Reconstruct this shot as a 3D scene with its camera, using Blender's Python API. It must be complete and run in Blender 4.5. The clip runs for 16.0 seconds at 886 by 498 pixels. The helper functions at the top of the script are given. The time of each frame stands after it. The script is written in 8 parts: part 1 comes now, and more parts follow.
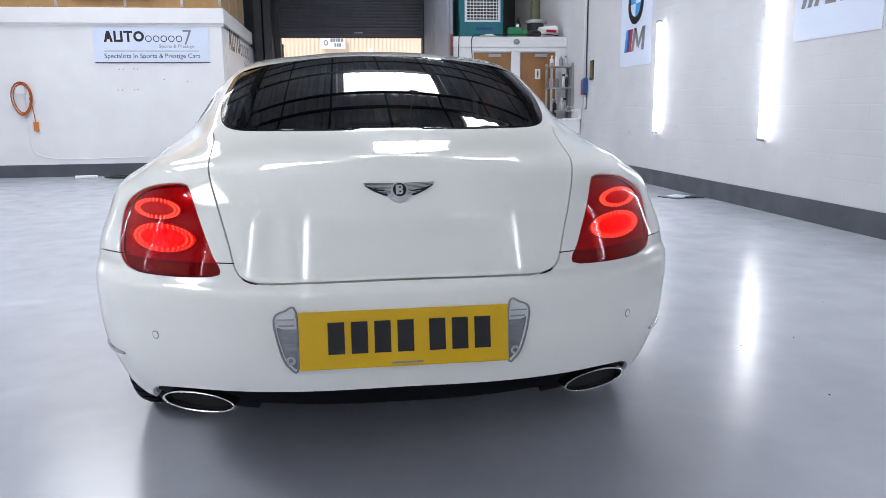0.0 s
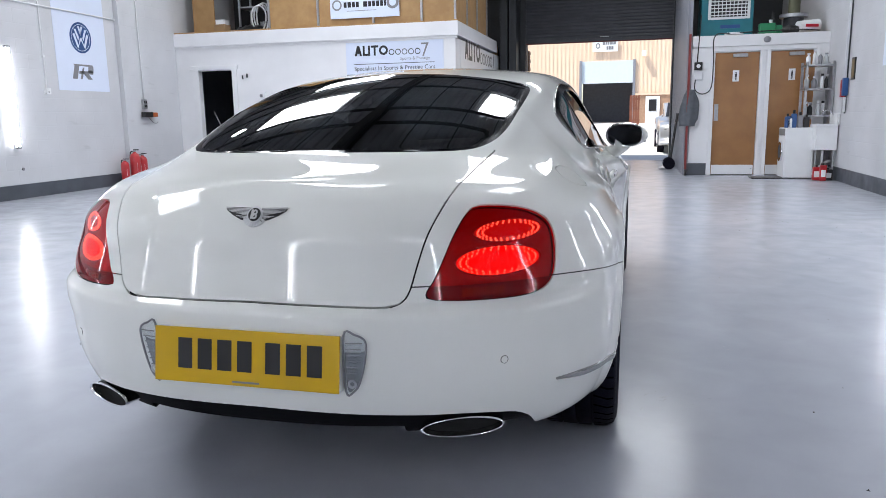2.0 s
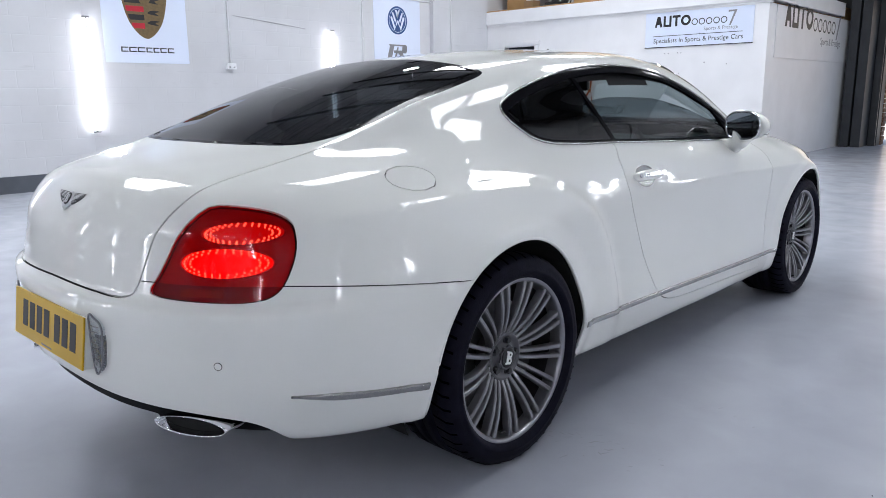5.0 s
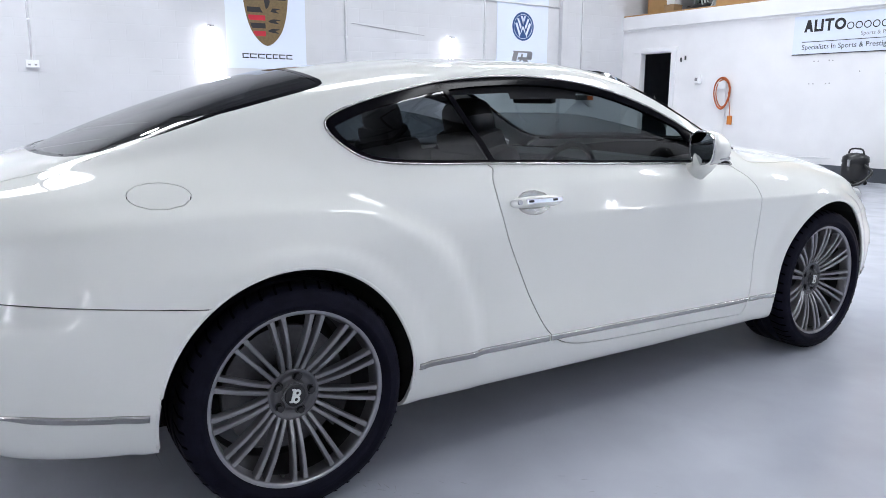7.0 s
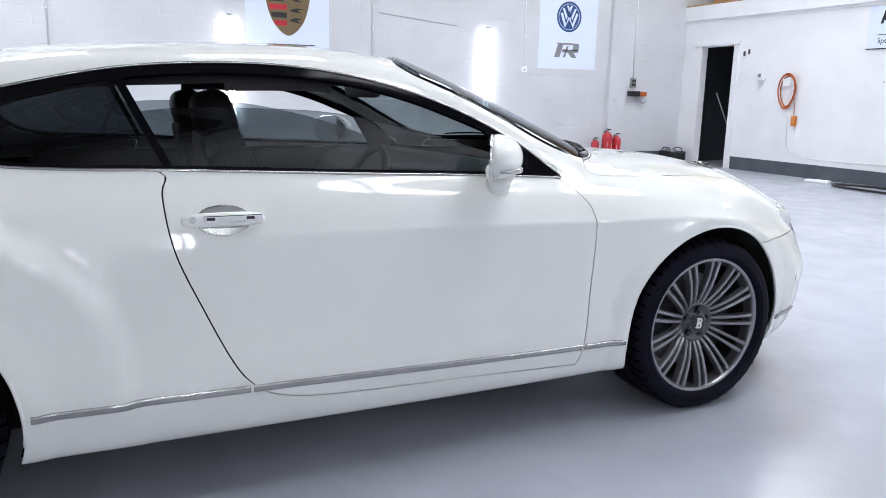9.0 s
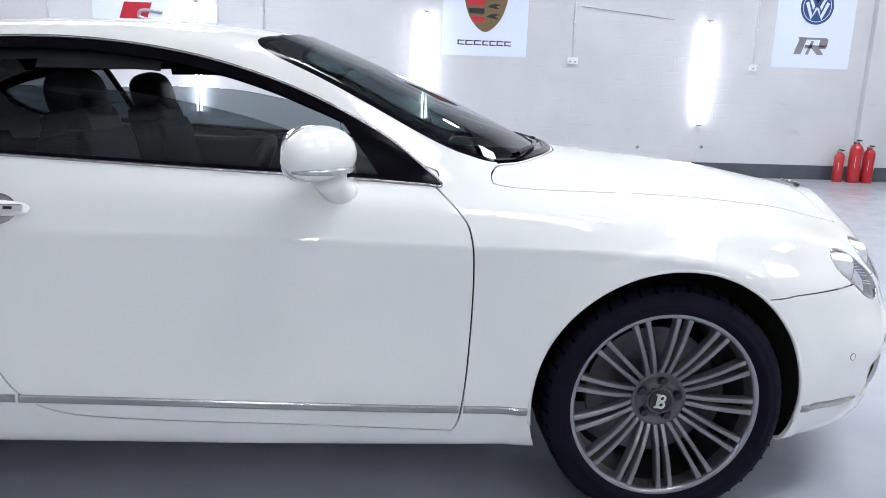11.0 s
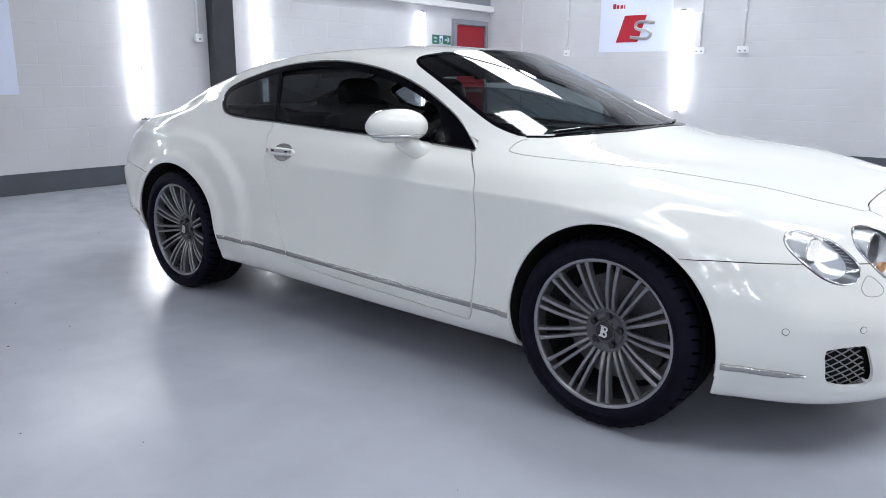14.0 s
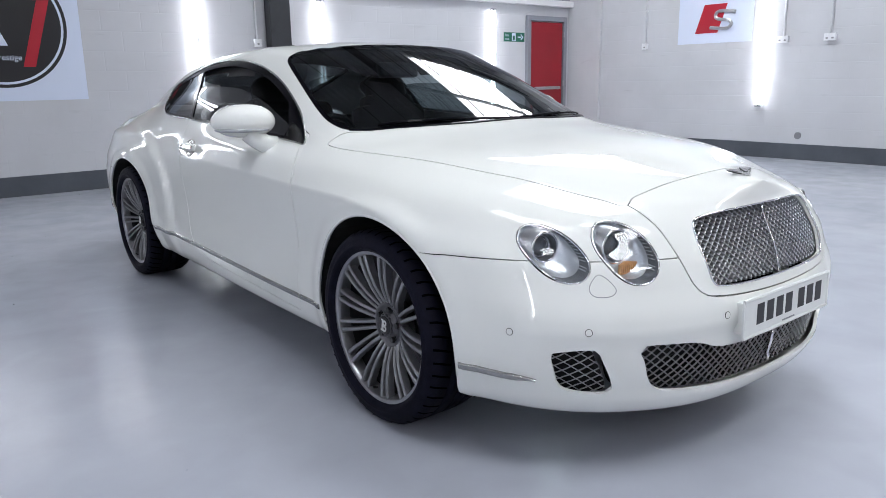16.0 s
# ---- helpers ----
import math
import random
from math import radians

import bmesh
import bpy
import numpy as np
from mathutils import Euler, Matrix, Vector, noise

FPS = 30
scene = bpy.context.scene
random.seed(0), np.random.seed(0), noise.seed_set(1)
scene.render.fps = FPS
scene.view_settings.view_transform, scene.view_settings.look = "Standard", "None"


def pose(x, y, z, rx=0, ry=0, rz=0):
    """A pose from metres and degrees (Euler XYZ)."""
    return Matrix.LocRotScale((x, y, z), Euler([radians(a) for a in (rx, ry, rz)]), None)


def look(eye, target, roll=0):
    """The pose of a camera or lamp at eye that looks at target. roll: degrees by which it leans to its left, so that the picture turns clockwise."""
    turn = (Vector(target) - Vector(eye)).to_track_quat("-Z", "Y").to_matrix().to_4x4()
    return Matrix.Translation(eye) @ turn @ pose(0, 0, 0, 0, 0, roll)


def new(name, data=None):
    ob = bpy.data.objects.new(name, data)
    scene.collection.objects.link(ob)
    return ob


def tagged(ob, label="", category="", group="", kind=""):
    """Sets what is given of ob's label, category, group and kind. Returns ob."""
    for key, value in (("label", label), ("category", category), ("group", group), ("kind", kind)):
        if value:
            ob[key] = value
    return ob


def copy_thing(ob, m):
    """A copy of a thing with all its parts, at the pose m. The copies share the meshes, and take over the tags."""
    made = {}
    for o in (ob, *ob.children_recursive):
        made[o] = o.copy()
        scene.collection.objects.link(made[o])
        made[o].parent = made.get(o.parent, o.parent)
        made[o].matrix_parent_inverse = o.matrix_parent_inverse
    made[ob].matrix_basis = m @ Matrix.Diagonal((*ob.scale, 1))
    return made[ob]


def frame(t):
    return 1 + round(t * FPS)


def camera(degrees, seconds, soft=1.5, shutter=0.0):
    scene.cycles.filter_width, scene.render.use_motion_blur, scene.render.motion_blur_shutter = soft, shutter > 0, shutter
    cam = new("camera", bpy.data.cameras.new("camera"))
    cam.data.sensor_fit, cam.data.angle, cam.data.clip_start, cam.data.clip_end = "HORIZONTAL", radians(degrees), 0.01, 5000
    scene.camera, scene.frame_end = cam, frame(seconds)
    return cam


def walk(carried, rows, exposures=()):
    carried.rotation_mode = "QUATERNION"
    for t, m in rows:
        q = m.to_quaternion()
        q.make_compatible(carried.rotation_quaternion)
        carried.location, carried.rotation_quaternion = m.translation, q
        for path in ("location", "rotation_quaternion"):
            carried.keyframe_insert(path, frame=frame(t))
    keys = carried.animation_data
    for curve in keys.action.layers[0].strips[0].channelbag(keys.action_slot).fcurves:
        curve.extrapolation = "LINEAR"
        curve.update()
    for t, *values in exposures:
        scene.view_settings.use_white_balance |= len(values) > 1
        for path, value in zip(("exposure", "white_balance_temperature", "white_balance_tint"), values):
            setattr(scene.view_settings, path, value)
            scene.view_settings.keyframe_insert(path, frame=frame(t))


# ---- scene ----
cam = camera(62.5, 16.0, soft=0.6)
PATH = [
    (0, (-0.154, -2.895, 1.111), (0.105, -0.948, 0.737), -0.6),
    (0.5, (0.141, -2.911, 1.113), (0.204, -0.947, 0.741), -0.7),
    (1, (0.388, -2.872, 1.122), (0.275, -0.909, 0.755), -0.6),
    (1.5, (0.662, -2.798, 1.142), (0.376, -0.852, 0.779), -0.9),
    (2, (0.948, -2.754, 1.156), (0.463, -0.846, 0.8), -1.0),
    (2.5, (1.189, -2.668, 1.158), (0.485, -0.83, 0.804), -0.8),
    (3, (1.413, -2.509, 1.169), (0.525, -0.753, 0.809), -0.1),
    (3.5, (1.62, -2.374, 1.177), (0.602, -0.693, 0.805), -0.1),
    (4, (1.883, -2.238, 1.198), (0.77, -0.623, 0.807), -0.4),
    (4.2, (1.955, -2.163, 1.189), (0.801, -0.578, 0.791), -0.6),
    (6.3, (2.669, -1.198, 1.214), (1.118, -0.002, 0.807), -0.1),
    (6.5, (2.702, -1.086, 1.216), (1.128, 0.08, 0.813), -0.1),
    (7, (2.835, -0.796, 1.215), (1.203, 0.29, 0.819), 0.2),
    (7.5, (2.902, -0.48, 1.217), (1.227, 0.539, 0.822), 0.5),
    (8, (2.902, -0.126, 1.217), (1.196, 0.838, 0.812), 0.7),
    (8.5, (2.969, 0.231, 1.219), (1.235, 1.138, 0.806), 0.9),
    (9, (2.982, 0.584, 1.227), (1.219, 1.432, 0.812), 1.1),
    (9.2, (2.966, 0.743, 1.225), (1.189, 1.56, 0.811), 1.1),
    (11.5, (2.79, 2.22, 1.203), (0.843, 2.067, 0.77), 1.6),
    (12, (2.895, 2.536, 1.227), (1.008, 2.031, 0.798), 0.8),
    (12.5, (3.059, 2.907, 1.233), (1.271, 2.119, 0.806), 0.9),
    (13, (3.153, 3.282, 1.235), (1.467, 2.299, 0.801), 1.4),
    (13.5, (3.237, 3.583, 1.228), (1.644, 2.458, 0.784), 1.3),
    (14, (3.183, 3.854, 1.224), (1.677, 2.619, 0.771), 0.4),
    (14.5, (2.995, 4.159, 1.21), (1.567, 2.836, 0.751), -0.5),
    (15, (2.725, 4.328, 1.178), (1.364, 2.936, 0.718), -0.8),
    (15.5, (2.498, 4.516, 1.186), (1.2, 3.064, 0.732), -0.9),
    (16, (2.288, 4.767, 1.192), (1.057, 3.257, 0.741), -0.9),
]
walk(cam, [(t, look(eye, target, roll)) for t, eye, target, roll in PATH],
     exposures=[(0, 0.62), (2, 0.60), (3.5, 0.60), (5.2, 0.72), (7, 0.87), (9, 0.86), (11.5, 0.80), (12.5, 0.72), (14.5, 0.54), (16, 0.45)])

# ---- sky, sun and exposure ----
scene.view_settings.exposure = 0.0
world = bpy.data.worlds.new("sky")
world.use_nodes = True
scene.world = world
wn = world.node_tree.nodes
sky = wn.new("ShaderNodeTexSky")
sky.sky_type, sky.sun_disc = "NISHITA", False
sky.sun_elevation, sky.sun_rotation = radians(59), radians(243)
world.node_tree.links.new(sky.outputs[0], wn["Background"].inputs[0])
wn["Background"].inputs[1].default_value = 0.15
sun = new("sun", bpy.data.lights.new("sun", "SUN"))
sun.data.energy, sun.data.angle, sun.data.color = 5.0, radians(0.6), (1.0, 0.95, 0.88)
# the sun stands behind the building, high over the yard side
sun.matrix_world = look((0, 0, 30), (16, 8, 0))

# ---- materials ----
MATS = {}


def shader(name, color, rough=0.5, metal=0.0, coat=0.0, spec=0.5, vary=0.0, scale=6.0, bump=0.0, bump_scale=120.0,
           tint=None, emit=0.0, alpha=1.0, trans=0.0, ior=1.45, rough_vary=0.0, island=False):
    """A principled material with variation at two scales, from object-space noise."""
    if name in MATS:
        return MATS[name]
    m = bpy.data.materials.new(name)
    m.use_nodes = True
    nt = m.node_tree
    b = nt.nodes["Principled BSDF"]
    c = (*color, 1.0)
    b.inputs["Base Color"].default_value = c
    b.inputs["Roughness"].default_value = rough
    b.inputs["Metallic"].default_value = metal
    b.inputs["Coat Weight"].default_value = coat
    b.inputs["Coat Roughness"].default_value = 0.03
    b.inputs["Specular IOR Level"].default_value = spec
    b.inputs["IOR"].default_value = ior
    b.inputs["Transmission Weight"].default_value = trans
    b.inputs["Alpha"].default_value = alpha
    if emit:
        b.inputs["Emission Color"].default_value = c
        b.inputs["Emission Strength"].default_value = emit
    if vary or bump or rough_vary:
        tc = nt.nodes.new("ShaderNodeTexCoord")
        big = nt.nodes.new("ShaderNodeTexNoise")
        big.inputs["Scale"].default_value, big.inputs["Detail"].default_value = scale, 5.0
        fine = nt.nodes.new("ShaderNodeTexNoise")
        fine.inputs["Scale"].default_value, fine.inputs["Detail"].default_value = bump_scale, 4.0
        nt.links.new(tc.outputs["Object"], big.inputs["Vector"])
        nt.links.new(tc.outputs["Object"], fine.inputs["Vector"])
        if vary:
            mix = nt.nodes.new("ShaderNodeMixRGB")
            add = nt.nodes.new("ShaderNodeMath")
            add.operation = "MULTIPLY_ADD"
            add.inputs[1].default_value, add.inputs[2].default_value = 0.3, 0.0
            nt.links.new(fine.outputs["Fac"], add.inputs[0])
            add2 = nt.nodes.new("ShaderNodeMath")
            nt.links.new(add.outputs[0], add2.inputs[0])
            ramp = nt.nodes.new("ShaderNodeMapRange")
            ramp.inputs[1].default_value, ramp.inputs[2].default_value = 0.3, 0.72
            nt.links.new(big.outputs["Fac"], ramp.inputs[0])
            nt.links.new(ramp.outputs[0], add2.inputs[1])
            t = tint or tuple(v * (1 - vary) for v in color)
            mix.inputs[1].default_value, mix.inputs[2].default_value = c, (*t, 1.0)
            nt.links.new(add2.outputs[0], mix.inputs[0])
            nt.links.new(mix.outputs[0], b.inputs["Base Color"])
        if rough_vary:
            rr = nt.nodes.new("ShaderNodeMapRange")
            rr.inputs[1].default_value, rr.inputs[2].default_value = 0.3, 0.7
            rr.inputs[3].default_value, rr.inputs[4].default_value = max(0.02, rough - rough_vary), rough + rough_vary
            nt.links.new(big.outputs["Fac"], rr.inputs[0])
            nt.links.new(rr.outputs[0], b.inputs["Roughness"])
        if bump:
            bp = nt.nodes.new("ShaderNodeBump")
            bp.inputs["Strength"].default_value, bp.inputs["Distance"].default_value = bump, 0.01
            nt.links.new(fine.outputs["Fac"], bp.inputs["Height"])
            nt.links.new(bp.outputs[0], b.inputs["Normal"])
    MATS[name] = m
    return m


def glow(name, color, strength):
    """A surface that gives off light."""
    if name in MATS:
        return MATS[name]
    m = bpy.data.materials.new(name)
    m.use_nodes = True
    nt = m.node_tree
    nt.nodes.remove(nt.nodes["Principled BSDF"])
    e = nt.nodes.new("ShaderNodeEmission")
    e.inputs[0].default_value, e.inputs[1].default_value = (*color, 1), strength
    nt.links.new(e.outputs[0], nt.nodes["Material Output"].inputs[0])
    MATS[name] = m
    return m


def painted_block(name, color, axis):
    """White-painted blockwork: shallow courses and joints under several coats, scuffs near the floor."""
    m = shader(name, color, rough=0.62, spec=0.35, vary=0.10, scale=1.3, rough_vary=0.1)
    nt = m.node_tree
    b = nt.nodes["Principled BSDF"]
    tc = nt.nodes.new("ShaderNodeTexCoord")
    sep = nt.nodes.new("ShaderNodeSeparateXYZ")
    com = nt.nodes.new("ShaderNodeCombineXYZ")
    nt.links.new(tc.outputs["Object"], sep.inputs[0])
    nt.links.new(sep.outputs["Y" if axis == "x" else "X"], com.inputs[0])
    nt.links.new(sep.outputs["Z"], com.inputs[1])
    br = nt.nodes.new("ShaderNodeTexBrick")
    br.inputs["Scale"].default_value = 1.0
    br.inputs["Brick Width"].default_value, br.inputs["Row Height"].default_value = 0.45, 0.225
    br.inputs["Mortar Size"].default_value, br.inputs["Mortar Smooth"].default_value = 0.008, 0.6
    br.inputs["Color1"].default_value = br.inputs["Color2"].default_value = (1, 1, 1, 1)
    br.inputs["Mortar"].default_value = (0, 0, 0, 1)
    nt.links.new(com.outputs[0], br.inputs["Vector"])
    no = nt.nodes.new("ShaderNodeTexNoise")
    no.inputs["Scale"].default_value, no.inputs["Detail"].default_value = 14.0, 6.0
    nt.links.new(tc.outputs["Object"], no.inputs["Vector"])
    ma = nt.nodes.new("ShaderNodeMath")
    ma.operation = "MULTIPLY_ADD"
    ma.inputs[1].default_value = 0.35
    nt.links.new(no.outputs["Fac"], ma.inputs[0])
    nt.links.new(br.outputs["Color"], ma.inputs[2])
    bp = nt.nodes.new("ShaderNodeBump")
    bp.inputs["Strength"].default_value, bp.inputs["Distance"].default_value = 0.24, 0.005
    nt.links.new(ma.outputs[0], bp.inputs["Height"])
    nt.links.new(bp.outputs[0], b.inputs["Normal"])
    # long faint scuffs and rubbed marks
    sc = nt.nodes.new("ShaderNodeVectorMath")
    sc.operation = "MULTIPLY"
    sc.inputs[1].default_value = (1.3, 8.0, 1.0)
    nt.links.new(com.outputs[0], sc.inputs[0])
    sn = nt.nodes.new("ShaderNodeTexNoise")
    sn.inputs["Scale"].default_value, sn.inputs["Detail"].default_value, sn.inputs["Distortion"].default_value = 1.1, 7.0, 0.5
    nt.links.new(sc.outputs[0], sn.inputs["Vector"])
    rm = nt.nodes.new("ShaderNodeMapRange")
    rm.inputs[1].default_value, rm.inputs[2].default_value, rm.inputs[3].default_value, rm.inputs[4].default_value = 0.66, 0.76, 0.0, 0.28
    nt.links.new(sn.outputs["Fac"], rm.inputs[0])
    mk = nt.nodes.new("ShaderNodeMixRGB")
    mk.inputs[2].default_value = (0.30, 0.30, 0.32, 1)
    old = b.inputs["Base Color"].links[0].from_socket
    nt.links.new(rm.outputs[0], mk.inputs[0])
    nt.links.new(old, mk.inputs[1])
    nt.links.new(mk.outputs[0], b.inputs["Base Color"])
    return m


WHITE_X = painted_block("white_block_x", (0.575, 0.58, 0.61), "x")
WHITE_Y = painted_block("white_block_y", (0.575, 0.58, 0.61), "y")
WHITE = shader("white_paint", (0.77, 0.77, 0.79), 0.4, vary=0.08, scale=2.0, bump=0.05, bump_scale=60)
SKIRT = shader("grey_skirting_paint", (0.085, 0.095, 0.115), 0.45, vary=0.25, scale=3.0, bump=0.08, bump_scale=40, rough_vary=0.1)
ROOFSHEET = shader("grey_roof_sheet", (0.31, 0.32, 0.345), 0.5, vary=0.3, scale=1.5)
STEEL_DARK = shader("dark_steel", (0.035, 0.038, 0.045), 0.45, vary=0.3, scale=4.0, bump=0.05)
SHUTTER = shader("shutter_grey", (0.07, 0.073, 0.085), 0.42, metal=0.3, vary=0.2, scale=3.0)
GREY_SHEET = shader("grey_sheet", (0.28, 0.29, 0.33), 0.45, metal=0.2, vary=0.15, scale=2.0)
TUBE = glow("tube_light", (0.94, 0.97, 1.02), 19.0)
PLASTIC_W = shader("white_plastic", (0.75, 0.76, 0.78), 0.35, vary=0.05)
PLASTIC_B = shader("black_plastic", (0.015, 0.015, 0.017), 0.35, vary=0.2, scale=20)
PAPER = shader("poster_white", (0.66, 0.72, 0.86), 0.3, vary=0.05, scale=1.0)
BLACK = shader("print_black", (0.012, 0.012, 0.015), 0.4, vary=0.1)
INK_BLUE = shader("print_blue", (0.02, 0.07, 0.22), 0.35, vary=0.1)
INK_RED = shader("print_red", (0.45, 0.012, 0.03), 0.35, vary=0.1)
INK_GREY = shader("print_grey", (0.22, 0.22, 0.24), 0.35, vary=0.1)
INK_GOLD = shader("print_gold", (0.17, 0.115, 0.05), 0.4, vary=0.25, scale=30)
INK_CYAN = shader("print_cyan", (0.05, 0.30, 0.70), 0.35, vary=0.1)
CHROME = shader("chrome", (0.80, 0.80, 0.82), 0.06, metal=1.0, rough_vary=0.03, scale=8)
STEEL = shader("galvanised_steel", (0.45, 0.46, 0.48), 0.35, metal=0.8, vary=0.2, scale=20)
WOODBOARD = shader("chipboard", (0.42, 0.26, 0.115), 0.6, vary=0.3, scale=5.0, bump=0.1, bump_scale=80, tint=(0.33, 0.19, 0.08))
DOORWOOD = shader("varnished_door", (0.33, 0.155, 0.055), 0.35, vary=0.25, scale=3.0, bump=0.05)
REDDOOR = shader("red_door_paint", (0.30, 0.008, 0.018), 0.4, vary=0.15, scale=3.0)
GREEN_SIGN = shader("green_sign", (0.01, 0.13, 0.085), 0.4, vary=0.1)


def floor_paint():
    """Grey epoxy: glossy, with dust, scuffs and tyre film that dull it in patches."""
    m = bpy.data.materials.new("grey_floor_paint")
    m.use_nodes = True
    nt = m.node_tree
    b = nt.nodes["Principled BSDF"]
    tc = nt.nodes.new("ShaderNodeTexCoord")
    def noise_node(scale, detail, dist=0.0):
        n = nt.nodes.new("ShaderNodeTexNoise")
        n.inputs["Scale"].default_value, n.inputs["Detail"].default_value = scale, detail
        n.inputs["Distortion"].default_value = dist
        nt.links.new(tc.outputs["Object"], n.inputs["Vector"])
        return n
    big, mid, fine = noise_node(0.55, 5, 0.6), noise_node(4.0, 8, 0.4), noise_node(160, 3)
    cr = nt.nodes.new("ShaderNodeValToRGB")
    cr.color_ramp.elements[0].position, cr.color_ramp.elements[1].position = 0.32, 0.70
    cr.color_ramp.elements[0].color = (0.365, 0.380, 0.435, 1)
    cr.color_ramp.elements[1].color = (0.42, 0.435, 0.49, 1)
    nt.links.new(big.outputs["Fac"], cr.inputs[0])
    mx = nt.nodes.new("ShaderNodeMixRGB")
    mx.blend_type = "MULTIPLY"
    mr = nt.nodes.new("ShaderNodeMapRange")
    mr.inputs[1].default_value, mr.inputs[2].default_value, mr.inputs[3].default_value, mr.inputs[4].default_value = 0.3, 0.7, 0.95, 1.03
    nt.links.new(mid.outputs["Fac"], mr.inputs[0])
    mx.inputs[0].default_value = 1.0
    nt.links.new(cr.outputs[0], mx.inputs[1])
    nt.links.new(mr.outputs[0], mx.inputs[2])
    nt.links.new(mx.outputs[0], b.inputs["Base Color"])
    rr = nt.nodes.new("ShaderNodeMapRange")
    rr.inputs[1].default_value, rr.inputs[2].default_value, rr.inputs[3].default_value, rr.inputs[4].default_value = 0.3, 0.7, 0.20, 0.27
    nt.links.new(mid.outputs["Fac"], rr.inputs[0])
    nt.links.new(rr.outputs[0], b.inputs["Roughness"])
    bp = nt.nodes.new("ShaderNodeBump")
    bp.inputs["Strength"].default_value, bp.inputs["Distance"].default_value = 0.05, 0.002
    ad = nt.nodes.new("ShaderNodeMath")
    ad.operation = "MULTIPLY_ADD"
    ad.inputs[1].default_value = 0.12
    nt.links.new(fine.outputs["Fac"], ad.inputs[0])
    nt.links.new(mid.outputs["Fac"], ad.inputs[2])
    nt.links.new(ad.outputs[0], bp.inputs["Height"])
    nt.links.new(bp.outputs[0], b.inputs["Normal"])
    return m


FLOOR = floor_paint()

# ---- mesh helpers ----
def mesh_object(name, bm, material, parent=None, smooth=False):
    me = bpy.data.meshes.new(name)
    bm.normal_update()
    bm.to_mesh(me)
    bm.free()
    for p in me.polygons:
        p.use_smooth = smooth
    if material:
        me.materials.append(material)
    ob = new(name, me)
    if parent:
        ob.parent = parent
    return ob


def part(name, bm, material, parent, label="", smooth=False):
    ob = mesh_object(name, bm, material, parent, smooth)
    if label:
        tagged(ob, label)
    return ob


def thing(name, label, category, group="", kind="", at=None):
    ob = new(name)
    if at is not None:
        ob.matrix_world = at
    return tagged(ob, label, category, group, kind)


def add_box(bm, x0, x1, y0, y1, z0, z1, bevel=0.0, m=None):
    r = bmesh.ops.create_cube(bm, size=1.0)
    vs = r["verts"]
    bmesh.ops.transform(bm, verts=vs, matrix=Matrix.Translation(((x0 + x1) / 2, (y0 + y1) / 2, (z0 + z1) / 2)) @ Matrix.Diagonal((x1 - x0, y1 - y0, z1 - z0, 1)))
    if bevel:
        es = list({e for v in vs for e in v.link_edges})
        r = bmesh.ops.bevel(bm, geom=es, offset=bevel, segments=2, affect="EDGES", profile=0.6)
        vs = list({v for f in r["faces"] for v in f.verts} | {v for v in vs if v.is_valid})
    if m is not None:
        bmesh.ops.transform(bm, verts=[v for v in vs if v.is_valid], matrix=m)
    return bm


def box(x0, x1, y0, y1, z0, z1, bevel=0.0, m=None):
    return add_box(bmesh.new(), x0, x1, y0, y1, z0, z1, bevel, m)


def add_tube(bm, a, b, r, seg=12, r2=None, caps=True):
    """A round bar from a to b."""
    a, b = Vector(a), Vector(b)
    d = b - a
    q = d.to_track_quat("Z", "Y").to_matrix().to_4x4()
    bmesh.ops.create_cone(bm, cap_ends=caps, cap_tris=False, segments=seg, radius1=r, radius2=r if r2 is None else r2, depth=d.length,
                          matrix=Matrix.Translation((a + b) / 2) @ q)
    return bm


def tube(a, b, r, seg=12, r2=None):
    return add_tube(bmesh.new(), a, b, r, seg, r2)


def spline(points, n=8, closed=False):
    """Catmull-Rom points through the given ones."""
    pts = [Vector(p) for p in points]
    k, out = len(pts), []
    for i in range(k if closed else k - 1):
        p0 = pts[(i - 1) % k] if closed or i > 0 else pts[0] * 2 - pts[1]
        p1, p2 = pts[i], pts[(i + 1) % k]
        p3 = pts[(i + 2) % k] if closed or i + 2 < k else pts[-1] * 2 - pts[-2]
        for j in range(n):
            t = j / n
            out.append(0.5 * ((2 * p1) + (p2 - p0) * t + (2 * p0 - 5 * p1 + 4 * p2 - p3) * t * t + (3 * p1 - p0 - 3 * p2 + p3) * t ** 3))
    if not closed:
        out.append(pts[-1])
    return out


def add_sweep(bm, path, r, seg=8, closed=False):
    """A round cord along a path of points."""
    rings, k = [], len(path)
    up = Vector((0.13, 0.21, 1)).normalized()
    for i, p in enumerate(path):
        a = path[(i - 1) % k] if closed or i else path[0]
        b = path[(i + 1) % k] if closed or i + 1 < k else path[-1]
        d = (b - a).normalized()
        u = d.cross(up)
        u = u.normalized() if u.length > 1e-4 else Vector((1, 0, 0))
        w = u.cross(d).normalized()
        rr = r(i / max(1, k - 1)) if callable(r) else r
        rings.append([bm.verts.new(p + u * (rr * math.cos(2 * math.pi * j / seg)) + w * (rr * math.sin(2 * math.pi * j / seg))) for j in range(seg)])
    for i in range(k if closed else k - 1):
        for j in range(seg):
            bm.faces.new((rings[i][j], rings[i][(j + 1) % seg], rings[(i + 1) % k][(j + 1) % seg], rings[(i + 1) % k][j]))
    if not closed:
        bm.faces.new(list(reversed(rings[0])))
        bm.faces.new(rings[-1])
    return bm


def sweep(path, r, seg=8, closed=False):
    return add_sweep(bmesh.new(), path, r, seg, closed)


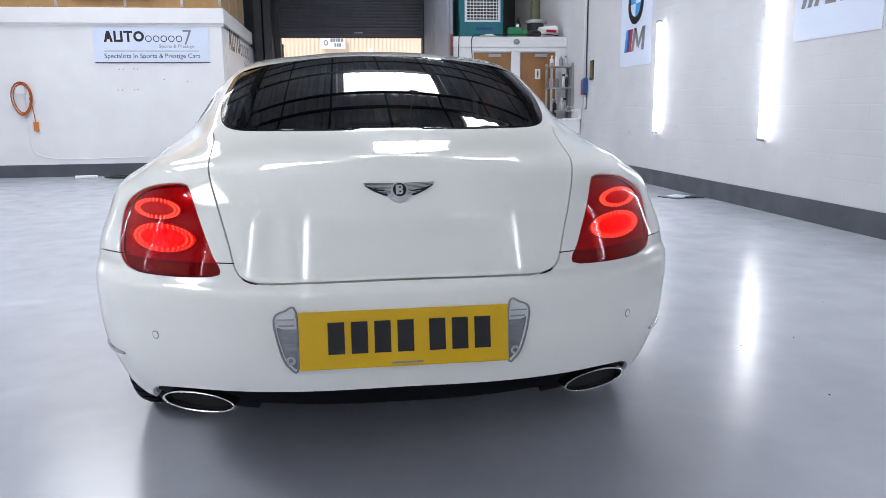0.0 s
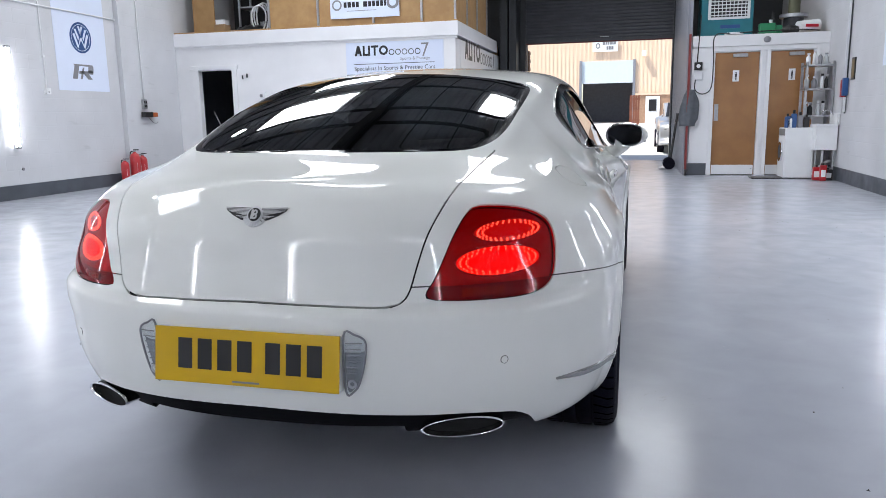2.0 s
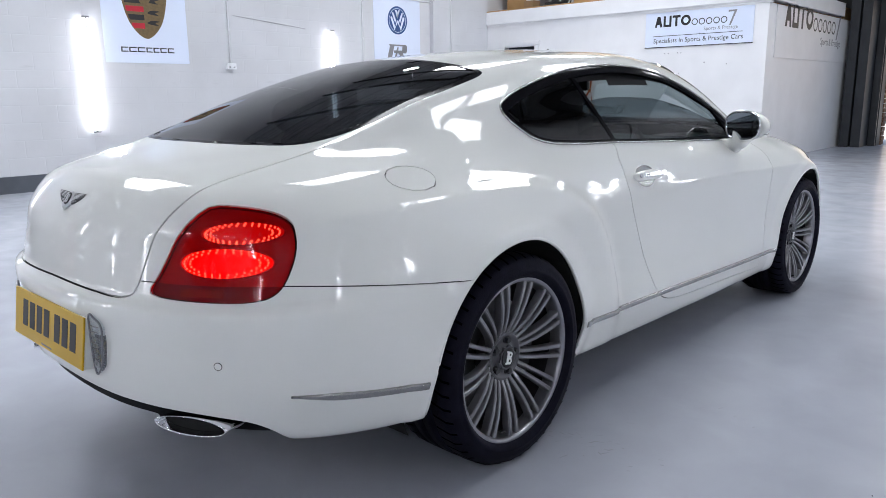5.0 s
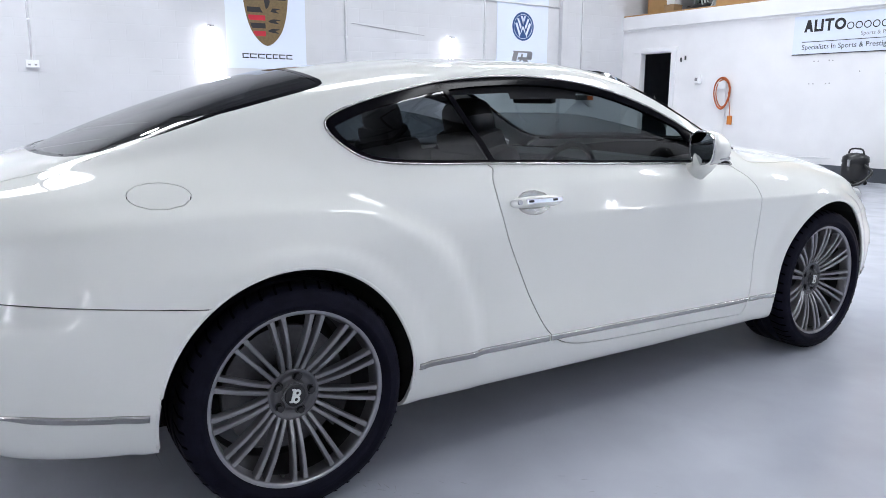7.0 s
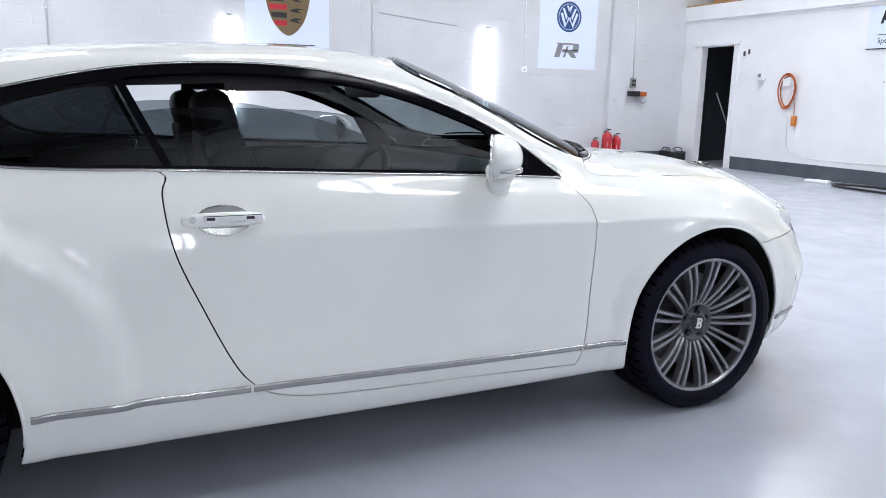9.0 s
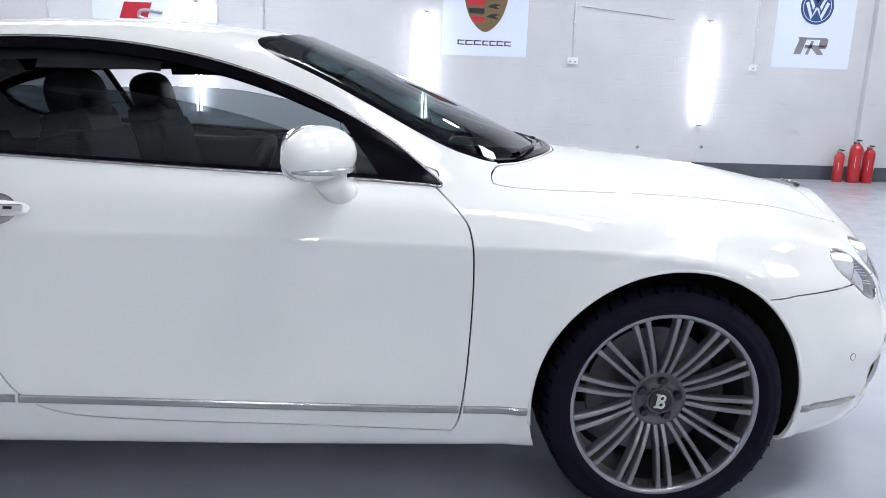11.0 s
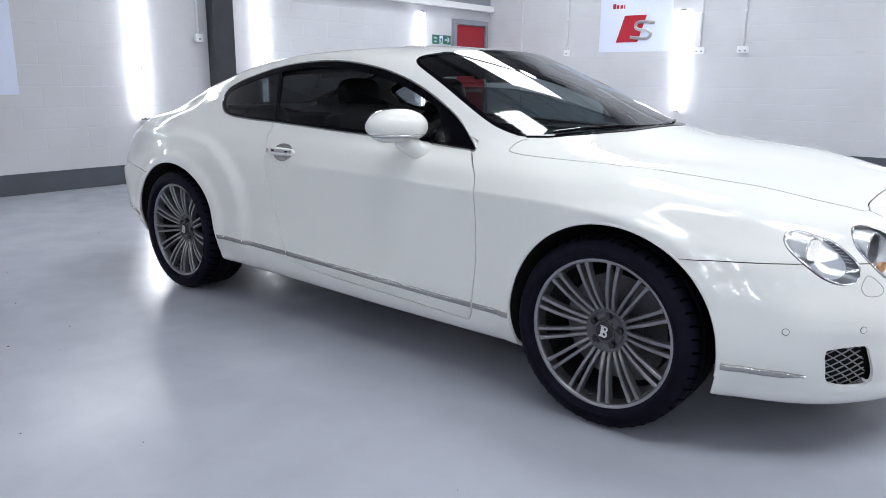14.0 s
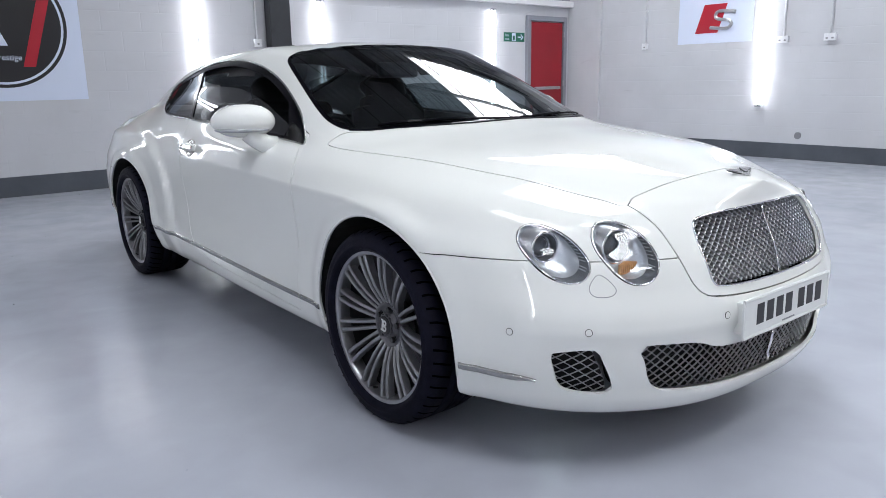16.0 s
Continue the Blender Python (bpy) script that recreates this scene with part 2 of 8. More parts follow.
def add_plate(bm, outline, thick, m):
    """A flat plate of that outline (x, y pairs in its own plane), as thick as given along its own z, at the pose m."""
    lo = [bm.verts.new(m @ Vector((x, y, 0))) for x, y in outline]
    hi = [bm.verts.new(m @ Vector((x, y, thick))) for x, y in outline]
    n = len(outline)
    area = sum(outline[i][0] * outline[(i + 1) % n][1] - outline[(i + 1) % n][0] * outline[i][1] for i in range(n))
    if area < 0:
        lo, hi = lo[::-1], hi[::-1]
    bm.faces.new(lo[::-1])
    bm.faces.new(hi)
    for i in range(n):
        bm.faces.new((lo[i], lo[(i + 1) % n], hi[(i + 1) % n], hi[i]))
    return bm


def plate(outline, thick, m):
    return add_plate(bmesh.new(), outline, thick, m)


def circle(r, n=40, cx=0.0, cy=0.0, ry=None):
    return [(cx + r * math.cos(2 * math.pi * i / n), cy + (r if ry is None else ry) * math.sin(2 * math.pi * i / n)) for i in range(n)]


def rect(x0, x1, y0, y1):
    return [(x0, y0), (x1, y0), (x1, y1), (x0, y1)]


def add_ring(bm, r0, r1, thick, m, n=48, cx=0.0, cy=0.0):
    """A flat ring between two radii."""
    def loop(r, z):
        return [bm.verts.new(m @ Vector((cx + r * math.cos(2 * math.pi * i / n), cy + r * math.sin(2 * math.pi * i / n), z))) for i in range(n)]
    a, b, c, d = loop(r0, 0), loop(r1, 0), loop(r1, thick), loop(r0, thick)
    for p, q in ((a, b), (b, c), (c, d), (d, a)):
        for i in range(n):
            bm.faces.new((p[i], p[(i + 1) % n], q[(i + 1) % n], q[i]))
    bmesh.ops.recalc_face_normals(bm, faces=bm.faces[:])
    return bm


def lettering(name, text, size, m, material, parent, extrude=0.001, align="CENTER"):
    """Words in the built-in font, made into a mesh."""
    cu = bpy.data.curves.new(name, "FONT")
    cu.body, cu.size, cu.extrude, cu.align_x, cu.resolution_u = text, size, extrude, align, 3
    tmp = bpy.data.objects.new(name, cu)
    scene.collection.objects.link(tmp)
    me = bpy.data.meshes.new_from_object(tmp.evaluated_get(bpy.context.evaluated_depsgraph_get()))
    bpy.data.objects.remove(tmp)
    bpy.data.curves.remove(cu)
    me.transform(m)
    root = list(range(len(me.vertices)))

    def find(i):
        while root[i] != i:
            root[i] = root[root[i]]
            i = root[i]
        return i

    for q in me.polygons:
        for i in q.vertices[1:]:
            root[find(i)] = find(q.vertices[0])
    axis = (m.to_3x3() @ Vector((1, 0, 0))).normalized()
    along = [v.co.dot(axis) for v in me.vertices]
    spans = {}
    for i, x in enumerate(along):
        r = find(i)
        lo, hi = spans.get(r, (x, x))
        spans[r] = (min(lo, x), max(hi, x))
    # islands nearer than a word space belong to one word
    word_of, reach, k = {}, None, -1
    for r, (lo, hi) in sorted(spans.items(), key=lambda e: e[1][0]):
        if reach is None or lo - reach > 0.17 * size:
            k += 1
            reach = hi
        reach = max(reach, hi)
        word_of[r] = k
    ob = None
    for w in range(k + 1):
        ids = [i for i in range(len(along)) if word_of[find(i)] == w]
        at = {i: n for n, i in enumerate(ids)}
        piece = bpy.data.meshes.new(name)
        piece.from_pydata([tuple(me.vertices[i].co) for i in ids], [], [tuple(at[i] for i in q.vertices) for q in me.polygons if q.vertices[0] in at])
        piece.materials.append(material)
        ob = new("word", piece)
        ob.parent = parent
    return ob


def wall_with_holes(axis, at, thick, a0, a1, z0, z1, holes):
    """A wall in the plane axis = at, going out by thick, from a0 to a1 along it, with rectangular holes (a, b, low, high)."""
    bm = bmesh.new()
    cuts = sorted({a0, a1, *[h[0] for h in holes], *[h[1] for h in holes]})
    for u, v in zip(cuts, cuts[1:]):
        inside = sorted([h for h in holes if h[0] <= u and h[1] >= v], key=lambda h: h[2])
        z = z0
        spans = []
        for h in inside:
            if h[2] > z:
                spans.append((z, h[2]))
            z = h[3]
        if z < z1:
            spans.append((z, z1))
        for p, q in spans:
            lo, hi = sorted((at, at + thick))
            if axis == "x":
                add_box(bm, lo, hi, u, v, p, q)
            else:
                add_box(bm, u, v, lo, hi, p, q)
    bmesh.ops.remove_doubles(bm, verts=bm.verts[:], dist=1e-5)
    return bm

# ---- the building ----
XL, XR, YB, YO, YT, YD = -8.30, 4.33, -4.45, 11.05, 11.75, 16.3   # walls: left, right, back, office front, toilets' front, shutter
XO, XP = -2.25, 1.97      # the office's side wall, the sheeted partition beside the shutter
EAVES, RIDGE, YM = 5.2, 6.6, 5.4
ROOFLIGHT = glow("roof_light", (0.925, 0.965, 1.015), 11.5)
# dimmer glow for a panel added as fill light on the car's east side
ROOFLIGHT_FILL = glow("fill_roof_light", (0.925, 0.965, 1.015), 8.0)

tagged(mesh_object("floor", box(XL - 0.3, XR + 0.3, YB - 0.3, YD + 0.15, -0.2, 0.0), FLOOR), "glossy grey painted concrete workshop floor, scuffed", "floor", kind="structure")
tagged(mesh_object("wall_west", wall_with_holes("x", XL, -0.25, YB - 0.25, YD, 0, RIDGE, []), WHITE_X), "white-painted blockwork wall with tube lights", "wall", kind="structure")
tagged(mesh_object("wall_east", wall_with_holes("x", XR, 0.25, YB - 0.25, YD, 0, RIDGE, []), WHITE_X), "white-painted blockwork wall with posters", "wall", kind="structure")
tagged(mesh_object("wall_south", wall_with_holes("y", YB, -0.25, XL, XR, 0, RIDGE, []), WHITE_Y), "white-painted wall with a red exit door", "wall", kind="structure")
tagged(mesh_object("wall_north", wall_with_holes("y", YD, 0.3, XL, XR, 0, RIDGE, [(-1.62, 1.92, 0.0, 4.1)]), STEEL_DARK), "dark end wall round the shutter doorway", "wall", kind="structure")


def roof_slope(name, ya, yb, lights):
    """One slope of profiled sheet from the eaves at ya to the ridge at yb: ribs run up the slope, roof-lights are let into it."""
    def z_at(y):
        return EAVES + (RIDGE - EAVES) * (y - ya) / (yb - ya)

    bm, pitch = bmesh.new(), 0.25
    x = XL - 0.25
    while x < XR + 0.25:
        for a, b, h0, h1 in ((0, .09, 0, 0), (.09, .12, 0, .045), (.12, .22, .045, .045), (.22, .25, .045, 0)):
            holes = sorted(sorted((l[2], l[3])) for l in lights if l[0] <= x + 0.01 and x + pitch <= l[1] + 0.01)
            y, spans = min(ya, yb), []
            for lo, hi in holes:
                spans.append((y, lo))
                y = hi
            spans.append((y, max(ya, yb)))
            for u, v in spans:
                bm.faces.new([bm.verts.new(p) for p in ((x + a, u, z_at(u) + h0), (x + b, u, z_at(u) + h1), (x + b, v, z_at(v) + h1), (x + a, v, z_at(v) + h0))])
        x += pitch
    tagged(mesh_object(name, bm, ROOFSHEET), "grey profiled steel roof sheeting", "ceiling", kind="structure")
    # side laps of the sheets
    bm, x = bmesh.new(), XL + 0.75
    while x < XR:
        c = [bm.verts.new((x + dx, y, z_at(y) - dz)) for y in (ya, yb) for dx in (-0.02, 0.02) for dz in (0.0, 0.012)]
        bmesh.ops.convex_hull(bm, input=c)
        x += 1.0
    tagged(mesh_object("sheet_laps", bm, STEEL_DARK), "dark laps between the roof sheets", "roof laps", kind="structure")
    # old marks the added fill panel
    for x0, x1, y0, y1, *old in lights:
        bm, n = bmesh.new(), 42
        for i in range(n):
            xa, xb = x0 + (x1 - x0) * i / n, x0 + (x1 - x0) * (i + 1) / n
            ha, hb = [0.035 * math.sin(2 * math.pi * (q - x0) / 0.25) for q in (xa, xb)]
            bm.faces.new([bm.verts.new(p) for p in ((xa, y0, z_at(y0) + ha - 0.03), (xb, y0, z_at(y0) + hb - 0.03), (xb, y1, z_at(y1) + hb - 0.03), (xa, y1, z_at(y1) + ha - 0.03))])
        tagged(mesh_object("roof_light", bm, ROOFLIGHT_FILL if old else ROOFLIGHT), "dimmer corrugated panel added as fill light over the car" if old else "translucent corrugated roof-light panel, bright with daylight", "skylight", kind="structure")


# the south slope's last panel is unseen, added to brighten the car's flank
roof_slope("ceiling_south", YB - 0.3, YM, [(-6.35, -4.25, -2.6, 0.1), (-2.2, -0.9, 1.2, 3.1), (1.75, 3.1, 2.7, 4.75, True)])
roof_slope("ceiling_north", YD + 0.3, YM, [(-0.3, 1.5, 5.98, 7.8), (-5.5, -3.6, 5.98, 7.8), (-5.5, -3.6, 9.45, 10.85), (0.4, 2.2, 10.95, 12.3)])
for y in (-3.0, -1.0, 0.4, 3.2, 4.9, 5.9, 7.9, 9.4, 10.9, 12.4, 13.9, 15.4):
    z = EAVES + (RIDGE - EAVES) * ((y - YB + 0.3) / (YM - YB + 0.3) if y < YM else (YD + 0.3 - y) / (YD + 0.3 - YM)) - 0.10
    tagged(mesh_object("purlin", box(XL, XR, y - 0.03, y + 0.03, z - 0.09, z + 0.05), STEEL_DARK), "dark steel roof purlin", "beam", "roof purlins", "structure")
for x in (-2.41, 3.9):
    for ya in (YB, YD):
        bm = bmesh.new()
        for w, d0, d1 in ((0.09, 0.0, 0.02), (0.012, 0.02, 0.30), (0.09, 0.30, 0.32)):
            c = []
            for y, z in ((ya, EAVES - 0.2), (YM, RIDGE - 0.2)):
                for dx in (-w, w):
                    for d in (d0, d1):
                        c.append(bm.verts.new((x + dx, y, z - d)))
            bmesh.ops.convex_hull(bm, input=c)
        tagged(mesh_object("rafter", bm, STEEL_DARK), "dark steel portal-frame rafter", "beam", "roof rafters", "structure")

# round high-bay lamps hung from the roof
HIGHBAY = glow("high_bay_lamp", (0.96, 0.98, 1.0), 60.0)
for x, y in ((0.70, 4.0), (-4.3, 4.3), (-5.0, -0.3)):
    top = EAVES + (RIDGE - EAVES) * (y - YB + 0.3) / (YM - YB + 0.3) + 0.015
    lamp = thing("high_bay_lamp", "round high-bay lamp hanging from the roof, lit", "lamp", "high-bay lamps", at=Matrix.Translation((x, y, 4.55)))
    part("housing", tube((0, 0, 0), (0, 0, 0.09), 0.15, 32, 0.10), STEEL_DARK, lamp)
    part("driver_box", tube((0, 0, 0.09), (0, 0, 0.20), 0.06, 20), STEEL_DARK, lamp)
    part("hanger", tube((0, 0, 0.20), (0, 0, top - 4.55), 0.006, 8), STEEL, lamp)
    part("diffuser", tube((0, 0, -0.012), (0, 0, -0.001), 0.135, 32), HIGHBAY, lamp, "glowing white diffuser")

# painted skirting band, a little proud of the walls
def skirting(x0, x1, y0, y1, h=0.222):
    tagged(mesh_object("baseboard", box(x0, x1, y0, y1, 0.0, h, 0.003), SKIRT), "dark grey painted skirting band along the wall", "skirting", kind="structure")


skirting(XL, XL + 0.012, YB, YO)
skirting(XR - 0.012, XR, YB, YT)
skirting(-7.05, XR - 0.012, YB, YB + 0.012)
skirting(-6.80, XO, YO - 0.012, YO)
skirting(XL + 0.012, -7.92, YO - 0.012, YO)
skirting(XP, 2.36, YT - 0.012, YT)

# shallow pilasters on the west wall
for y0, y1, d in ((9.32, 11.05, 0.10), (-4.45, -3.72, 0.06)):
    tagged(mesh_object("pilaster", box(XL, XL + d, y0, y1 - 0.004, 0.0, EAVES - 0.05, 0.004), WHITE_X), "white-painted blockwork pier against the wall", "pilaster", kind="structure")
skirting(XL + 0.10, XL + 0.112, 9.32, 11.03)

# stanchion and ledge on the south wall
tagged(mesh_object("stanchion", box(-2.56, -2.27, YB, YB + 0.16, 0.0, EAVES, 0.006), STEEL_DARK), "dark steel stanchion standing against the wall", "column", kind="structure")
tagged(mesh_object("ledge", box(-8.29, -2.57, YB, YB + 0.11, 2.42, 2.52, 0.006), WHITE), "white-painted ledge along the wall above the exit", "ledge", kind="structure")
tagged(mesh_object("upper_lining", box(-8.29, -2.57, YB + 0.001, YB + 0.025, 2.53, 5.0), GREY_SHEET), "grey sheet lining above the ledge", "wall lining", kind="structure")

# exit door in the south wall
door = thing("door_1", "closed red fire exit door in a white frame", "door", kind="structure")
part("door_leaf", box(-8.03, -7.23, YB + 0.004, YB + 0.045, 0.01, 2.15, 0.003), REDDOOR, door)
bm = bmesh.new()
add_box(bm, -7.21, -7.13, YB + 0.002, YB + 0.07, 0.0, 2.25, 0.004)
add_box(bm, -8.13, -8.05, YB + 0.002, YB + 0.07, 0.0, 2.25, 0.004)
add_box(bm, -8.05, -7.21, YB + 0.002, YB + 0.07, 2.165, 2.25, 0.004)
part("door_frame", bm, GREY_SHEET, door)
for z in (0.3, 1.1, 1.95):
    part("hinge", tube((-8.045, YB + 0.075, z - 0.05), (-8.045, YB + 0.075, z + 0.05), 0.008), STEEL, door)
part("push_bar", box(-7.95, -7.32, YB + 0.05, YB + 0.10, 1.0, 1.05, 0.008), STEEL, door)

# ---- office block ----
office = thing("office", "white-painted office box with a flat top", "office", kind="structure")
part("front_wall", wall_with_holes("y", YO, 0.12, XL, XO, 0, 2.62, [(-7.70, -6.94, 0.0, 2.17)]), WHITE, office)
part("side_wall", box(XO - 0.12, XO, YO + 0.121, YD - 0.02, 0, 2.62), WHITE, office)
part("fascia", box(XL + 0.101, XO + 0.06, YO - 0.05, YO + 0.10, 2.66, 2.92, 0.006), WHITE, office)
part("side_fascia", box(XO - 0.09, XO + 0.06, YO + 0.101, 15.2, 2.66, 2.92, 0.006), WHITE, office)
part("fascia_lip", box(XL + 0.101, XO + 0.03, YO - 0.02, YO + 0.1, 2.62, 2.66), WHITE, office)
part("top_deck", box(XL, XO - 0.1, YO + 0.11, YD - 0.03, 2.63, 2.90), WOODBOARD, office)
part("deck_edge", box(XL + 0.11, XO + 0.04, YO - 0.04, YO + 0.06, 2.921, 2.945), WOODBOARD, office)
bm = bmesh.new()
add_box(bm, -7.85, -7.70, YO - 0.025, YO - 0.001, 0, 2.19, 0.004)
add_box(bm, -6.94, -6.83, YO - 0.025, YO - 0.001, 0, 2.19, 0.004)
add_box(bm, -7.88, -6.80, YO - 0.035, YO - 0.001, 2.19, 2.27, 0.006)
part("door_frame", bm, WHITE, office)
# dark walls: the gloom of an unlit room put into their colour
DARKROOM = shader("unlit_room_dark", (0.07, 0.08, 0.10), 0.7, vary=0.2)
part("inner_wall", box(-8.2, -5.2, YO + 2.4, YO + 2.45, 0, 2.6), DARKROOM, office)
part("inner_side", box(-6.2, -6.15, YO + 0.13, YO + 2.39, 0, 2.6), DARKROOM, office)
part("inner_side", box(XL + 0.005, XL + 0.03, YO + 0.13, YO + 2.39, 0, 2.6), DARKROOM, office)
broom = thing("broom", "thin broom handle leaning in the dark doorway", "broom")
part("handle", tube((-7.62, YO + 0.35, 1.35), (-7.2, YO + 0.7, 0.03), 0.012), STEEL, broom)
part("head", box(-7.34, -7.06, YO + 0.66, YO + 0.74, 0.0, 0.05, 0.01), PLASTIC_B, broom)

# boarded front of the store above the office
TOPB = 5.1
boards = thing("store_boarding", "brown chipboard panels closing the store above the office", "boarding", kind="structure")
xs = [-6.05, -5.0, -3.86, -2.9, XO]
for a, b in zip(xs, xs[1:]):
    part("board", box(a + 0.006, b - 0.006, YO + 0.03, YO + 0.05, 2.95, TOPB, 0.002), WOODBOARD, boards)
for x in xs:
    part("upright", box(x - 0.02, x + 0.02, YO - 0.005, YO + 0.028, 2.946, TOPB), STEEL, boards)
ys = [YO + 0.06, 12.1, 13.1, 14.2]
for a, b in zip(ys, ys[1:]):
    part("board", box(XO - 0.03, XO - 0.01, a + 0.006, b - 0.006, 2.95, TOPB, 0.002), WOODBOARD, boards)
    part("upright", box(XO - 0.009, XO + 0.02, b - 0.02, b + 0.02, 2.93, TOPB), STEEL, boards)
part("board", box(-8.05, -7.55, YO + 0.5, YO + 0.53, 2.91, TOPB, 0.002, Matrix.Identity(4)), WOODBOARD, boards)

# ---- shutter doorway ----
shut = thing("roller_shutter", "half-raised dark grey roller shutter with narrow slats", "shutter", kind="structure")
z = 3.0
while z < 5.0:
    bm = bmesh.new()
    prof = [(0.0, 0.0), (0.012, 0.012), (0.016, 0.04), (0.012, 0.066), (0.0, 0.078)]
    vs = [[bm.verts.new((x, YD - 0.06 - d, z + h)) for d, h in prof] for x in (-1.85, 2.1)]
    for i in range(4):
        bm.faces.new((vs[0][i], vs[1][i], vs[1][i + 1], vs[0][i + 1]))
    part("slat", bm, SHUTTER, shut, smooth=False)
    z += 0.078
part("bottom_rail", box(-1.85, 2.1, YD - 0.09, YD - 0.04, 2.93, 3.0, 0.004), SHUTTER, shut, "dark bottom rail with a red edge strip")
part("edge_strip", box(-1.85, 2.1, YD - 0.095, YD - 0.035, 2.905, 2.93, 0.003), shader("dark_red_rubber", (0.12, 0.02, 0.02), 0.6, vary=0.1), shut)
part("handle", box(0.2, 0.42, YD - 0.11, YD - 0.092, 3.02, 3.04, 0.004), STEEL, shut)
for x, s in ((-1.62, -1), (1.92, 1)):
    part("guide", box(min(x, x + s * 0.14), max(x, x + s * 0.14), YD - 0.15, YD - 0.1, 0, 4.6, 0.004), STEEL_DARK, shut)
for x in (-2.08, -1.86):
    tagged(mesh_object("door_column", box(x - 0.09, x + 0.09, YD - 0.75, YD - 0.16, 0, 5.0, 0.006), STEEL_DARK), "dark steel column beside the shutter", "column", kind="structure")
BRICK = shader("brick_brown", (0.25, 0.13, 0.08), 0.8, vary=0.4, scale=20, bump=0.3, bump_scale=90)
for i in range(28):
    tagged(mesh_object("brick_quoin", box(-1.66 - (0.0 if i % 2 else 0.01), -1.60 + (0.012 if i % 2 else 0), YD + 0.31, YD + 0.55, i * 0.1, i * 0.1 + 0.09, 0.004), BRICK), "brown brick at the doorway's outer jamb", "brick", "jamb bricks", "structure")

# ---- sheeted partition and toilet block ----
bm = bmesh.new()
y = YT
while y < YD - 0.1:
    for a, b, d0, d1 in ((0, .06, 0, 0), (.06, .075, 0, -.02), (.075, .135, -.02, -.02), (.135, .15, -.02, 0)):
        bm.faces.new([bm.verts.new(p) for p in ((XP + d0, y + a, 0), (XP + d1, y + b, 0), (XP + d1, y + b, 4.6), (XP + d0, y + a, 4.6))])
    y += 0.15
tagged(mesh_object("partition", bm, GREY_SHEET), "grey profiled sheet partition beside the shutter", "partition", kind="structure")
tagged(mesh_object("partition_post", box(XP + 0.005, XP + 0.06, YT - 0.01, YD, 0, 4.6), GREY_SHEET), "grey backing of the sheet partition", "partition", kind="structure")
toilets = thing("toilet_block", "white-painted toilet block with two doorways", "partition wall", kind="structure")
part("front_wall", wall_with_holes("y", YT, 0.1, XP + 0.07, XR, 0, 2.32, [(2.44, 3.20, 0, 2.22), (3.38, 4.12, 0, 2.22)]), WHITE, toilets)
part("top_band", box(XP + 0.07, XR - 0.002, YT - 0.03, YT + 0.1, 2.322, 2.52, 0.006), WHITE, toilets)
part("top_deck", box(XP + 0.07, XR - 0.002, YT + 0.101, YD - 0.02, 2.40, 2.50), WOODBOARD, toilets)
bm = bmesh.new()
for x in (2.38, 3.20, 3.32, 4.12):
    add_box(bm, x, x + 0.06, YT - 0.03, YT - 0.001, 0, 2.24, 0.003)
add_box(bm, 2.38, 4.18, YT - 0.032, YT - 0.001, 2.24, 2.30, 0.003)
part("door_frame", bm, WHITE, toilets)
for i, x in enumerate((2.445, 3.385)):
    d = thing("door_2" if i == 0 else "door_3", "closed brown varnished toilet door with a white kick plate", "door", "toilet doors", "structure")
    part("door_leaf", box(x, x + 0.75, YT + 0.02, YT + 0.06, 0.012, 2.215, 0.002), DOORWOOD, d)
    part("kick_plate", box(x + 0.01, x + 0.74, YT + 0.012, YT + 0.019, 0.015, 0.19), PLASTIC_W, d)
    part("closer", box(x + 0.30, x + 0.55, YT - 0.03, YT + 0.019, 2.13, 2.19, 0.006), STEEL, d)
    part("sign_plate", box(x + 0.31, x + 0.42, YT + 0.012, YT + 0.019, 1.70, 1.90, 0.002), PLASTIC_W, d)
    bm = bmesh.new()
    add_tube(bm, (x + 0.365, YT + 0.013, 1.855), (x + 0.365, YT + 0.009, 1.855), 0.014)
    add_box(bm, x + 0.35, x + 0.38, YT + 0.009, YT + 0.012, 1.78, 1.838, 0.001)
    add_box(bm, x + 0.353, x + 0.363, YT + 0.009, YT + 0.012, 1.72, 1.78, 0.001)
    add_box(bm, x + 0.367, x + 0.377, YT + 0.009, YT + 0.012, 1.72, 1.78, 0.001)
    part("pictogram", bm, BLACK, d)
    part("push_plate", box(x + 0.02 if i == 0 else x + 0.66, x + 0.09 if i == 0 else x + 0.73, YT + 0.012, YT + 0.019, 1.0, 1.3, 0.002), STEEL, d)
    bm = bmesh.new()
    add_tube(bm, (x + 0.70, YT + 0.018, 0.12), (x + 0.70, YT - 0.04, 0.12), 0.012)
    part("door_stop", bm, STEEL, d)

# ---- things on the walls ----
def on_wall(side, along, z):
    """A pose whose x runs along the wall to the right as one faces it, y up, z out of the wall."""
    if side == "west":
        return Matrix.Translation((XL, along, z)) @ Matrix(((0, 0, 1, 0), (1, 0, 0, 0), (0, 1, 0, 0), (0, 0, 0, 1)))
    if side == "east":
        return Matrix.Translation((XR, along, z)) @ Matrix(((0, 0, -1, 0), (-1, 0, 0, 0), (0, 1, 0, 0), (0, 0, 0, 1)))
    if side == "south":
        return Matrix.Translation((along, YB, z)) @ Matrix(((-1, 0, 0, 0), (0, 0, 1, 0), (0, 1, 0, 0), (0, 0, 0, 1)))
    return Matrix.Translation((along, YO, z)) @ Matrix(((1, 0, 0, 0), (0, 0, -1, 0), (0, 1, 0, 0), (0, 0, 0, 1)))


